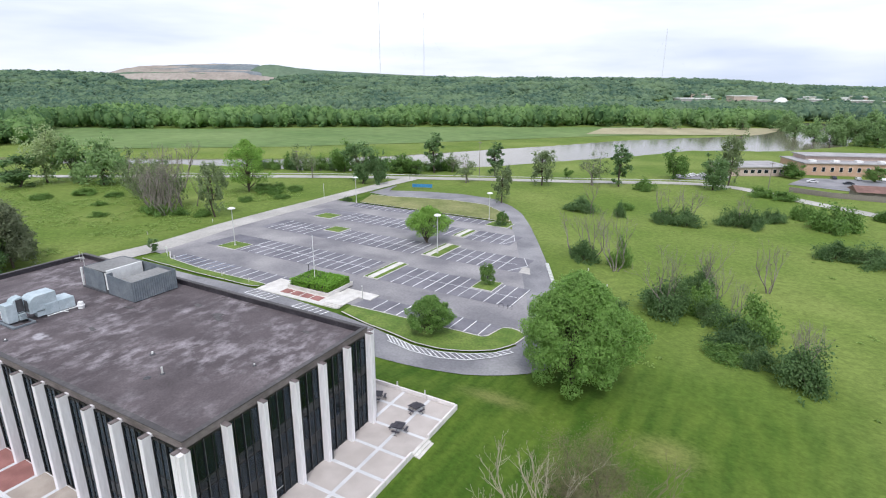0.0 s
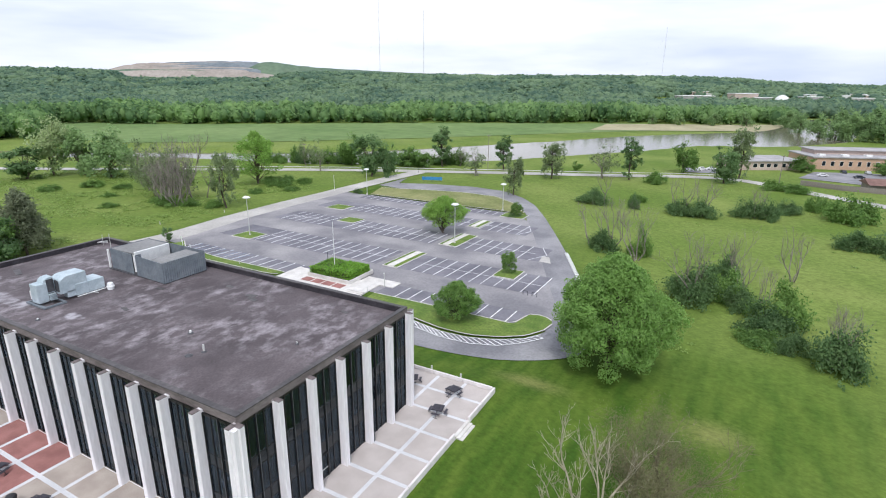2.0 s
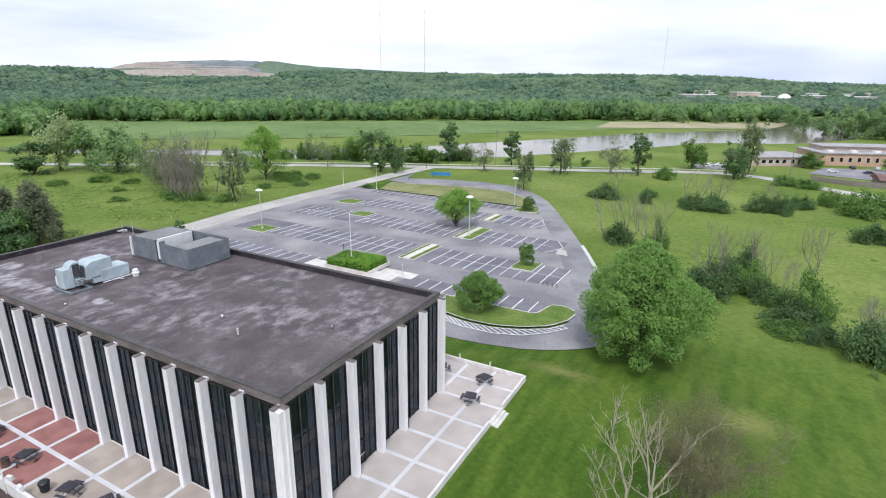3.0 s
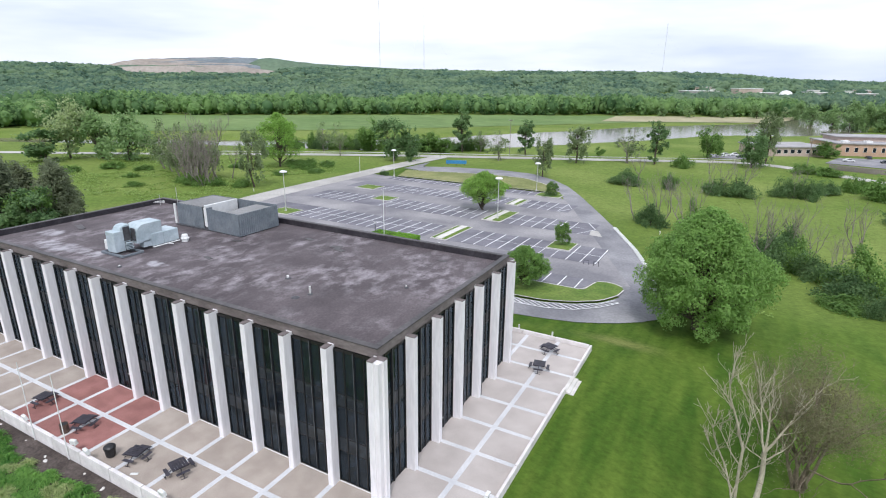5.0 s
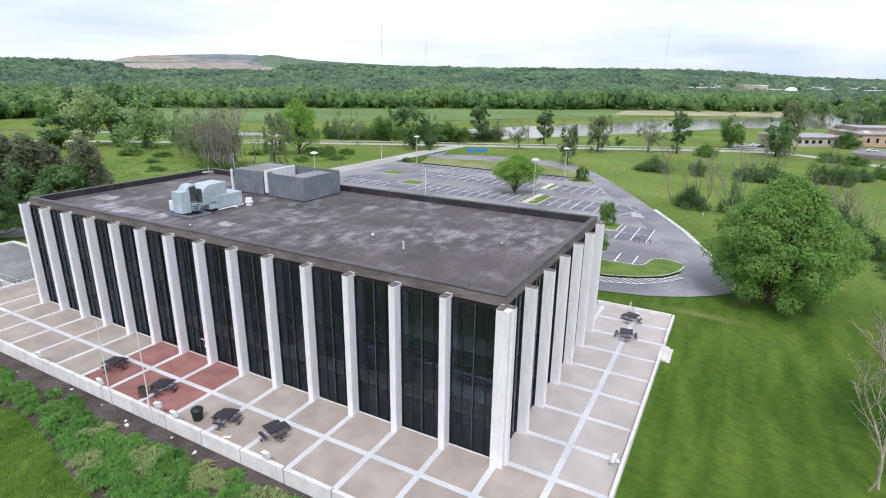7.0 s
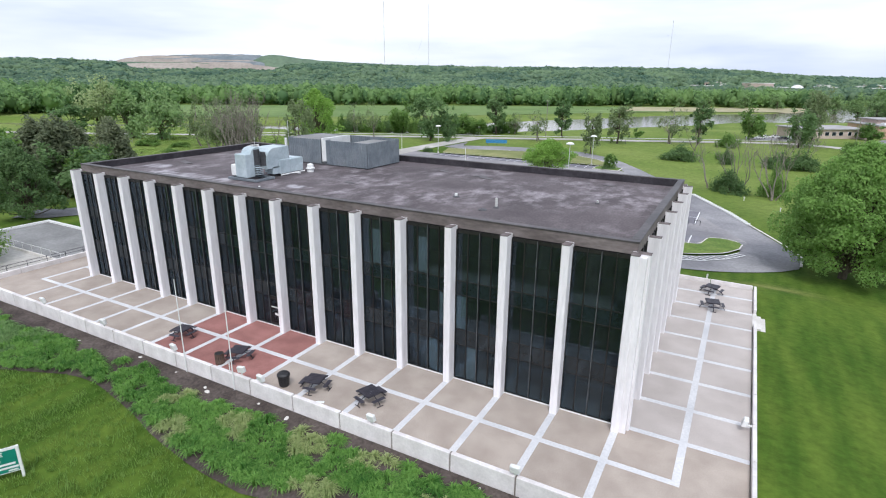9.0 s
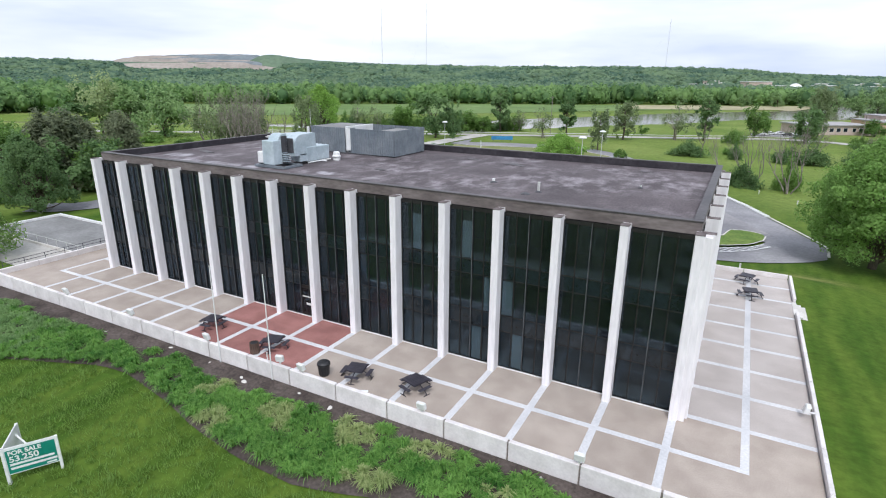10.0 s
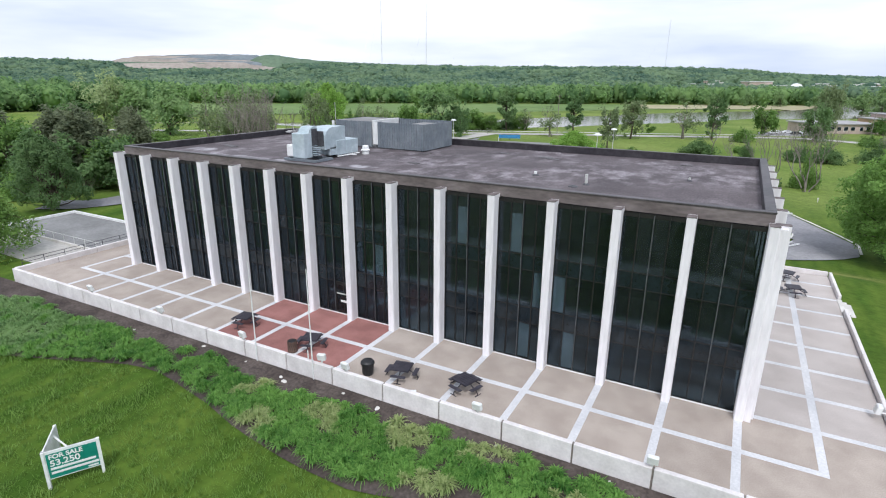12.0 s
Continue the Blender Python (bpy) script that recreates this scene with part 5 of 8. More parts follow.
ahu = thing("air_handling_unit", "pale galvanised duct unit with louvred elbow on the roof", "roof plant", -37.2, 8.5, R)
part("skid", boxes((-1.7, 2.0, -3.6, -3.4, 0.05, 0.25), (-1.7, 2.0, -1.4, -1.2, 0.05, 0.25), (-1.7, -1.5, -3.4, -1.4, 0.05, 0.25), (1.8, 2.0, -3.4, -1.4, 0.05, 0.25), (-1.5, 1.8, -3.3, -3.1, 0.0, 0.1)), M["screen"], ahu)


def hood(x0, x1, y0, y1, z0, z1, r):
    """A duct elbow: box whose -y top corner is rounded."""
    pts = [(y1, z0), (y1, z1), (y0 + r, z1)] + [(y0 + r - r * math.sin(a), z1 - r + r * math.cos(a)) for a in (0.4, 0.8, 1.2)] + [(y0, z1 - r), (y0, z0)]
    b = bmesh.new()
    p, q = [b.verts.new((x0, y, z)) for y, z in pts], [b.verts.new((x1, y, z)) for y, z in pts]
    n = len(pts)
    for i in range(n):
        b.faces.new((p[i], p[(i + 1) % n], q[(i + 1) % n], q[i]))
    b.faces.new(p[::-1])
    b.faces.new(q)
    bmesh.ops.recalc_face_normals(b, faces=b.faces)
    return b


part("cabinet", boxes((-0.9, 0.5, -3.3, -2.2, 0.25, 2.45), bevel=0.05), M["galv"], ahu)
part("elbow", hood(-0.8, 0.45, -2.6, -1.45, 0.9, 3.0, 0.8), M["galv"], ahu)
part("louver_frame", boxes((0.45, 0.52, -2.2, -1.5, 1.3, 2.8), (0.4, 1.1, -1.37, -1.31, 1.2, 2.55)), M["louver"], ahu, "dark louvre opening")
for k in range(5):
    part("slat", boxes((0.52, 0.95, -2.25, -1.55, 0.45 + 0.16 * k, 0.5 + 0.16 * k)), M["galv"], ahu)
part("fan_box", boxes((0.2, 0.5, -2.2, -1.4, 0.3, 1.2)), M["louver"], ahu)
part("main_duct", hood(-0.9, 1.2, -1.3, 1.7, 0.9, 2.85, 1.1), M["galv"], ahu)
part("plenum", boxes((-0.9, 1.25, 0.3, 1.75, 0.2, 1.6), (-0.9, 1.25, 1.75, 3.6, 0.2, 1.55), bevel=0.04), M["galv"], ahu)
part("motor", boxes((-1.9, -1.0, -3.0, -2.1, 0.3, 1.35), bevel=0.06), M["whitemetal"], ahu)
part("drop_duct", boxes((0.4, 1.2, -0.6, 0.3, 0.3, 1.0)), M["galv"], ahu)
part("pipe", rod(rod(bmesh.new(), (1.35, 0.3, 0.12), (1.35, 3.6, 0.12), 0.07), (1.35, 2.0, 0.12), (2.0, 2.3, 0.1), 0.06), M["whitemetal"], ahu)

fan = thing("roof_fan", "white mushroom exhaust fan on the roof felt", "vent", -35.2, 12.3, R)
fan.scale = (0.72, 0.72, 0.8)
part("curb", lathe(bmesh.new(), [(0.5, 0), (0.5, 0.35), (0.42, 0.4)]), M["whitemetal"], fan)
part("cowl", lathe(bmesh.new(), [(0.62, 0.42), (0.64, 0.52), (0.5, 0.62), (0.45, 0.95), (0.38, 1.05), (0.1, 1.1)]), M["whitemetal"], fan, smooth=False)


def vent_pipe(x, y, h, r, m="galv", label="short metal vent pipe on the roof felt"):
    t = thing("vent_pipe", label, "vent", x, y, R, group="roof vents")
    part("pipe", lathe(bmesh.new(), [(r, 0), (r, h), (r * 0.8, h + 0.02)], seg=10), M[m], t)
    part("flashing", lathe(bmesh.new(), [(r * 2.6, 0.0), (r * 2.4, 0.05), (r, 0.12)], seg=10), M["louver"], t)


vent_pipe(-12.0, 7.1, 0.75, 0.1, "polemetal")
vent_pipe(-16.5, 9.1, 0.3, 0.12, "whitemetal")
vent_pipe(-12.6, 5.9, 0.12, 0.14, "louver", "low dark vent stub on the roof felt")
vent_pipe(-5.6, 12.6, 0.25, 0.08, "polemetal")
vent_pipe(-33.0, 3.2, 0.2, 0.1, "whitemetal")
for x, y, w, l in ((-19.0, 19.2, 1.0, 0.5), (-18.0, 18.5, 1.1, 0.45), (-23.5, 20.0, 0.8, 0.4), (-6.5, 20.9, 0.7, 0.3), (-30.2, 15.3, 0.9, 0.4), (-51.5, 9.8, 2.0, 0.5), (-28.0, 9.5, 0.9, 0.3)):
    z0 = R
    bm = boxes((-w * 0.65, w * 0.65, -l * 0.65, l * 0.65, 0, 0.045), bevel=0.012)
    for v in bm.verts:
        v.co += Vector((random.uniform(-0.1, 0.1), random.uniform(-0.08, 0.08), 0))
    solid("felt_patch", bm, M["coping"], "loose dark patch of roofing felt", "roof debris", "felt patches", at=pose(x, y, z0, 0, 0, random.uniform(-20, 20)))


drain = thing("roof_antenna", "thin pale aerial with cross bars at the roof edge", "aerial", -54.2, 22.6, R)
part("mast", rod(bmesh.new(), (0, 0, 0), (0, 0, 1.6), 0.03), M["polemetal"], drain)
for k, (a, z) in enumerate(((0.6, 0.5), (1.2, 0.35), (1.7, 0.2))):
    part("crossbar", rod(bmesh.new(), (-a, -0.4, z), (0.3, 0.5, z + 0.1), 0.04), M["whitemetal"], drain)

# ---------------------------------------------------------------- things on the plaza


def picnic_table(x, y, rz, label):
    t = thing("picnic_table", label, "picnic table", x, y, 0.0, rz, group="picnic tables on the plaza")
    for k in range(6):
        part("top_slat", boxes((-0.6, 0.6, -0.6 + 0.2 * k, -0.425 + 0.2 * k, 0.72, 0.76), bevel=0.008), M["darkmetal"], t)
    part("top_frame", boxes((-0.62, -0.58, -0.62, 0.6, 0.66, 0.72), (0.58, 0.62, -0.62, 0.6, 0.66, 0.72), (-0.58, 0.58, -0.62, -0.58, 0.66, 0.72), (-0.58, 0.58, 0.56, 0.6, 0.66, 0.72)), M["darkmetal"], t)
    for k in range(4):
        m = pose(0, 0, 0, 0, 0, 90 * k)
        part("seat", boxes((-0.5, 0.5, 0.78, 1.06, 0.42, 0.46), bevel=0.01), M["darkmetal"], t, at=m)
        b = bmesh.new()
        pts = [(0.0, 0.15, 0.7), (0.0, 0.45, 0.5), (0.0, 0.75, 0.34), (0.0, 0.98, 0.22), (0.0, 1.08, 0.0)]
        for p, q in zip(pts, pts[1:]):
            rod(b, p, q, 0.035, 6)
        rod(b, (0, 0.92, 0.26), (0, 0.92, 0.42), 0.03, 6)
        rod(b, (-0.25, 1.08, 0.03), (0.25, 1.08, 0.03), 0.03, 6)
        part("leg", b, M["darkmetal"], t, at=m)
    return t


LT = "dark coated metal picnic table with four attached seats on "
picnic_table(-34.9, -4.7, 8, LT + "red paving")
picnic_table(-27.9, -5.0, 20, LT + "red paving")
picnic_table(-19.9, -5.4, 14, LT + "tan paving")
picnic_table(-15.6, -4.8, -18, LT + "tan paving")
picnic_table(3.6, 24.2, 10, LT + "tan paving")
picnic_table(3.3, 28.6, -15, LT + "tan paving")
picnic_table(-2.4, 28.5, 25, LT + "tan paving")

can = thing("trash_can", "black plastic trash can with a domed lid", "trash can", -22.0, -6.3, 0)
part("bin_body", lathe(bmesh.new(), [(0.3, 0), (0.36, 0.1), (0.42, 0.75), (0.45, 0.8)], seg=14), M["blackplastic"], can)
part("lid", lathe(bmesh.new(), [(0.47, 0.8), (0.46, 0.92), (0.36, 1.02), (0.12, 1.06)], seg=14), M["blackplastic"], can)
urn = thing("trash_can", "brown slatted litter bin on red paving", "trash can", -28.5, -6.35, 0)
part("liner", lathe(bmesh.new(), [(0.3, 0), (0.3, 0.8), (0.27, 0.82)], seg=12), M["blackplastic"], urn)
slat = mesh_bm("slat", boxes((-0.06, 0.06, 0.3, 0.335, 0.03, 0.85)), M["browncan"])
for k in range(14):
    part("slat", slat, None, urn, at=pose(0, 0, 0, 0, 0, 360 / 14 * k))
ash = thing("ash_urn", "dark cylindrical ash urn beside the side door", "ash urn", 0.1, 16.55, 0)
part("urn_body", lathe(bmesh.new(), [(0.26, 0), (0.28, 0.05), (0.26, 0.95), (0.3, 1.0), (0.22, 1.02)], seg=14), M["louver"], ash)
part("tray", lathe(bmesh.new(), [(0.2, 1.02), (0.2, 1.04)], seg=14), M["louver"], ash)


def floodlight(x, y, rz, on_arm=False):
    """A box floodlight on the wall's top, or held on a short arm from its inner face."""
    t = thing("floodlight", "white box floodlight aimed at the facade from the wall", "floodlight", x, y, 0.12 if on_arm else 0.62, rz, group="floodlights on the plaza wall")
    if on_arm:
        part("bracket", rod(rod(bmesh.new(), (0, -0.42, 0.3), (0, -0.05, 0.26), 0.05), (0, -0.05, 0.26), (0, 0, 0.4), 0.05), M["whitemetal"], t)
    else:
        part("bracket", boxes((-0.05, 0.05, -0.05, 0.05, 0.0, 0.16)), M["polemetal"], t)
    z = 0.1 if on_arm else 0.0
    b = boxes((-0.24, 0.24, -0.12, 0.14, 0.14 + z, 0.58 + z), bevel=0.04)
    for v in b.verts:
        v.co.y += (v.co.z - z - 0.14) * -0.25
    part("housing", b, M["whitemetal"], t)
    part("lens", boxes((-0.19, 0.19, 0.1, 0.12, 0.2 + z, 0.5 + z)), M["polemetal"], t, at=pose(0, 0.02, 0, 12))
    t.scale = (1.15, 1.15, 1.15)


for x in (-50.4, -41.1, -32.0, -22.8, -13.5, -4.1):
    floodlight(x, WALL_Y - 0.12, random.uniform(-8, 8))
floodlight(EAST_X - 0.45, 3.9, 90, on_arm=True)
floodlight(-24.9, WALL_Y + 0.05, 20)
rag = boxes((-0.3, 0.3, -0.12, 0.12, 0, 0.05), bevel=0.02)
solid("paper_scrap", rag, M["whitemetal"], "white paper scrap lying on the paving", "litter", at=pose(-18.4, -6.7, 0.0, 0, 0, 30))


def flagpole(x, y, z, h, lean, label, r=0.05):
    t = thing("flagpole", label, "flagpole", x, y, z)
    part("shaft", cyl(bmesh.new(), 0, 0, 0, h, r, r * 0.6, 8, lean), M["whitemetal"], t)
    part("collar", lathe(bmesh.new(), [(r * 2.2, 0), (r * 2.2, 0.12), (r, 0.2)], seg=10), M["polemetal"], t)
    b = lathe(bmesh.new(), [(0.02, h - 0.02), (r, h + 0.04), (0.02, h + 0.12)], seg=8)
    for v in b.verts:
        v.co.x += lean[0]
    part("finial", b, M["polemetal"], t)


flagpole(-30.5, WALL_Y - 0.38, -1.0, 7.8, (0.05, 0), "thin white pole standing against the plaza wall")
flagpole(-25.35, WALL_Y - 0.38, -1.0, 8.1, (0.0, 0), "thin white pole standing against the plaza wall")
flagpole(-40.8, 59.9, COURT_Z + 0.8, 10.3, (0, 0), "tall pale flagpole rising from the hedge planter", 0.08)
post = thing("wall_bracket", "short white stub bracket on the plaza wall", "bracket", -25.9, WALL_Y - 0.15, 0.62)
part("stub", rod(bmesh.new(), (0, 0, 0), (0, 0, 0.7), 0.04), M["whitemetal"], post)

# sale sign on the front lawn: two boards in a V on timber legs
sign = thing("sale_sign", "green and white V-shaped sale sign on the lawn", "sign", -31.0, -21.35, gz(-31, -21.3) - 0.05, 60)
BW, BH, BZ = 2.35, 1.62, 0.62


def sign_board(m, lettered):
    b = part("board", boxes((0, BW, -0.03, 0.03, BZ, BZ + BH)), M["whitemetal"], sign, "white sign board with green field", at=m)
    part("leg", boxes((-0.08, 0.06, -0.07, 0.07, -0.2, BZ + BH + 0.01)), M["whitemetal"], sign, at=m)
    part("leg", boxes((BW - 0.06, BW + 0.08, -0.07, 0.07, -0.2, BZ + BH + 0.01)), M["whitemetal"], sign, at=m)
    y0, y1 = (-0.045, -0.03) if lettered else (0.03, 0.045)
    part("field", boxes((0.1, BW - 0.08, y0, y1, BZ + 0.06, BZ + BH - 0.16)), M["signgreen"], b, "green printed field")
    if lettered:
        for text, z, size in (("FOR SALE", 1.78, 0.34), ("53,250", 1.36, 0.48)):
            cu = bpy.data.curves.new("lettering", "FONT")
            cu.body, cu.size, cu.extrude, cu.offset = text, size, 0.004, 0.012
            ob = new("lettering", cu)
            me = bpy.data.meshes.new_from_object(ob.evaluated_get(bpy.context.evaluated_depsgraph_get()))
            bpy.data.objects.remove(ob)
            me.materials.clear()
            me.materials.append(M["whitemetal"])
            part("lettering", me, None, b, "white printed words", at=pose(0.2, -0.05, z, 90, 0, 0))
        for z, w in ((1.14, 1.95), (0.9, 2.05)):
            part("print_bar", boxes((0.2, 0.2 + w, -0.052, -0.045, z, z + 0.13)), M["whitemetal"], b, "white bar of small print")
        part("logo_bar", boxes((1.75, 2.2, -0.052, -0.045, 0.72, 0.82)), M["whitemetal"], b)


sign_board(Matrix.Identity(4), True)
sign_board(pose(0.0, 0.08, 0, 0, 0, 80), False)
part("brace", rod(bmesh.new(), (0.35, 1.9, 1.9), (1.2, 0.05, 1.9), 0.05), M["whitemetal"], sign)

# ---------------------------------------------------------------- lamps, posts and boards outdoors


def street_lamp(x, y, h, label, dark=False):
    t = thing("street_lamp", label, "street lamp", x, y, gz(x, y) + 0.2, group="car park lamps")
    m = M["darkmetal"] if dark else M["polemetal"]
    part("post", cyl(bmesh.new(), 0, 0, 0.35, h - 0.35, 0.11, 0.07, 10), m, t)
    part("footing", cyl(bmesh.new(), 0, 0, -0.3, 0.36, 0.3, 0.28, 12), M["concrete"], t)
    part("neck", lathe(bmesh.new(), [(0.07, h - 0.4), (0.16, h - 0.3), (0.2, h - 0.12)], seg=14), m, t)
    part("shade", lathe(bmesh.new(), [(0.25, h - 0.14), (0.85, h - 0.1), (0.95, h + 0.02), (0.8, h + 0.2), (0.45, h + 0.36), (0.1, h + 0.42)], seg=20), M["whitemetal"], t, "white mushroom shade")


LL = "tall pale post with a white mushroom lamp head"
street_lamp(-31.2, 94.6, 9.9, LL)
street_lamp(-79.3, 72.6, 9.9, LL)
street_lamp(-89.4, 136.8, 9.0, LL)
street_lamp(-36.2, 137.5, 8.5, LL)


def sign_post(x, y, h, label, plate=None, m="whitemetal"):
    t = thing("sign_post", label, "sign post", x, y, gz(x, y))
    part("post", cyl(bmesh.new(), 0, 0, -0.2, h, 0.07, 0.06, 8), M[m], t)
    if plate:
        part("plate", boxes((-plate / 2, plate / 2, -0.1, -0.07, h - plate * 0.8, h), bevel=0.02), M["whitemetal"], t)


sign_post(-103.4, 135.3, 6.0, "tall white post beside the entrance road")
sign_post(-84.6, 57.0, 1.6, "small white sign at the grass verge", 0.5)
sign_post(-80.5, 56.0, 1.4, "small white sign at the grass verge", 0.4)
sign_post(-88.0, 59.2, 1.7, "white notice on a post near the shrub", 0.8)
sign_post(-62, 54.0, 1.2, "small pale marker post in the verge", None, "polemetal")
sign_post(-54, 54.2, 1.2, "small pale marker post in the verge", None, "polemetal")
sign_post(-44.8, 62.5, 4.0, "dark slim post with a small plate beside the court", 0.3, "darkmetal")
sign_post(-27.5, 58.5, 3.2, "pale slim post at the end of the court", 0.25, "polemetal")
sign_post(-100.4, 191, 2.4, "dark post at the road junction", None, "darkmetal")
sign_post(-40, 209, 1.8, "dark post beside the main road", None, "darkmetal")
sign_post(5.6, 101, 0.8, "low white marker in the grass", 0.3)
sign_post(12, 92, 0.8, "low white marker in the grass", 0.3)
sign_post(-107, 88, 0.9, "low white marker in the meadow", 0.3)
sign_post(-109, 68, 0.9, "low white marker in the meadow", 0.3)

board = thing("blue_board", "long blue board on short legs near the road", "sign", -83.4, 173.8, gz(-83.4, 173.8), 22)
part("panel", boxes((-4.2, 4.2, -0.1, 0.1, 0.7, 2.1), bevel=0.03), M["bluesign"], board)
for x in (-3.4, 0.0, 3.4):
    part("leg", boxes((x - 0.08, x + 0.08, -0.06, 0.06, -0.2, 0.75)), M["darkmetal"], board)

# row of white wheel stops along the lot's east edge
edge_row = along([(-4.3, 100.8), (-0.6, 92.6), (3.2, 84.1), (6.5, 75.2)], 27)
for k, (x, y) in enumerate(edge_row):
    b = boxes((-0.42, 0.42, -0.14, 0.14, 0, 0.26), bevel=0.05)
    solid("wheel_stop", b, M["whitemetal"], "white concrete wheel stop at the lot edge", "wheel stop", "wheel stops", at=pose(x, y, gz(x, y) + 0.13, 0, 0, 30))
kerb_run = along([(6.7, 74.6), (9.3, 67.8), (11.5, 61.6), (13.3, 55.8), (12.8, 50.2)], 24)
solid("kerb", drape("kerb", offset_line(kerb_run, 0.16).tolist(), offset_line(kerb_run, -0.16).tolist(), M["concrete"], across=1, lift=0.3, step=1.2), None, "pale worn concrete kerb round the drive's bend", "kerb", kind="structure")
rack = thing("bike_rail", "low dark tubular rail on the asphalt", "rail", -2.0, 69.4, gz(-2, 69.4) + 0.16)
for x in (-0.9, 0.9):
    part("hoop", rod(rod(rod(bmesh.new(), (x - 0.45, 0, 0), (x - 0.45, 0, 0.8), 0.04), (x + 0.45, 0, 0), (x + 0.45, 0, 0.8), 0.04), (x - 0.45, 0, 0.8), (x + 0.45, 0, 0.8), 0.04), M["darkmetal"], rack)


def utility_pole(x, y, h):
    t = thing("utility_pole", "weathered wooden utility pole beside the road", "utility pole", x, y, gz(x, y), group="utility poles")
    part("shaft", cyl(bmesh.new(), 0, 0, -0.3, h, 0.17, 0.11, 8), M["fence"], t)
    part("crossarm", boxes((-1.1, 1.1, -0.06, 0.06, h - 0.9, h - 0.75)), M["fence"], t, at=pose(0, 0, 0, 0, 0, 30))
    for k in (-0.9, -0.4, 0.4, 0.9):
        part("insulator", lathe(bmesh.new(), [(0.04, h - 0.75), (0.05, h - 0.6), (0.02, h - 0.55)], seg=6), M["polemetal"], t, at=pose(k * 0.87, k * 0.5, 0))


for x, y, h in ((-77, 216, 17), (-159, 180.5, 11), (-205, 148, 12), (-26, 241, 13), (44, 252, 12)):
    utility_pole(x, y, h)
rail = thing("guard_rail", "pale metal guard rail along the riverside road", "guard rail")
gl = along(offset_line(MAIN[3:12], 5.2).tolist(), 60)
b = bmesh.new()
for (ax, ay), (bx, by) in zip(gl, gl[1:]):
    za, zb = gz(ax, ay), gz(bx, by)
    rod(b, (ax, ay, za + 0.65), (bx, by, zb + 0.65), 0.14, 4)
part("rail_beam", b, M["polemetal"], rail)
for x, y in gl[::2]:
    part("rail_post", cyl(bmesh.new(), x, y, gz(x, y) - 0.1, gz(x, y) + 0.7, 0.08, 0.08, 6), M["polemetal"], rail)

# ---------------------------------------------------------------- plants

rng = np.random.default_rng(7)


def unit(v):
    return v / np.maximum(np.linalg.norm(v, axis=-1, keepdims=True), 1e-9)


def leaf_quads(centres, size, outward, fold=0.12, slim=0.3):
    """Leaf sprays as folded diamonds round the given places."""
    n = len(centres)
    nrm = unit(outward + rng.normal(0, 0.75, (n, 3)))
    a = unit(np.cross(nrm, rng.normal(0, 1, (n, 3))))
    b = np.cross(nrm, a)
    s = (size * rng.uniform(0.6, 1.35, n))[:, None]
    v = np.stack([centres - a * s * 0.5, centres - b * s * slim + nrm * s * fold, centres + a * s * 0.5, centres + b * s * slim + nrm * s * fold], 1).reshape(-1, 3)
    return v, np.arange(4 * n).reshape(-1, 4)


def tube(path, r0, r1, sides=5):
    path = np.asarray(path, float)
    k = len(path)
    t = unit(np.gradient(path, axis=0))
    ref = np.where(np.abs(t[:, 2:3]) < 0.9, np.array([[0, 0, 1.0]]), np.array([[1.0, 0, 0]]))
    a = unit(np.cross(t, ref))
    b = np.cross(t, a)
    ang = np.arange(sides) * math.tau / sides
    r = np.linspace(r0, r1, k)[:, None, None]
    v = path[:, None] + r * (np.cos(ang)[None, :, None] * a[:, None] + np.sin(ang)[None, :, None] * b[:, None])
    i, j = np.meshgrid(np.arange(k - 1), np.arange(sides), indexing="ij")
    q = i * sides + j
    q2 = i * sides + (j + 1) % sides
    return v.reshape(-1, 3), np.stack([q, q2, q2 + sides, q + sides], -1).reshape(-1, 4)


def joined(pieces):
    vs, fs, o = [], [], 0
    for v, f in pieces:
        vs.append(v)
        fs.append(f + o)
        o += len(v)
    return np.concatenate(vs), np.concatenate(fs)


def curve_to(a, b, sag, n=5):
    a, b = np.asarray(a, float), np.asarray(b, float)
    t = np.linspace(0, 1, n)[:, None]
    bend = rng.normal(0, 0.06, 3) * np.linalg.norm(b - a)
    return a * (1 - t) + b * t + np.sin(t * math.pi) * (np.array([0, 0, sag]) + bend)


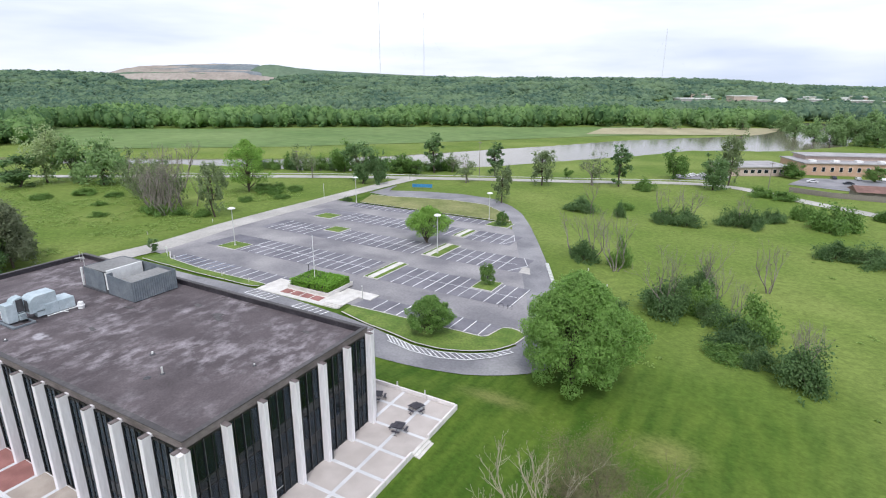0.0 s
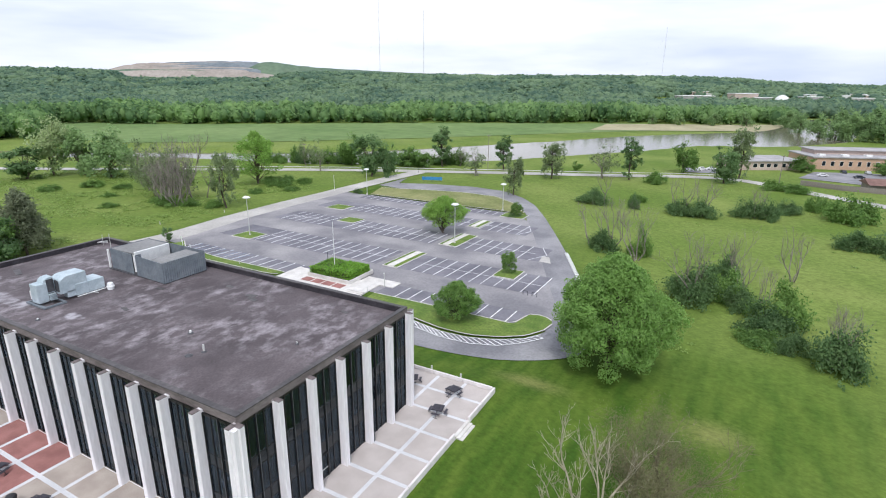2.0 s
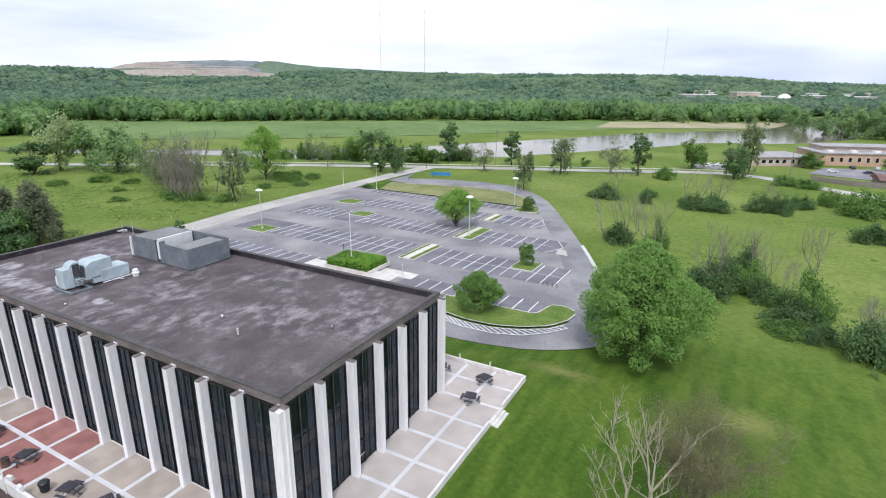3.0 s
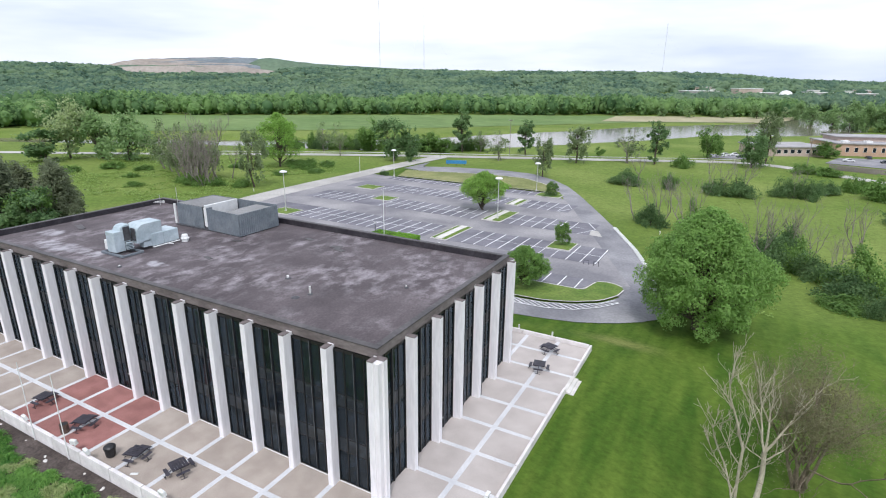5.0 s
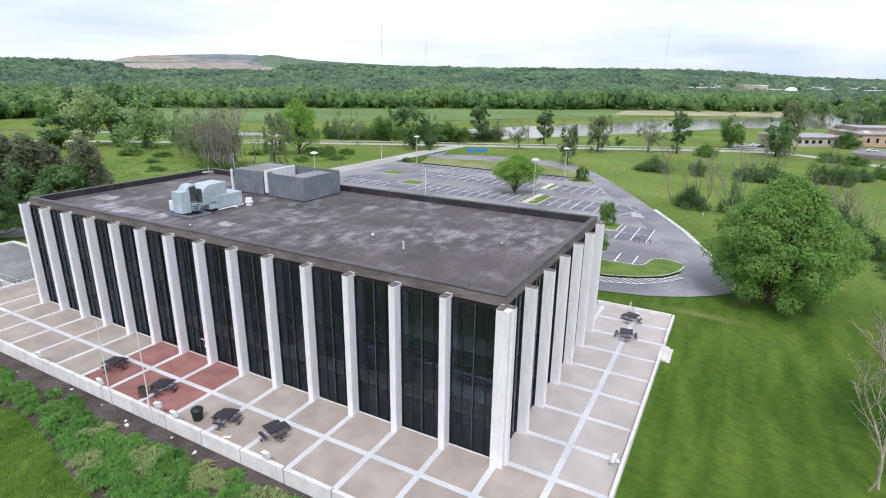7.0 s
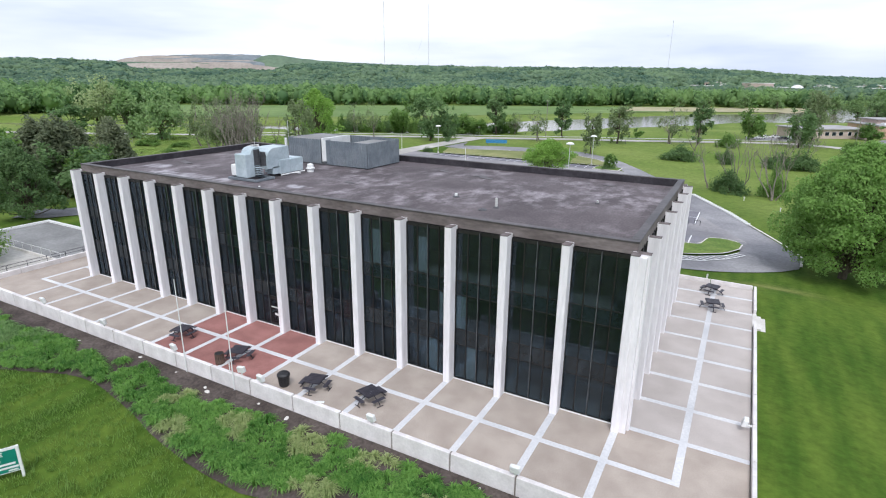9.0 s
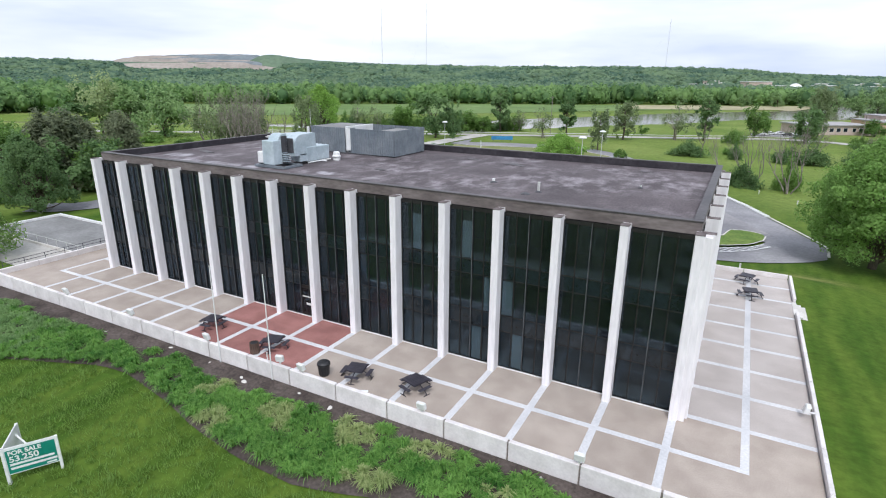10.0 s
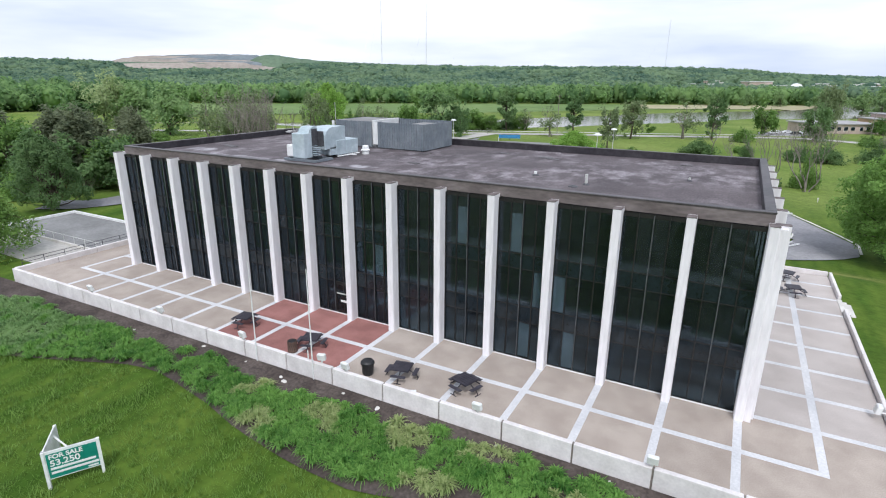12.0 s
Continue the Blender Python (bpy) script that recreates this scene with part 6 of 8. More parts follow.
def tree_shape(name, h, r, base, clumps, leaves, leaf, foliage, shape="round", trunk_r=0.25, wood="bark", drop=0.0, slim=0.3):
    """Trunk, limbs and crown of a tree of height h and crown radius r: (trunk mesh, crown mesh)."""
    u = rng.uniform(-1, 1, clumps)
    az = rng.uniform(0, math.tau, clumps)
    rad = rng.uniform(0.25, 1, clumps) ** 0.45
    if shape in ("round", "mound"):
        # most of the crown gathers into a few lobes, so that its outline is uneven
        lobes = max(9, clumps // (7 if clumps < 300 else 12))
        who = rng.integers(0, lobes, clumps)
        u = np.clip(rng.uniform(-0.95, 0.95, lobes)[who] + rng.normal(0, 0.2, clumps), -1, 1)
        az = rng.uniform(0, math.tau, lobes)[who] + rng.normal(0, 0.3, clumps)
        rad = rad * rng.uniform(0.84, 1.08, lobes)[who]
    lump = 0.82 + 0.3 * np.sin(az * 2 + 1.3 * len(name)) * np.cos(u * 3) + rng.uniform(-0.12, 0.14, clumps)
    zc, zr = (h + base) / 2, (h - base) / 2
    side = np.sqrt(1 - u * u)
    z = zc + zr * u * rad * np.clip(lump, 0.7, 1.05)
    if shape == "cone":
        f = np.clip((h - z) / (h - base), 0.03, 1) ** 0.95
        xy = r * f * rng.uniform(0.3, 1.05, clumps)
    elif shape == "column":
        xy = r * (0.45 + 0.55 * side) * rad * lump
    elif shape == "dome":
        # broadest a third of the way up, rounded over
        f = (z - base) / (h - base)
        waves = 1 + 0.09 * np.sin(3 * az + 1.7 + 5 * f) + 0.08 * np.sin(5 * az - 7 * f + len(name)) + 0.05 * np.sin(2 * az + 11 * f)
        z = base + (z - base) * (0.96 + 0.03 * np.sin(2 * az + 0.6) + 0.03 * np.sin(5 * az))
        xy = r * np.sin(np.pi * np.clip(0.16 + 0.82 * f, 0, 1)) ** 0.85 * np.maximum(rad, 0.55) * waves
    elif shape == "mound":
        z = base + (h - base) * np.abs(u) * rad * np.clip(lump, 0.7, 1.1)
        xy = r * side * rad * lump
    else:
        xy = r * side * rad * lump
    z = base + (z - z.min()) / (z.max() - z.min()) * (h - base) * 0.97
    xy = xy * r * 0.92 / np.percentile(xy, 97)
    c = np.c_[xy * np.cos(az), xy * np.sin(az), z]
    if drop:
        c = c[rng.uniform(0, 1, len(c)) > drop]
    cr = r * rng.uniform(0.13, 0.25, len(c)) * (0.8 if len(c) > 240 else 1.0)
    per = max(3, leaves // len(c))
    off = rng.normal(0, 0.55, (len(c), per, 3)) * cr[:, None, None]
    pts = (c[:, None] + off).reshape(-1, 3)
    outward = unit(pts - np.array([0, 0, zc - zr * 0.3])) * 0.8 + np.array([0, 0, 0.35])
    crown = mesh_np("crown", *leaf_quads(pts, leaf, outward, slim=slim), M[foliage])
    top = np.array([rng.normal(0, 0.05) * r, rng.normal(0, 0.05) * r, base + (h - base) * (0.55 if shape in ("round", "mound") else 0.9)])
    pieces = [tube(curve_to((0, 0, -0.3), top, 0.0, 7), trunk_r, trunk_r * 0.25, 7)]
    pick = rng.choice(len(c), min(len(c), 26), replace=False)
    for i in pick:
        f = rng.uniform(0.3, 0.85)
        start = np.array([0, 0, -0.3]) * (1 - f) + top * f
        pieces.append(tube(curve_to(start, c[i], -0.04 * r, 5), trunk_r * 0.4 * (1.1 - f), 0.025, 4))
    return mesh_np("trunk", *joined(pieces), M[wood]), crown


def lobed_tree(seed, h, r, base, lobes, leaves, leaf, foliage, trunk_r, wood="bark", low=0.3):
    """A broad tree whose crown is many leafy lobes with dark gaps between them: (trunk mesh, crown mesh)."""
    g = np.random.default_rng(seed)
    f = np.sort(g.uniform(0.02, 1, lobes) ** 0.8)
    az = np.arange(lobes) * 2.39996 + g.normal(0, 0.35, lobes)
    prof = np.sin(np.pi * np.clip(low + (0.97 - low) * f, 0, 1)) ** 0.75
    sway = 1 + 0.12 * np.sin(3 * az + 4 * f + seed) + g.normal(0, 0.12, lobes)
    size = r * g.uniform(0.15, 0.29, lobes)
    reach = np.maximum(r * prof * sway - size * 0.75, 0.05) * np.where(g.uniform(0, 1, lobes) < 0.22, 0.6, 1.0)
    z = base + size * 0.6 + f * (h - base - size * 1.5)
    c = np.c_[reach * np.cos(az), reach * np.sin(az), z]
    who = g.choice(lobes, leaves, p=size ** 2 / (size ** 2).sum())
    way = unit(g.normal(0, 1, (leaves, 3)) + np.array([0, 0, 0.35]) + 0.45 * unit(c - np.array([0, 0, base + (h - base) * 0.35]))[who])
    puff = 1 + 0.28 * np.sin(5 * way[:, 0] + 3 * who) * np.cos(4 * way[:, 1] + 2 * who)
    pts = c[who] + way * (size[who] * puff * (1 - 0.5 * g.uniform(0, 1, leaves) ** 2.2))[:, None] * np.array([1, 1, 0.82])
    crown = mesh_np("crown", *leaf_quads(pts, leaf, way * 1.3 + np.array([0, 0, 0.3])), M[foliage])
    top = np.array([g.normal(0, 0.04) * r, g.normal(0, 0.04) * r, base + (h - base) * 0.72])
    pieces = [tube(curve_to((0, 0, -0.3), top, 0.0, 8), trunk_r, trunk_r * 0.2, 8)]
    for i in range(lobes):
        k = g.uniform(0.12, 0.8) * min(1.0, 0.35 + f[i])
        start = np.array([0, 0, -0.3]) * (1 - k) + top * k
        pieces.append(tube(curve_to(start, c[i], -0.03 * r, 6), trunk_r * 0.45 * (1.1 - k), 0.03, 5))
    return mesh_np("trunk", *joined(pieces), M[wood]), crown


def bare_shape(h, spread, seed, levels=5, stem=0.22, wood="deadwood", stems=1, thin=0.62):
    """A leafless tree: forks upon forks of tapering branches."""
    g = np.random.default_rng(seed)
    pieces = []

    def grow(p, d, length, r, level):
        steps = 4
        path = [p]
        for _ in range(steps):
            d = unit(d + g.normal(0, 0.13, 3) + np.array([0, 0, 0.05]))
            path.append(path[-1] + d * length / steps)
        pieces.append(tube(path, r, r * 0.6, 6 if level == 0 else 4 if level < 3 else 3))
        if level >= levels:
            return
        for k in range(int(g.integers(2, 4))):
            w = path[int(g.integers(2, steps + 1))] if k else path[-1]
            nd = unit(d + g.normal(0, spread, 3) + np.array([0, 0, 0.22]))
            grow(w, nd, length * g.uniform(0.55, 0.8), max(r * thin * g.uniform(0.75, 1.0), 0.012), level + 1)

    for k in range(stems):
        a = math.tau * k / max(stems, 1) + g.uniform(0, 1)
        lean = np.array([math.cos(a), math.sin(a), 0]) * (0.25 if stems > 1 else 0.05)
        grow(np.array([0.25 * math.cos(a) * (stems > 1), 0.25 * math.sin(a) * (stems > 1), -0.2]), unit(np.array([0, 0, 1.0]) + lean), h * 0.33, stem, 0)
    v, f = joined(pieces)
    return mesh_np("limb_work", v * (h / v[:, 2].max()), f, M[wood])


SHAPES = {
    "mid": [tree_shape("mid%d" % k, 10, 5, 0.9, 100, 4200, 0.62, "leaf_mid") for k in range(3)],
    "dark": [tree_shape("dark%d" % k, 10, 4, 0.9, 80, 3600, 0.58, "leaf_grove") for k in range(3)],
    "tall": [tree_shape("tall%d" % k, 12, 3, 1.6, 60, 3000, 0.56, "leaf_grove", shape="column", drop=0.1) for k in range(2)],
    "olive": [tree_shape("olive%d" % k, 10, 3.5, 1.0, 70, 2800, 0.5, "leaf_olive", shape="column", drop=0.1) for k in range(2)],
    "pale": [tree_shape("pale%d" % k, 12, 5, 2, 90, 3600, 0.55, "leaf_pale", drop=0.1) for k in range(1)],
    "sparse": [tree_shape("sparse%d" % k, 10, 4, 2.5, 45, 900, 0.5, "leaf_olive", wood="greywood") for k in range(2)],
    "cedar": [tree_shape("cedar%d" % k, 14, 4.5, 0.6, 220, 6500, 0.75, "leaf_cedar", shape="cone", trunk_r=0.3, slim=0.2) for k in range(2)],
    "conifer": [tree_shape("conifer", 10, 4.5, 0.3, 200, 7000, 0.55, "leaf_grove", shape="cone", trunk_r=0.25, slim=0.22)],
    "shrub": [tree_shape("shrub%d" % k, 4, 4, 0.0, 150, 6000, 0.33, "leaf_dark", shape="mound", trunk_r=0.12) for k in range(3)],
    "bush": [tree_shape("bush%d" % k, 4, 4, 0.1, 140, 5200, 0.4, "leaf_mid", shape="mound", trunk_r=0.12) for k in range(2)],
    "bank": [tree_shape("bank%d" % k, 10, 5, 0.4, 90, 3000, 0.7, "leaf_bank") for k in range(2)],
    "ball": [tree_shape("ball", 10, 4, 1.4, 110, 3600, 0.62, "leaf_mid", shape="dome", trunk_r=0.22)],
    "pine": [tree_shape("pine", 10, 4.5, 0.2, 170, 6500, 0.5, "leaf_fresh", shape="cone", trunk_r=0.25, slim=0.14)],
    "freshbush": [tree_shape("fbush%d" % k, 4, 4, 0.2, 150, 6000, 0.33, "leaf_fresh", shape="mound", trunk_r=0.12) for k in range(2)],
}
BARE = [bare_shape(10, 0.42, s, 5, 0.16, "greywood") for s in (3, 8)]
STEMS = [bare_shape(10, 0.34, s, 4, 0.11, "greywood", stems=4, thin=0.6) for s in (15, 16, 27)]


def plant(kind, x, y, h, r, label, category="tree", group="", variant=None, z=None, nat=None):
    """A plant of the named kind, scaled to its height and crown radius."""
    made = SHAPES[kind][rng.integers(len(SHAPES[kind])) if variant is None else variant]
    me_trunk, me_crown = made
    dims = {"mid": (10, 5), "dark": (10, 4), "tall": (12, 3), "olive": (10, 3.5), "pale": (12, 5), "sparse": (10, 4), "cedar": (14, 4.5), "conifer": (10, 4.5), "ball": (10, 4), "bank": (10, 5), "pine": (10, 4.5), "shrub": (4, 4), "bush": (4, 4), "freshbush": (4, 4)}[kind]
    name = {"tree": "tree", "shrub": "shrub", "bush": "shrub"}.get(category, category)
    t = thing(name, label, category, x, y, (gz(x, y) if z is None else z), float(rng.uniform(0, 360)), group)
    t.scale = (r / dims[1], r / dims[1], h / dims[0])
    part("trunk", me_trunk, None, t)
    part("crown", me_crown, None, t)
    return t


def bare(x, y, h, label="leafless grey tree with fine branches", mesh=None, category="tree"):
    t = thing("bare_tree", label, category, x, y, gz(x, y), float(rng.uniform(0, 360)), "bare trees")
    s = h / 10
    t.scale = (s, s, s)
    part("limb_work", BARE[int(rng.integers(2))] if mesh is None else mesh, None, t)
    return t


# the large tree beside the drive
big = thing("tree", "large broad green tree standing beside the curving drive", "tree", 17.0, 48.6, gz(17.0, 48.6))
bt, bc = lobed_tree(5, 16.8, 7.3, 1.0, 190, 84000, 0.31, "leaf_crown", 0.5, low=0.26)
part("trunk", bt, None, big)
part("crown", bc, None, big)
rt, rc = lobed_tree(12, 6.6, 3.7, 0.5, 90, 20000, 0.26, "leaf_crown", 0.2, low=0.24)
rnd = thing("tree", "low round dense green tree on the verge", "tree", -8.7, 52.4, gz(-8.7, 52.4) + 0.3)
part("trunk", rt, None, rnd)
part("crown", rc, None, rnd)
lt_, lc = lobed_tree(23, 10.2, 5.6, 2.0, 80, 17000, 0.34, "leaf_lime", 0.28, low=0.2)
lot_tree = thing("tree", "spreading light green tree on a car park island", "tree", -38.6, 102.5, gz(-38.6, 102.5) + 0.2)
part("trunk", lt_, None, lot_tree)
part("crown", lc, None, lot_tree)
mt, mc = lobed_tree(31, 21.0, 8.4, 2.6, 70, 11000, 0.55, "leaf_lime", 0.4, low=0.18)
meadow_tree = thing("tree", "tall fresh yellow-green tree in the meadow", "tree", -138.5, 131.0, gz(-138.5, 131.0))
part("trunk", mt, None, meadow_tree)
part("crown", mc, None, meadow_tree)
plant("ball", -10.4, 79.6, 5.0, 1.65, "small green tree on a grass island")
plant("ball", -29.6, 132.5, 4.4, 1.9, "small green tree on a grass island")
plant("shrub", -29.6, 131.6, 1.4, 2.4, "low green shrub under the small tree", "shrub")
plant("dark", -91.2, 57.9, 3.6, 1.3, "small dark evergreen shrub beside the road", "shrub")
plant("shrub", -93.5, 137.0, 1.8, 2.2, "low dark shrub at the corner of the car park", "shrub")

# trees along the road, the meadow and the riverbank
RB = "trees along the riverside road"
for kind, x, y, h, r, label in (
    ("dark", -220.7, 87.5, 12.1, 9.0, "round dark green tree by the road"), ("pale", -223, 99, 23, 9.5, "tall pale green tree by the road"),
    ("bank", -198.6, 108.3, 19.5, 9.5, "broad green tree by the road"), ("bank", -213.7, 106.6, 18.8, 10.0, "broad green tree by the road"),
    ("olive", -112.1, 93.2, 17.8, 4.2, "narrow dark vine-clad tree in the meadow"),
    ("sparse", -158.7, 180.8, 13.7, 4.8, "thin half-bare tree by the river"), ("sparse", -141, 170.8, 14.2, 4.6, "thin half-bare tree by the river"),
    ("mid", -141, 193.8, 15.2, 6.6, "green tree by the river"), ("dark", -112.5, 171.1, 17.1, 7.6, "dark dense tree at the junction"),
    ("dark", -104.7, 172.9, 13.9, 4.2, "dark dense tree at the junction"), ("mid", -115.5, 207.1, 9.4, 7.5, "rounded green tree on the riverbank"),
    ("mid", -106, 205, 7.5, 4.5, "rounded green tree on the riverbank"), ("tall", -101.1, 214.7, 19.2, 5.2, "tall dark tree on the riverbank"),
    ("sparse", -94.9, 221.2, 10, 5.2, "pale half-bare tree on the riverbank"), ("sparse", -74.9, 197.8, 12.6, 5.4, "brownish half-bare tree by the road"),
    ("tall", -70.6, 220.2, 16, 4.6, "tall dark tree on the riverbank"), ("olive", -43.3, 164.3, 14.6, 3.8, "dark narrow tree beside the loop road"),
    ("olive", -43.6, 209.8, 15.5, 5.8, "brownish-green tree by the road"), ("mid", -40.3, 236.5, 4.6, 2.8, "small green tree on the riverbank"),
    ("tall", -13.5, 224.6, 17.9, 4.8, "tall dark tree by the road"), ("mid", 5.7, 255.4, 14.4, 7.0, "round green tree by the road"),
    ("dark", 23.3, 237.4, 15.1, 6.4, "dark spreading pine by the road"), ("olive", 28.3, 252.2, 23, 5.4, "tall tree by the road"),
    ("mid", 54.8, 292.8, 7.7, 6.2, "round green tree before the brick building"), ("bush", -1.8, 220.9, 5.3, 4.6, "rounded green bush by the road"),
    ("sparse", -24.8, 222.3, 14.2, 7.0, "half-bare spreading tree by the road"), ("mid", 88, 300, 7, 5, "round green tree before the brick building"),
):
    plant(kind, x, y, h, r, label, "tree", RB)
for k in range(17):
    f = k / 16
    x, y = -182 + f * 84, 168 + f * 46 + rng.uniform(-4, 4)
    plant("bush" if k % 3 else "shrub", x, y + 9, float(rng.uniform(4.5, 8.0)), float(rng.uniform(3.5, 5.5)), "dense green bush on the riverbank", "shrub", "bushes on the riverbank")
for x, y, h in ((-143.7, 99.2, 21.4), (-150.3, 103.5, 18.4), (-135.8, 95.1, 17.3), (-168.5, 102.9, 17.9), (-158.4, 98.7, 15.1), (-166.5, 122.3, 20.5), (-146.1, 92.7, 14.0), (-131.1, 101.1, 13.0), (-140.6, 101.7, 19.4), (-145.4, 96.3, 18.9), (-153.0, 98.7, 17.3), (-134.1, 97.5, 16.7), (-140.2, 93.9, 16.2), (-156.8, 104.7, 19.4), (-24, 221, 13), (-74, 199, 12.5), (-95, 222, 10), (-10.5, 166, 12), (-2.3, 114, 11)):
    if x < -135 and h < 18:
        plant("sparse", x, y, h, 0.36 * h, "thin half-bare grey-green tree in the meadow thicket", "tree", "thicket in the meadow")
    else:
        bare(x, y, h)
for x, y, h in ((-130, 87, 15), (-127, 86, 13), (-133, 86, 16), (-136, 89, 15), (-131.5, 90.5, 17), (-138, 92, 16), (-125.5, 88, 11)):
    bare(x, y, h, "leafless grey tree in the meadow thicket", STEMS[int(rng.integers(3))])
for x, y, h, r in ((-131.5, 132.4, 2.6, 4.2), (-133, 141, 2.8, 4.6), (-124.7, 142, 2.4, 4.0), (-126, 133, 2.2, 3.4), (-183, 92, 2.6, 4.4), (-124.5, 117, 1.7, 3.2), (-116, 92, 2.4, 3.2), (-143, 74, 1.5, 3.0), (-187, 79, 2.2, 4.0), (-130, 86, 2.8, 4.6), (-136, 88, 3.0, 4.2), (-124, 89, 2.4, 3.4), (-171, 96, 1.8, 3.6), (-160, 84, 1.4, 2.8), (-118, 128, 1.6, 3.4), (-150, 120, 1.8, 3.6), (-140, 139, 2.2, 4.0)):
    plant("bush", x, y, h, r, "low green brush in the rough meadow", "shrub", "brush in the meadow")
for x, y in ((-146, 98), (-153, 101), (-141, 94)):
    plant("sparse", x, y, 14, 5, "tangled grey thicket with thin leaves", "tree", "thicket in the meadow")

for u_, d_, h_, r_ in ((0.625, 500, 19, 9), (0.66, 462, 20, 10), (0.69, 440, 17, 8), (0.715, 430, 22, 10), (0.745, 420, 19, 9), (0.775, 415, 23, 11), (0.81, 405, 20, 10), (0.7, 480, 24, 11), (0.76, 470, 24, 11), (0.6, 560, 18, 9), (0.85, 400, 20, 10), (0.41, 568, 12, 6), (0.36, 575, 11, 5), (0.47, 566, 13, 7), (0.53, 560, 14, 8)):
    tx0, ty0 = ORIGIN[0] + d_ * (EYE_V[0] + u_ * EYE_R[0]), ORIGIN[1] + d_ * (EYE_V[1] + u_ * EYE_R[1])
    plant("bank", tx0, ty0, h_, r_, "broad green tree on the far riverbank", "tree", "trees on the far riverbank")

# evergreens beyond the service yard
EV = "evergreens beyond the yard"
for kind, x, y, h, r, label in (("cedar", -104.5, 33.5, 14.4, 4.4, "brown-green cedar beyond the service yard"), ("cedar", -110, 26, 15.0, 5.5, "brown-green cedar beyond the service yard"),
                                ("cedar", -112, 37, 14.0, 5.0, "brown-green cedar beyond the service yard"), ("cedar", -121, 27, 14.5, 5.2, "brown-green cedar beyond the service yard"),
                                ("dark", -106, 24, 10, 5.0, "dense dark green tree beside the drive"),
                                ("cedar", -128, 20, 15.5, 6, "brown-green cedar beyond the service yard"), ("cedar", -134, 36, 13.2, 5.4, "brown-green cedar beyond the service yard"),
                                ("mid", -140, 18, 15, 5.5, "broad green tree beyond the yard"), 
                                ("mid", -120, 12, 12, 5, "broad green tree beyond the yard"), ("bush", -108, 14, 4.5, 4.5, "rounded green bush beside the yard"), ("pine", -75.5, -4.0, 7.6, 5.4, "yellow-green pine with spreading boughs at the plaza end"),
                                ("mid", -104.5, 28.5, 9.2, 5.2, "broad green tree beside the drive"), ("dark", -100.5, 27, 9.5, 4.4, "dense dark green tree beside the drive"), ("mid", -119, 17.5, 12, 6, "broad green tree beyond the yard"), ("cedar", -118, 33, 13.2, 5.4, "brown-green cedar beyond the service yard"), ("cedar", -127, 32, 13.4, 5.6, "brown-green cedar beyond the service yard"), ("conifer", -108.5, 17, 11, 4.6, "dense dark green conifer beside the drive"), ("mid", -140, 27, 13, 6.5, "broad green tree beyond the yard"), ("bush", -86, -3.5, 3.6, 4, "rounded green bush at the yard end"), ("bush", -100, 2, 4, 4, "rounded green bush at the yard end")):
    plant(kind, x, y, h, r, label, "shrub" if "bush" in kind else "tree", EV)

yt, yc = lobed_tree(41, 11.5, 4.5, 0.0, 90, 18000, 0.34, "leaf_dark", 0.25, low=0.36)
yew = thing("tree", "dense dark green conifer beside the service road", "tree", -93.6, 11.6, gz(-93.6, 11.6), group=EV)
part("trunk", yt, None, yew)
part("crown", yc, None, yew)

# scrub on the open field
SC = "scrub on the open field"
for kind, x, y, h, r in (("shrub", -13.9, 166.5, 5.0, 6.0), ("shrub", -0.6, 164, 5.0, 2.2), ("shrub", 13.0, 163.5, 4.8, 4.6), ("shrub", 20.5, 163.2, 5.6, 5.4), ("shrub", 33.2, 170.4, 5.6, 5.0), ("shrub", 39.0, 170.8, 6.0, 4.4),
                         ("shrub", 45.2, 183.5, 4.4, 4.4), ("bush", 60.8, 181.5, 8.0, 8.0), ("bush", 53, 193.5, 5.4, 4.0), ("shrub", 2.2, 109.6, 5.0, 4.3), ("freshbush", 10.7, 109.4, 7.4, 3.0),
                         ("shrub", 24.5, 82.6, 6.8, 5.4), ("shrub", 29.6, 98.4, 5.6, 4.0), ("freshbush", 31.0, 88.0, 5.8, 4.2), ("shrub", 33.0, 84.0, 4.2, 3.6), ("freshbush", 38.4, 80.0, 7.4, 5.0), ("shrub", 37.6, 75.5, 4.4, 5.0),
                         ("shrub", 45.0, 64.6, 6.0, 4.8), ("shrub", 57.5, 144.6, 4.6, 5.2), ("shrub", 65.5, 143.5, 5.0, 6.4), ("shrub", 74, 145, 4.4, 7.0), ("bush", 36.0, 70.0, 1.8, 4.4), ("shrub", 40.5, 68.0, 3.0, 3.0), ("shrub", 17.5, 76, 3.6, 3.2),
                         ("bush", -1.5, 178, 2.6, 3.4), ("bush", 80, 205, 4.5, 6.5), ("bush", 41, 231, 4, 5.5), ("bush", 49, 228, 3.6, 5)):
    plant(kind, x, y, h, r, "dense vine-covered green shrub on the field", "shrub", SC)
for x, y, h in ((24.5, 82.6, 14), (30.6, 99.4, 12.5), (11, 104.5, 14), (42.1, 106.7, 11), (36.6, 86, 8), (46.4, 68, 10), (4.0, 113, 13.5), (20.5, 167.5, 13), (13, 165, 12), (35, 171, 10), (45.5, 66, 9), (33, 92, 10)):
    bare(x, y, h, "leafless dead stems rising from the scrub", STEMS[int(rng.integers(3))])

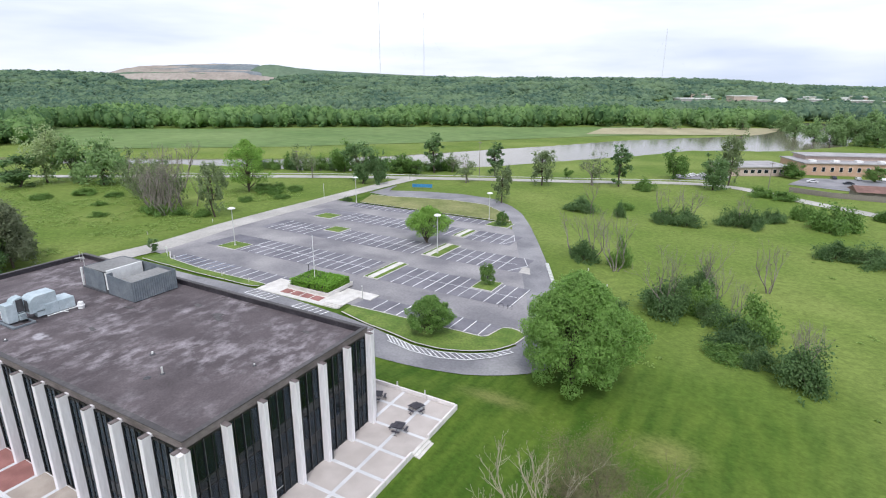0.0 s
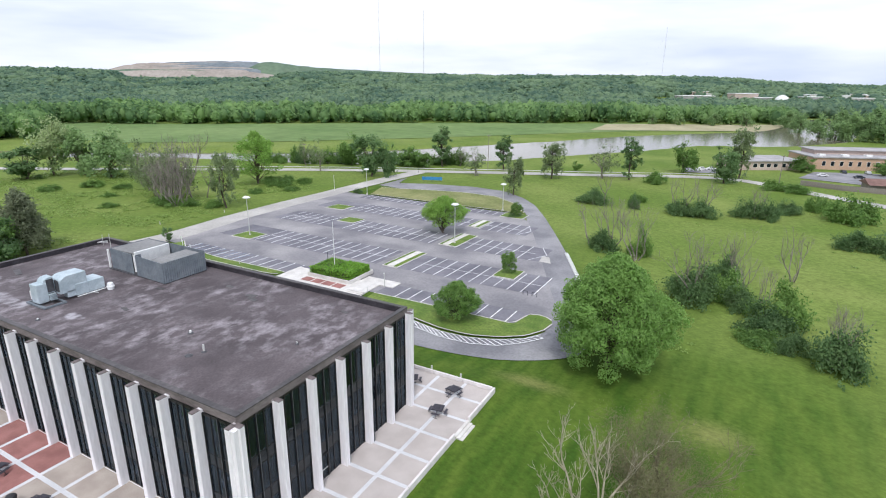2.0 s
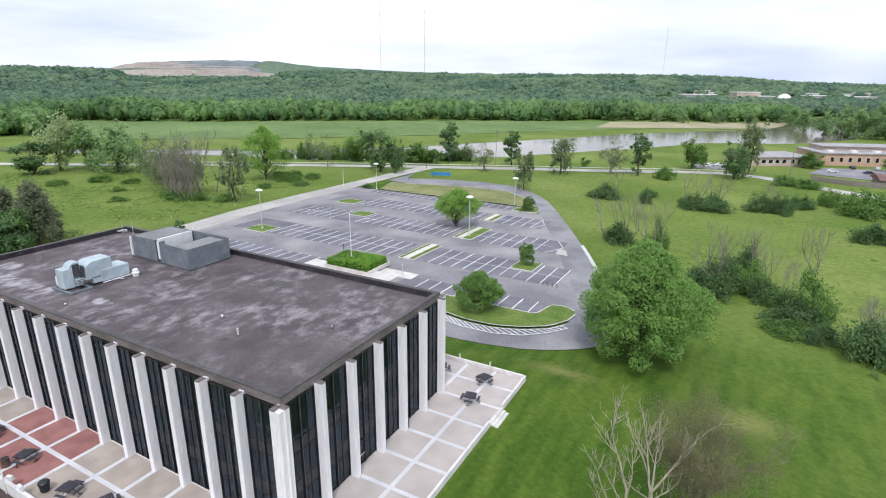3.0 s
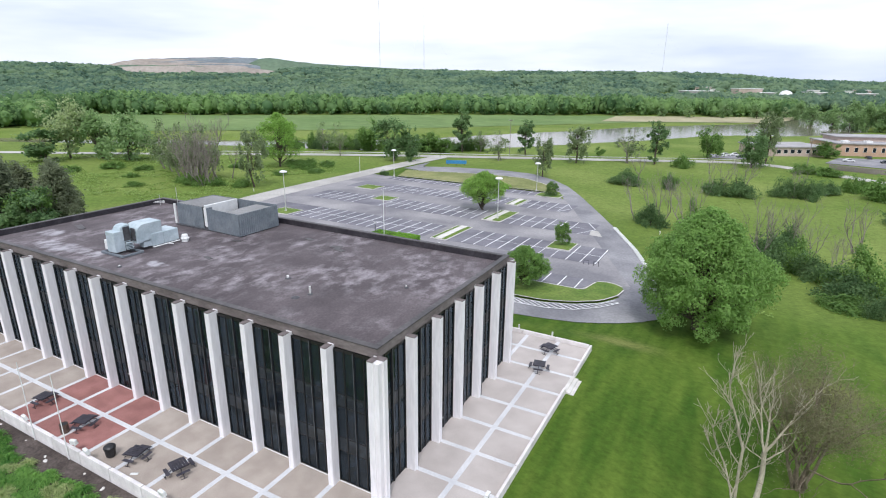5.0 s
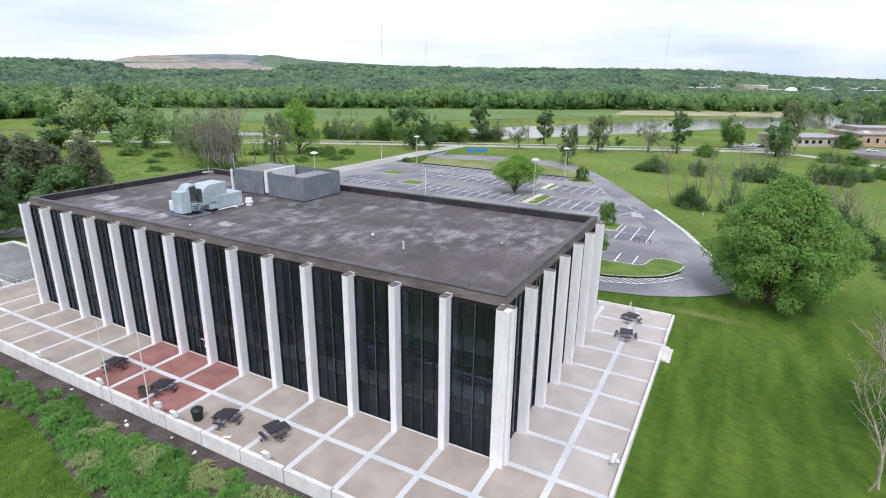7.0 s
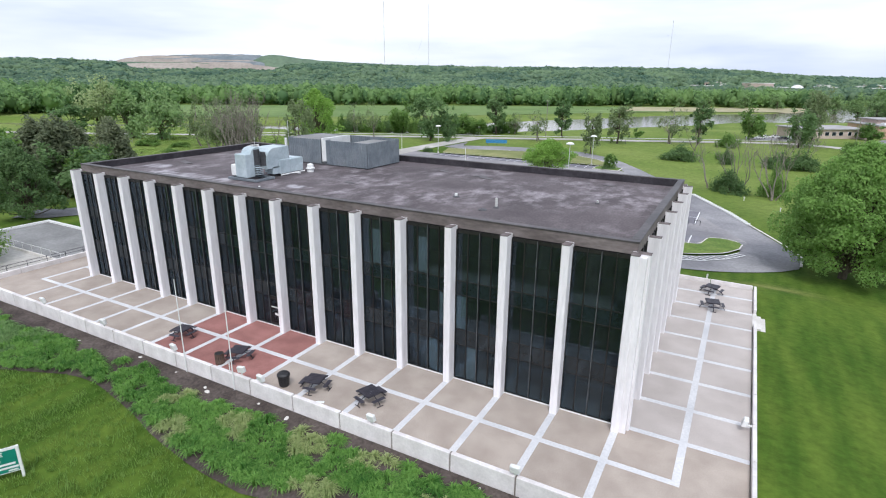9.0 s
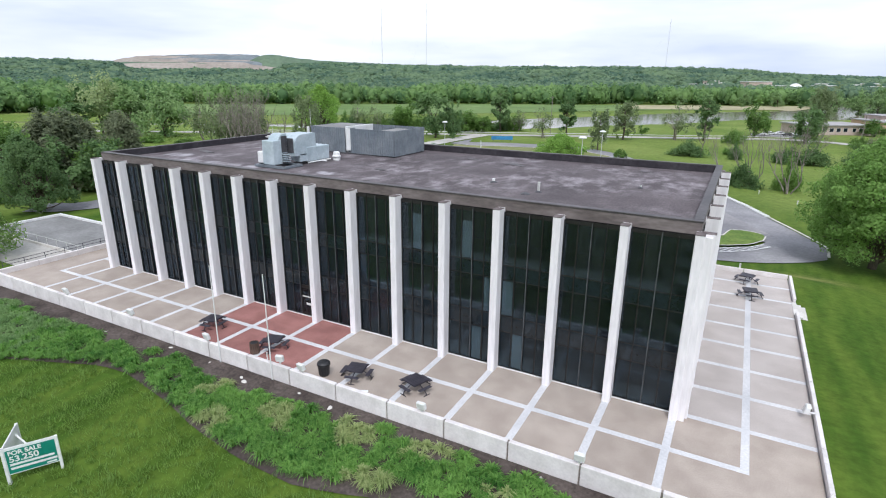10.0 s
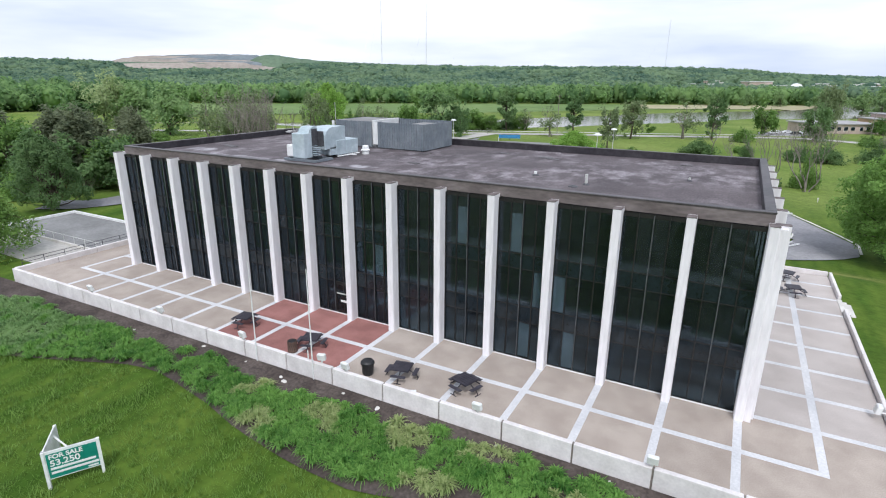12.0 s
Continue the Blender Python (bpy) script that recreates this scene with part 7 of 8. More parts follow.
# bleached dead trees and a brown budding tree near the lawn's edge
def dead_shape(seed, trunk, lean, stem, limbs):
    """A bare dead tree: a trunk, then limbs (start along the trunk, bearing, tilt, length, thickness), each with short broken twigs."""
    g = np.random.default_rng(seed)
    pieces = []

    def limb(p, d, length, r, level):
        path, steps = [np.asarray(p, float)], 6
        for _ in range(steps):
            d = unit(d + g.normal(0, 0.1, 3) + np.array([0, 0, 0.05]))
            path.append(path[-1] + d * length / steps)
        pieces.append(tube(path, r, max(r * 0.32, 0.012), 6 if level < 1 else 4))
        if level < 3 and length > 0.7:
            for _ in range(6 if level == 0 else 4 if level == 1 else 2):
                w = path[int(g.integers(2, steps + 1))]
                limb(w, unit(d + g.normal(0, 0.42, 3) + np.array([0, 0, 0.15])), length * g.uniform(0.3, 0.56), r * g.uniform(0.36, 0.55), level + 1)

    top = np.array([lean[0], lean[1], trunk])
    path = curve_to((0, 0, -0.3), top, 0.0, 8)
    pieces.append(tube(path, stem, stem * 0.72, 8))
    for f, bearing, tilt, length, r in limbs:
        a, t = radians(bearing), radians(tilt)
        limb(path[min(7, int(f * 7))], np.array([math.cos(a) * math.sin(t), math.sin(a) * math.sin(t), math.cos(t)]), length, r, 0)
    return mesh_np("limb_work", *joined(pieces), M["deadwood"], smooth=True)


DEAD = "bleached dead trees by the lawn"
for x, y, label, shape in (
    (23.6, 13.2, "bleached dead tree with a forked bare trunk", dead_shape(21, 3.9 - gz(23.6, 13.2), (0.2, 1.0), 0.22, ((1.0, 171, 18, 5.2, 0.1), (1.0, 90, 12, 4.4, 0.1), (1.0, 22, 52, 5.0, 0.11), (0.86, 10, 64, 2.8, 0.07), (0.86, 225, 40, 3.6, 0.06), (1.0, 130, 22, 4.4, 0.07)))),
    (22.7, 12.1, "thin bleached dead tree with a tall leaning stem", dead_shape(35, 5.0 - gz(22.7, 12.1), (-0.4, 0.1), 0.13, ((1.0, 208, 20, 5.8, 0.1), (0.9, 60, 14, 3.6, 0.07), (0.86, 190, 36, 3.6, 0.06), (0.6, 195, 30, 3.4, 0.05)))),
    (22.0, 11.6, "thin bleached dead tree with several stems", dead_shape(52, 4.0 - gz(22.0, 11.6), (-0.7, -0.2), 0.085, ((1.0, 195, 26, 3.4, 0.06), (0.86, 190, 40, 3.2, 0.05), (0.7, 80, 14, 3.0, 0.05)))),
):
    t = thing("dead_tree", label, "dead tree", x, y, gz(x, y), group=DEAD)
    part("limb_work", shape, None, t)
bud_t, bud_c = tree_shape("budding", 11.4, 5.6, 3.2, 240, 26000, 0.2, "bud", trunk_r=0.16, wood="twig", slim=0.1)
bud = thing("tree", "brownish budding tree with a haze of thin twigs", "tree", 27.0, 18.8, gz(27.0, 18.8))
part("trunk", bud_t, None, bud)
part("crown", bud_c, None, bud)
part("limb_work", bare_shape(11.6, 0.5, 44, 5, 0.13, "twig", stems=6), None, bud)

# clipped hedges in the court's planter
for hx, hy, sx, sy in ((-2.6, -0.2, 2.2, 3.3), (2.4, 1.9, 2.5, 1.5), (2.4, -1.5, 2.4, 1.6)):
    n = 3600
    p = rng.uniform(-1, 1, (n, 3)) * np.array([sx, sy, 0.75])
    face = rng.integers(0, 3, n)
    for ax, lim in ((0, sx), (1, sy)):
        p[face == ax, ax] = np.sign(p[face == ax, ax]) * lim
    p[face == 2, 2] = 0.75
    p += rng.normal(0, 0.07, (n, 3)) + np.array([0, 0, 1.2])
    hd = thing("hedge", "clipped bright green hedge in the planter", "hedge", -39.5 + hx, 60.0 + hy, COURT_Z + 0.2, group="planter hedges")
    part("leaves", mesh_np("leaves", *leaf_quads(p, 0.3, np.tile([0, 0, 0.8], (n, 1))), M["hedge"]), None, hd)
    part("twigs", boxes((-sx * 0.93, sx * 0.93, -sy * 0.93, sy * 0.93, 0.55, 1.85)), M["mulch"], hd)

# planting bed along the front wall
BED_BACK = [(-66, -8.0), (-50, -7.78), (-30, -7.78), (-10, -7.78), (8, -7.78)]
BED_FRONT = [(-66, -18.4), (-56, -17.2), (-48.6, -15.6), (-43.2, -13.7), (-38.5, -11.9), (-35.7, -11.7), (-29.8, -12.7), (-26.3, -13.6), (-21.5, -14.3), (-17.3, -14.4), (-14.8, -13.7), (-11.8, -12.7), (-10, -12.1), (-4, -10.5), (2, -9.3), (8, -8.6)]
solid("planting_bed", drape("planting_bed", BED_BACK, BED_FRONT, M["mulch"], across=10, lift=0.06, step=1.5), None, "dark bare mulch bed along the plaza wall", "planting bed", kind="structure")
bed_mesh = bpy.data.objects["planting_bed"].data
for v in bed_mesh.vertices:
    v.co.z += 0.34 * max(0.0, min(1.0, 1 - (-7.78 - v.co.y) / 2.6))   # banked up against the wall
bed_x = np.array([p[0] for p in BED_FRONT], float)
bed_y = np.array([p[1] for p in BED_FRONT], float)
COVER_X, COVER_Y = [-66, -56, -50.5, -46, -40.9, -38.8, -37.4, -36, -34.6, -33.3, -29.7, -24.8, -20.4, -17.7, -13.7, -8.9, -4, 8], [-11.2, -9.2, -9.8, -9.4, -9.1, -9.4, -10.2, -10.3, -9.2, -9.0, -9.4, -9.2, -9.1, -8.9, -8.6, -8.6, -8.5, -8.2]
# mounds of strap leaves on a jittered grid
gx_, gy_ = np.meshgrid(np.arange(-64, 6, 0.7), np.arange(-18.5, -8, 0.6))
mx0, my0 = (gx_ + rng.uniform(-0.3, 0.3, gx_.shape)).ravel(), (gy_ + rng.uniform(-0.28, 0.28, gy_.shape)).ravel()
edge = np.array([noise.noise(Vector((float(a) * 0.8, 0.0, 1.0))) for a in mx0])
bare_strip = np.interp(mx0, [-46, -36, -12, -2], [-0.2, 0.4, 0.5, 0.2])
keep = (my0 > np.interp(mx0, bed_x, bed_y) + bare_strip + edge * 0.5) & (my0 < np.interp(mx0, COVER_X, COVER_Y) + edge * 0.45)
keep &= np.array([noise.noise(Vector((float(a) * 0.4, float(b) * 0.7, 3.0))) > -0.5 for a, b in zip(mx0, my0)])
mound_x, mound_y = np.r_[mx0[keep], -36.3, -36.7], np.r_[my0[keep], -9.1, -9.25]
mound_h = 0.62 * rng.uniform(0.75, 1.25, len(mound_x))


def mound_blades(px, py, size, per, width):
    """Mounds of strap leaves that rise from a crown, arch over and hang to the ground on all sides."""
    n = len(px) * per
    big = np.repeat(size, per)
    a, far = rng.uniform(0, math.tau, n), np.sqrt(rng.uniform(0.02, 1, n))
    d = np.c_[np.cos(a), np.sin(a), np.zeros(n)]
    s = np.c_[-np.sin(a), np.cos(a), np.zeros(n)] * width * 0.5
    bx, by = np.repeat(px, per) + rng.normal(0, 0.07, n), np.repeat(py, per) + rng.normal(0, 0.07, n)
    base = np.c_[bx, by, ground_z(bx, by) + 0.05]
    reach, up = (big * far * rng.uniform(0.8, 1.15, n))[:, None], (big * (1.05 - 0.45 * far) * rng.uniform(0.8, 1.15, n))[:, None] * np.array([0, 0, 1.0])
    m1 = base + d * reach * 0.35 + up * 0.85
    m2 = base + d * reach * 0.8 + up
    tip = base + d * reach * 1.2 + up * 0.62
    v = np.stack([base - s, base + s, m1 + s, m1 - s, m2 + s * 0.8, m2 - s * 0.8, tip + s * 0.2, tip - s * 0.2], 1).reshape(-1, 3)
    o = (np.arange(n) * 8)[:, None]
    return v, np.concatenate([o + [0, 1, 2, 3], o + [3, 2, 4, 5], o + [5, 4, 6, 7]])


def short_blades(px, py, per, length, width):
    """Leaning single-piece grass blades."""
    n = len(px) * per
    bx, by = np.repeat(px, per) + rng.normal(0, 0.16, n), np.repeat(py, per) + rng.normal(0, 0.16, n)
    a = rng.uniform(0, math.tau, n)
    tall = np.array([noise.noise(Vector((float(a) * 0.45, float(b) * 0.45, 7.0))) for a, b in zip(px, py)])
    L = (length * rng.uniform(0.6, 1.25, n) * np.repeat(0.85 + 1.1 * tall, per))[:, None]
    d = np.c_[np.cos(a), np.sin(a), np.zeros(n)]
    s = np.c_[-np.sin(a), np.cos(a), np.zeros(n)] * width * 0.5
    base = np.c_[bx, by, ground_z(bx, by) + 0.01]
    tip = base + d * L * 0.7 + np.array([0, 0, 0.75]) * L
    return np.stack([base - s, base + s, tip + s * 0.3, tip - s * 0.3], 1).reshape(-1, 3), np.arange(4 * n).reshape(-1, 4)


dry_spot = np.array([noise.noise(Vector((float(a) * 0.33, float(b) * 0.5, 21.0))) for a, b in zip(mound_x, mound_y)])
is_dry = (dry_spot > 0.2) & (mound_x > -29)
is_pale = (mound_x < -45) & (rng.uniform(0, 1, len(mound_x)) < np.clip((-45 - mound_x) / 6, 0, 0.85))
for name, pick, m, label in (("ground_cover", ~is_dry & ~is_pale, "cover", "dense green strap-leaved perennials in the bed"), ("ground_cover", is_pale & ~is_dry, "coverpale", "paler feathery perennials in the bed"),
                             ("dry_grass", is_dry, "straw", "straw-coloured grass tufts among the perennials")):
    tagged(solid(name, mesh_np(name, *mound_blades(mound_x[pick], mound_y[pick], mound_h[pick], 100 if m != "straw" else 80, 0.05), M[m]), None, label, "ground cover"), kind="stuff")
for x, y, r in ((-15.9, -8.25, 0.17), (-12.0, -8.2, 0.15), (-5.9, -8.1, 0.13), (-19.8, -8.4, 0.22), (-35.7, -8.1, 0.16), (-27.6, -8.5, 0.2), (-27.1, -8.75, 0.26), (-43.1, -8.7, 0.2), (-42.6, -8.9, 0.16), (-31.2, -8.2, 0.14), (-22.6, -8.15, 0.15)):
    b = bmesh.new()
    bmesh.ops.create_icosphere(b, subdivisions=2, radius=1.0)
    for v in b.verts:
        v.co *= 1 + 0.35 * noise.noise(v.co * 1.4 + Vector((x, y, 0)))
        v.co = Vector((v.co.x * r * 1.3, v.co.y * r * 0.9, v.co.z * r * 0.6))
    solid("stone", b, M["concrete"], "pale loose stone on the mulch by the wall", "stone", "stones on the mulch", at=pose(x, y, gz(x, y) + 0.36 + 0.2 * (y + 7.78), 0, 0, 40 * x))

# grass tufts on the front lawn
tx, ty = rng.uniform(-66, 10, 15500), rng.uniform(-36, -8.4, 15500)
ok = ty < np.interp(tx, bed_x, bed_y) - 0.15
ok &= rng.uniform(0, 1, len(tx)) < np.clip((10 - tx) / 14, 0, 1) * np.clip((ty + 36) / 5, 0, 1)
tx, ty = tx[ok], ty[ok]
tagged(solid("grass", mesh_np("grass", *short_blades(tx, ty, 9, 0.27, 0.04), M["blade"]), None, "uneven unmown grass tufts on the lawn", "grass"), kind="stuff")
# coarse tufts and weeds over the meadows
mx_, my_ = rng.uniform(-230, -108, 5200), rng.uniform(35, 150, 5200)
keep = np.array([noise.noise(Vector((float(a) * 0.05, float(b) * 0.05, 9.0))) > -0.05 for a, b in zip(mx_, my_)])
fx_, fy_ = rng.uniform(8, 110, 5000), rng.uniform(40, 230, 5000)
keep2 = np.array([noise.noise(Vector((float(a) * 0.04, float(b) * 0.04, 5.0))) > 0.12 for a, b in zip(fx_, fy_)]) & (fx_ > 16)
wx_, wy_ = np.r_[mx_[keep], fx_[keep2][:150]], np.r_[my_[keep], fy_[keep2][:150]]
wr = rng.uniform(0.25, 1.1, len(wx_)) * np.where(wx_ < 0, 1.0, 0.55)
per = 18
wp = np.stack([np.repeat(wx_, per) + rng.normal(0, 1, len(wx_) * per) * np.repeat(wr, per), np.repeat(wy_, per) + rng.normal(0, 1, len(wx_) * per) * np.repeat(wr, per)], -1)
wp = np.c_[wp, ground_z(wp[:, 0], wp[:, 1]) + rng.uniform(0.05, 0.45, len(wp)) * np.repeat(wr, per)]
tagged(solid("meadow_weeds", mesh_np("meadow_weeds", *leaf_quads(wp, 0.36, np.tile([0, 0, 2.2], (len(wp), 1)), slim=0.4), M["weed"]), None, "coarse green weeds scattered over the meadow", "weeds"), kind="stuff")

# ---------------------------------------------------------------- far side: woods, buildings, masts
EDGE_U = [-1.3, -0.9, -0.81, -0.75, -0.705, -0.6, -0.297, 0.007, 0.21, 0.31, 0.46, 0.55, 0.6, 0.64, 0.7, 0.8, 1.3]
EDGE_D = [300, 330, 345, 385, 505, 508, 545, 572, 580, 588, 575, 600, 560, 480, 445, 425, 400]


def canopy(n, d0, d1, size, seed, sprays, rim=(-1, 9999)):
    g = np.random.default_rng(seed)
    u = g.uniform(-1.12, 1.0, n)
    d = np.sqrt(g.uniform(d0 * d0, d1 * d1, n))
    x = ORIGIN[0] + d * (EYE_V[0] + u * EYE_R[0])
    y = ORIGIN[1] + d * (EYE_V[1] + u * EYE_R[1])
    fine = (d > np.interp(u, EDGE_U, EDGE_D) + g.uniform(0, 14, n)) & (river_gap(x, y) > 5)
    site = (u > 0.36) & (u < 0.95) & (d > 1010) & (d < 1240) & ~((d > 1110) & (g.uniform(0, 1, n) < 0.16))
    fine &= ~site
    inset = d - np.interp(u, EDGE_U, EDGE_D)
    fine &= (inset >= rim[0]) & (inset < rim[1])
    x, y = x[fine], y[fine]
    k = len(x)
    b = bmesh.new()
    bmesh.ops.create_icosphere(b, subdivisions=1, radius=1.0)
    tv = np.array([v.co[:] for v in b.verts])
    tf = np.array([[v.index for v in f.verts] for f in b.faces])
    b.free()
    hgt = g.uniform(0.7, 1.3, k) * 13 + 3
    wide = size * g.uniform(0.65, 1.25, k)
    foot = np.stack([x, y, ground_z(x, y)], -1)
    far = np.clip((d[fine] - 650) / 500, 0, 1)
    hgt = hgt * (1 - far) + (15 + 0.35 * (hgt - 16)) * far
    wide = wide * (1 + 0.3 * far)
    hgt = hgt * np.array([1 + 0.45 * noise.noise(Vector((float(a) * 0.011, float(b) * 0.011, 2.0))) for a, b in zip(x, y)])
    egg = np.stack([wide, wide, hgt * 0.46], -1)[:, None]
    mid = foot[:, None] + np.stack([0 * x, 0 * x, hgt * 0.5], -1)[:, None]
    core = tv[None] * ((0.8 if sprays > 40 else 0.9) + g.normal(0, 0.1, (k, len(tv), 1))) * egg + mid
    f = (tf[None] + (np.arange(k) * len(tv))[:, None, None]).reshape(-1, 3)
    # leafy sprays over the core, in a few lobes
    lobe = unit(g.normal(0, 1, (k, 7, 3)))
    way = unit(np.take_along_axis(lobe, g.integers(0, 7, (k, sprays, 1)), 1) + g.normal(0, 0.33, (k, sprays, 3)))
    spot = (way * g.uniform(0.82, 1.08, (k, sprays, 1)) * egg + mid).reshape(-1, 3)
    nrm = unit((way * 0.9 + np.array([0, 0, 0.5])).reshape(-1, 3) + g.normal(0, 0.5, (k * sprays, 3)))
    a = unit(np.cross(nrm, g.normal(0, 1, (k * sprays, 3))))
    b2 = np.cross(nrm, a)
    s = (np.repeat(wide, sprays) * g.uniform(*((0.13, 0.28) if sprays > 40 else (0.2, 0.42)), k * sprays))[:, None]
    quad = np.stack([spot - a * s, spot - b2 * s * 0.75, spot + a * s, spot + b2 * s * 0.75], 1).reshape(-1, 3)
    o = (np.arange(k * sprays) * 4)[:, None]
    tri = np.concatenate([o + [0, 1, 2], o + [0, 2, 3]])
    return joined([(core.reshape(-1, 3), f), (quad, tri)])


edge_wood = joined([canopy(8600, 300, 800, 6.2, 11, 84, (-1, 50)), canopy(8600, 300, 800, 6.2, 14, 16, (50, 140))])
tagged(solid("woodland", mesh_np("woodland", *edge_wood, M["forest_edge"], smooth=True), None, "fresh green broadleaf trees along the woodland edge", "woodland"), kind="stuff")
# the woods farther back take the colour with haze mixed in
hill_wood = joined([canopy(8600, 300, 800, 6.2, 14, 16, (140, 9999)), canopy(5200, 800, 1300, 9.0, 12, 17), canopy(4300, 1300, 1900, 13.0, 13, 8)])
tagged(solid("woodland", mesh_np("woodland", *hill_wood, M["hazed_forest"], smooth=True), None, "unbroken woodland over the hills, distance haze put into its blue-green colour", "woodland"), kind="stuff")


def far_place(u, d):
    return ORIGIN[0] + d * (EYE_V[0] + u * EYE_R[0]), ORIGIN[1] + d * (EYE_V[1] + u * EYE_R[1])


# a terraced landfill hill behind the first ridge, its flank grassed over
hill = thing("landfill_hill", "bare terraced landfill hill with tan slopes and a grassed flank", "hill", kind="structure")
BENCHES = [("sand", 2230, ((-0.625, 30), (-0.6, 38), (-0.575, 44), (-0.53, 49), (-0.46, 50), (-0.4, 48), (-0.34, 46), (-0.3, 36)))]
for k, (m, u0, u1, z) in enumerate((("grassslope", -0.62, -0.4, 53), ("sand", -0.61, -0.33, 57), ("slate", -0.5, -0.31, 61), ("sand", -0.6, -0.32, 66), ("slate", -0.56, -0.34, 69), ("sand", -0.59, -0.4, 74), ("slate", -0.51, -0.31, 78), ("sand", -0.57, -0.42, 82), ("slate", -0.53, -0.32, 86), ("sand", -0.5, -0.34, 89), ("slate", -0.47, -0.31, 92))):
    BENCHES.append((m, 2260 + 20 * k, ((u0, z - 22), (u0 + 0.03, z - 4), (u0 + 0.07, z), (u1 - 0.05, z - 1), (u1 - 0.02, z - 3), (u1, z - 20))))
BENCHES.append(("grassslope", 2350, ((-0.35, 56), (-0.325, 84), (-0.305, 87), (-0.27, 77), (-0.23, 67), (-0.17, 60), (-0.1, 53), (0.0, 43))))
for m, dd, prof in BENCHES:
    us = np.linspace(prof[0][0], prof[-1][0], 49)
    zt = 14 + np.interp(us, [q[0] for q in prof], [q[1] for q in prof]) + np.array([noise.noise(Vector((float(u) * 60, dd * 0.1, 0.0))) for u in us]) * 2.2
    verts, fc = [], []
    for u, z in zip(us, zt):
        verts += [(*far_place(u, dd - 110), z - 66), (*far_place(u, dd), z), (*far_place(u, dd + 120), z - 1), (*far_place(u, dd + 260), z - 60)]
    for k in range(48):
        for j in range(3):
            fc.append((4 * k + j, 4 * k + 4 + j, 4 * k + 5 + j, 4 * k + 1 + j))
    part("terrace", mesh_np("terrace", verts, fc, M[m]), None, hill)


def mast(px_u, top, label, thick=0.3):
    x, y = far_place(px_u, 2300)
    z = 20.0
    t = thing("radio_mast", label, "radio mast", x, y, z, group="radio masts")
    h = top - z
    b = bmesh.new()
    legs = [(1.3 * math.cos(a), 1.3 * math.sin(a)) for a in (0.3, 2.4, 4.5)]
    for lx, ly in legs:
        rod(b, (lx, ly, -30), (lx, ly, h), thick, 4)
    n = int(h / 9)
    for k in range(n):
        for i in range(3):
            a, c = legs[i], legs[(i + 1) % 3]
            rod(b, (*a, h * k / n), (*c, h * (k + 1) / n), thick * 0.5, 3)
    part("lattice", b, M["polemetal"], t, "grey steel lattice")
    for k in range(3):
        a = k * math.tau / 3 + 0.5
        part("guy_wire", rod(bmesh.new(), (0, 0, h * 0.85), (170 * math.cos(a), 170 * math.sin(a), -20), 0.07, 3), M["polemetal"], t)
    part("beacon", lathe(bmesh.new(), [(0.5, h), (0.5, h + 1.5), (0.1, h + 2)], seg=6), M["redroof"], t)


mast(-0.116, 380, "very tall thin guyed radio mast on the ridge")
mast(-0.04, 292, "tall thin guyed radio mast on the ridge")
mast(0.374, 240, "faint thin radio mast on the ridge", 0.17)


def block(parent, name, x0, x1, y0, y1, z0, z1, m, label=""):
    return part(name, boxes((x0, x1, y0, y1, z0, z1)), M[m], parent, label)


def window_row(parent, x0, x1, n, y, z0, z1, w):
    for k in range(n):
        x = x0 + (x1 - x0) * (k + 0.5) / n
        fr = part("window", boxes((x - w / 2 - 0.1, x + w / 2 + 0.1, y - 0.06, y, z0 - 0.1, z1 + 0.1)), M["whitemetal"], parent)
        part("pane", boxes((x - w / 2, x + w / 2, y - 0.08, y - 0.06, z0, z1)), M["spandrel"], fr)


school = thing("brick_building", "long low orange-brick building with flat pale roofs", "building", 60, 310, gz(60, 310), 22)
block(school, "wall", 0, 95, 0, 26, -1, 5.8, "brick")
block(school, "roof", -0.6, 95.6, -0.6, 26.6, 5.8, 6.3, "flatroof", "pale flat roof edge")
block(school, "upper_storey", 6, 95, 12, 26, 6.3, 8.2, "pinkwall", "set-back pinkish upper storey")
block(school, "roof", 5, 96, 11, 27, 8.2, 8.6, "flatroof", "pale flat roof")
window_row(school, 3, 95, 22, 0.0, 1.9, 4.1, 1.5)
for k in range(8):
    block(school, "roof_unit", 4 + 11 * k, 7 + 11 * k, 3, 6, 6.3, 7.2, "whitemetal")
wing = thing("brick_building", "lower pale pink wing with a row of dark windows", "building", 28, 283, gz(28, 283), 33)
block(wing, "wall", 0, 32, 0, 20, -1, 4.2, "pinkwall")
block(wing, "roof", -0.8, 32.8, -0.8, 20.8, 4.2, 4.7, "flatroof", "pale flat roof")
window_row(wing, 6, 20, 4, 0.0, 1.4, 3.1, 2.0)
window_row(wing, 21, 31, 3, 0.0, 1.4, 3.1, 1.6)
solid("road_yard", drape("road_yard", [(52, 270), (80, 262), (120, 268), (160, 280)], [(60, 296), (90, 308), (120, 320), (160, 336)], M["drive"], across=6, lift=0.2, step=6), None, "grey parking yard before the brick building", "car park", kind="structure")
shed = thing("shed", "brown-red roofed low shed behind a fence", "shed", 84, 254, gz(84, 254), 10)
block(shed, "wall", -10, 10, -5, 5, -0.5, 2.8, "fence")
b = bmesh.new()
v = [b.verts.new(p) for p in ((-11, -6, 2.7), (11, -6, 2.7), (11, 6, 2.7), (-11, 6, 2.7), (-11, 0, 4.6), (11, 0, 4.6))]
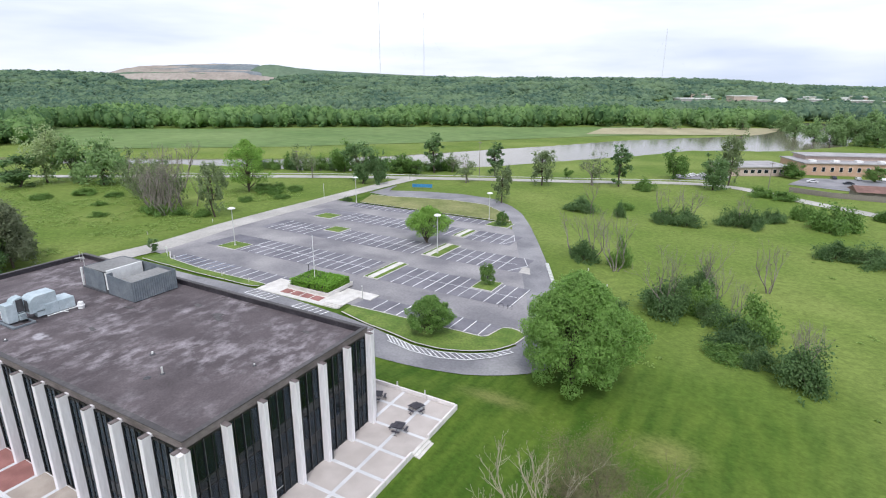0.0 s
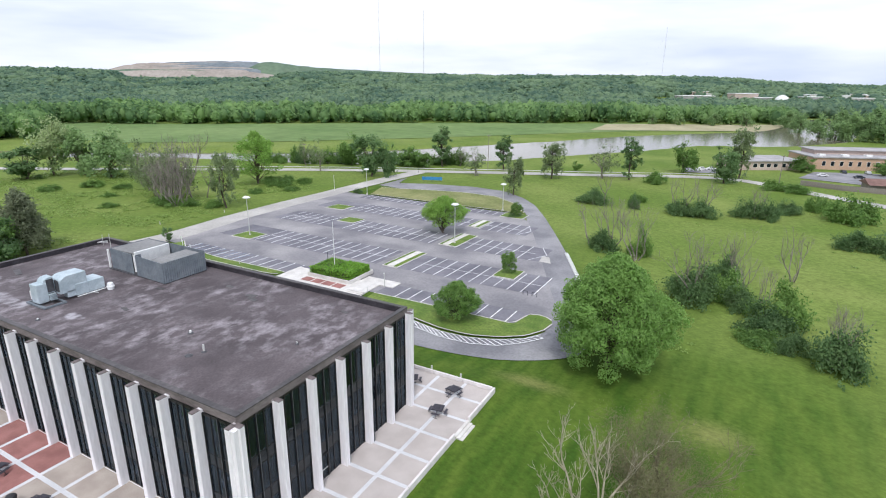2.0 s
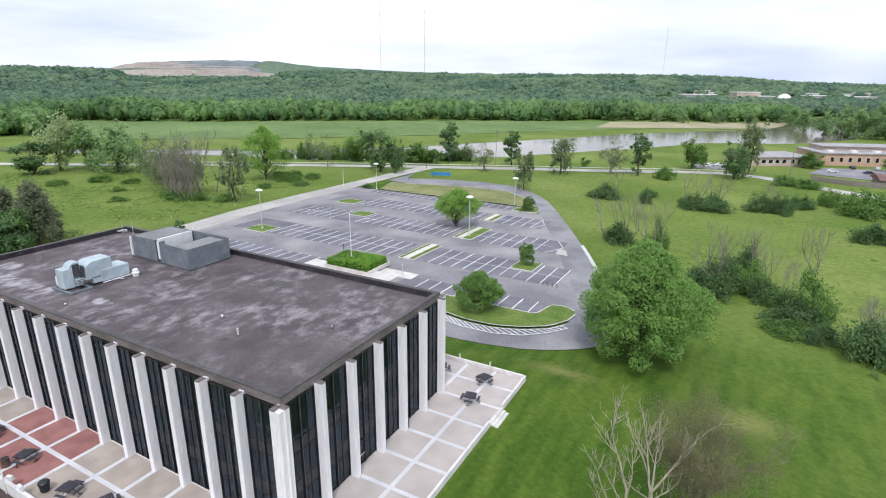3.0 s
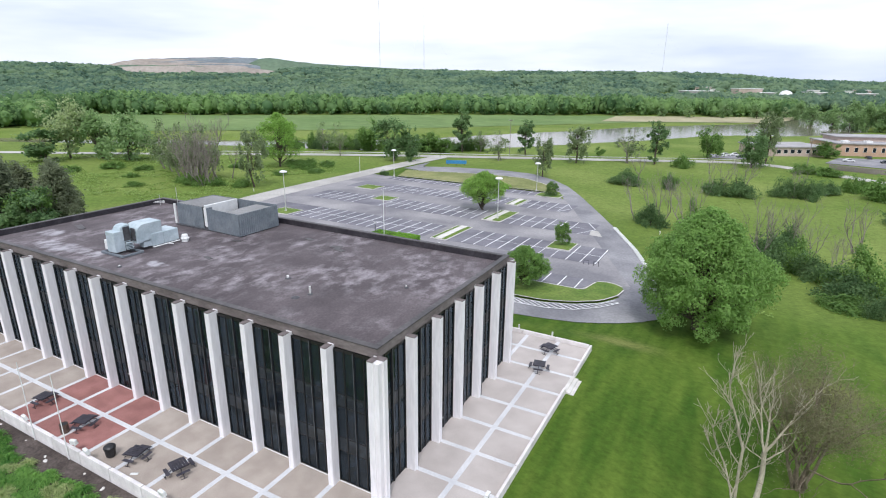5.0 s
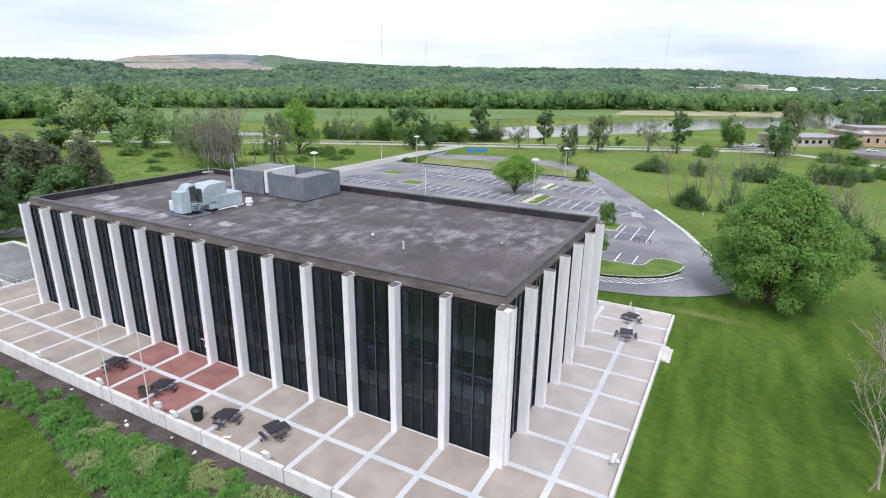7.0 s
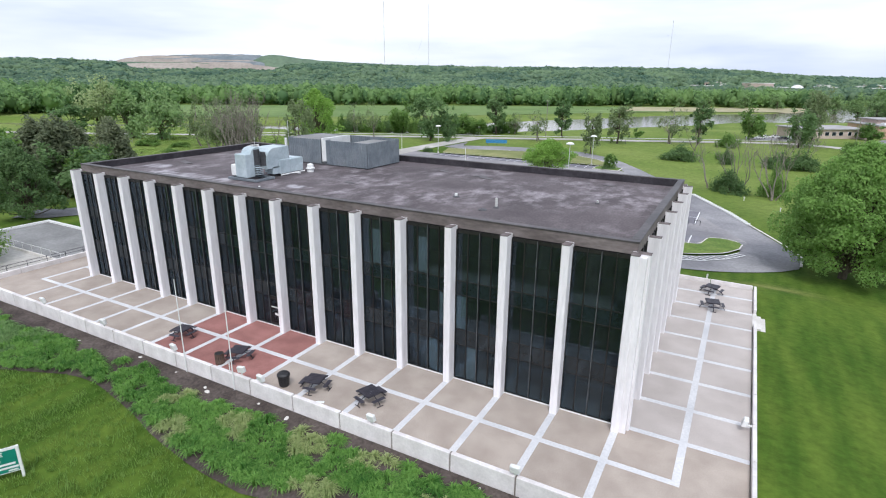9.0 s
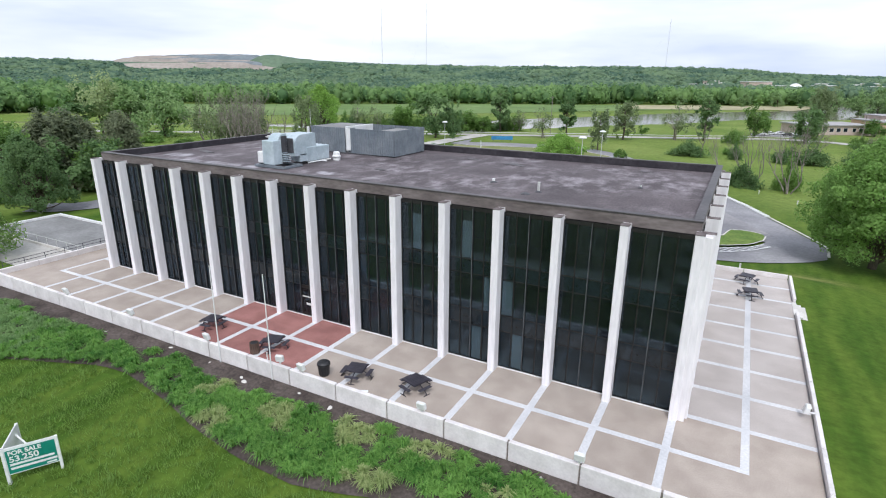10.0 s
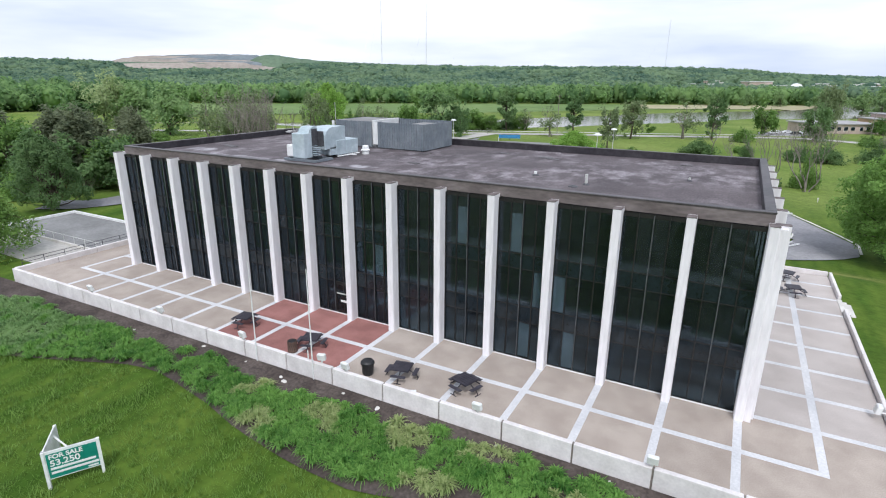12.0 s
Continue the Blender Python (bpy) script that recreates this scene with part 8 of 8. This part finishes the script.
for f in ((0, 1, 5, 4), (2, 3, 4, 5), (0, 4, 3), (1, 2, 5), (3, 2, 1, 0)):
    b.faces.new([v[i] for i in f])
part("roof", b, M["redroof"], shed)
shed2 = thing("shed", "grey roofed low shed behind a fence", "shed", 108, 262, gz(108, 262), 12)
block(shed2, "wall", -9, 9, -5, 5, -0.5, 3.0, "fence")
block(shed2, "roof", -9.6, 9.6, -5.6, 5.6, 3.0, 3.3, "flatroof")
fence_run = along([(52, 250), (66, 244), (84, 243), (120, 246)], 70)
fn = thing("board_fence", "weathered grey board fence round the sheds", "fence")
fence_board = mesh_bm("board", boxes((-0.5, 0.5, -0.05, 0.05, 0, 2.1)), M["fence"])
for x, y in fence_run:
    part("board", fence_board, None, fn, at=pose(x, y, gz(x, y), 0, 0, random.uniform(-6, 6)))


def car(x, y, rz, paint, label):
    t = thing("car", label, "car", x, y, gz(x, y) + 0.2, rz, group="parked cars")
    prof = [(-2.2, 0.35), (-2.2, 0.85), (-1.5, 0.95), (-0.9, 1.45), (0.7, 1.45), (1.4, 0.95), (2.15, 0.8), (2.2, 0.35)]
    b = bmesh.new()
    a, c = [b.verts.new((p, -0.85, q)) for p, q in prof], [b.verts.new((p, 0.85, q)) for p, q in prof]
    n = len(prof)
    for i in range(n):
        b.faces.new((a[i], a[(i + 1) % n], c[(i + 1) % n], c[i]))
    b.faces.new(a[::-1])
    b.faces.new(c)
    bmesh.ops.recalc_face_normals(b, faces=b.faces)
    part("body", b, M[paint], t)
    part("glasshouse", boxes((-0.95, 0.85, -0.87, 0.87, 1.0, 1.36)), M["spandrel"], t)
    for wx in (-1.4, 1.35):
        for wy in (-0.85, 0.85):
            w = part("wheel", cyl(bmesh.new(), 0, 0, -0.1, 0.1, 0.34, 0.34, 12), M["tyre"], t, at=pose(wx, wy, 0.34, 90))
            part("rim", cyl(bmesh.new(), 0, 0, -0.11, 0.11, 0.18, 0.18, 8), M["polemetal"], w)


for x, y, rz, paint in ((12, 272, 20, "carwhite"), (16, 275, 20, "carwhite"), (19, 269, 25, "cardark"), (22, 274, 20, "carwhite"), (10, 267, 40, "carwhite"), (72, 300, 100, "cardark"), (82, 303, 100, "carwhite"), (92, 307, 100, "carwhite"), (98, 311, 100, "carred"), (106, 314, 100, "carwhite"), (76, 283, 5, "cardark"), (62, 281, 10, "carwhite")):
    car(x, y, rz, paint, {"carwhite": "white parked car", "cardark": "dark parked car", "carred": "red parked car"}[paint] + " near the brick building")
solid("road_lot", drape("road_lot", [(4, 262), (14, 262), (28, 268)], [(4, 276), (16, 279), (28, 281)], M["drive"], across=3, lift=0.2, step=4), None, "grey parking apron by the riverside", "car park", kind="structure")


def far_shed(u, d, w, dep, h, m, label, name="warehouse"):
    x, y = far_place(u, d)
    t = thing(name, label, "building", x, y, gz(x, y), math.degrees(math.atan2(EYE_R[1], EYE_R[0])))
    block(t, "wall", -w / 2, w / 2, 0, dep, -2, h, m)
    block(t, "roof", -w / 2 - 1, w / 2 + 1, -1, dep + 1, h, h + 1, "whitemetal", "pale roof edge")
    window_row(t, -w / 2, w / 2, max(4, int(w / 14)), 0.0, h * 0.35, h * 0.65, 4.0)


far_shed(0.44, 1080, 64, 30, 13, "flatroof", "long pale grey warehouse beyond the trees")
far_shed(0.525, 1070, 44, 30, 19, "pinkwall", "pinkish block among the far sheds")
far_shed(0.556, 1060, 30, 20, 13, "flatroof", "low pale shed among the trees")
far_shed(0.65, 1120, 46, 24, 12, "flatroof", "low pale shed among the trees")
far_shed(0.73, 1100, 44, 24, 12, "flatroof", "low pale shed among the trees")
dx_, dy_ = far_place(0.588, 1090)
dome = thing("dome", "white storage dome beyond the trees", "dome", dx_, dy_, gz(dx_, dy_))
part("ring_wall", cyl(bmesh.new(), 0, 0, -2, 6, 12.5, 12.5, 28), M["whitemetal"], dome)
part("shell", lathe(bmesh.new(), [(12.5 * math.cos(a), 6 + 11 * math.sin(a)) for a in (0.02, 0.3, 0.6, 0.9, 1.2, 1.45)], seg=28), M["whitemetal"], dome, smooth=True)

# a scatter of small pale houses and sheds in the far clearing
town = np.random.default_rng(31)
for k in range(26):
    u_, d_ = float(town.uniform(0.4, 0.92)), float(town.uniform(1110, 1235))
    far_shed(u_, d_, float(town.uniform(14, 40)), float(town.uniform(10, 18)), float(town.uniform(7, 13)), ("flatroof", "pinkwall", "whitemetal", "concrete")[k % 4], "small pale building in the distant clearing", "house")
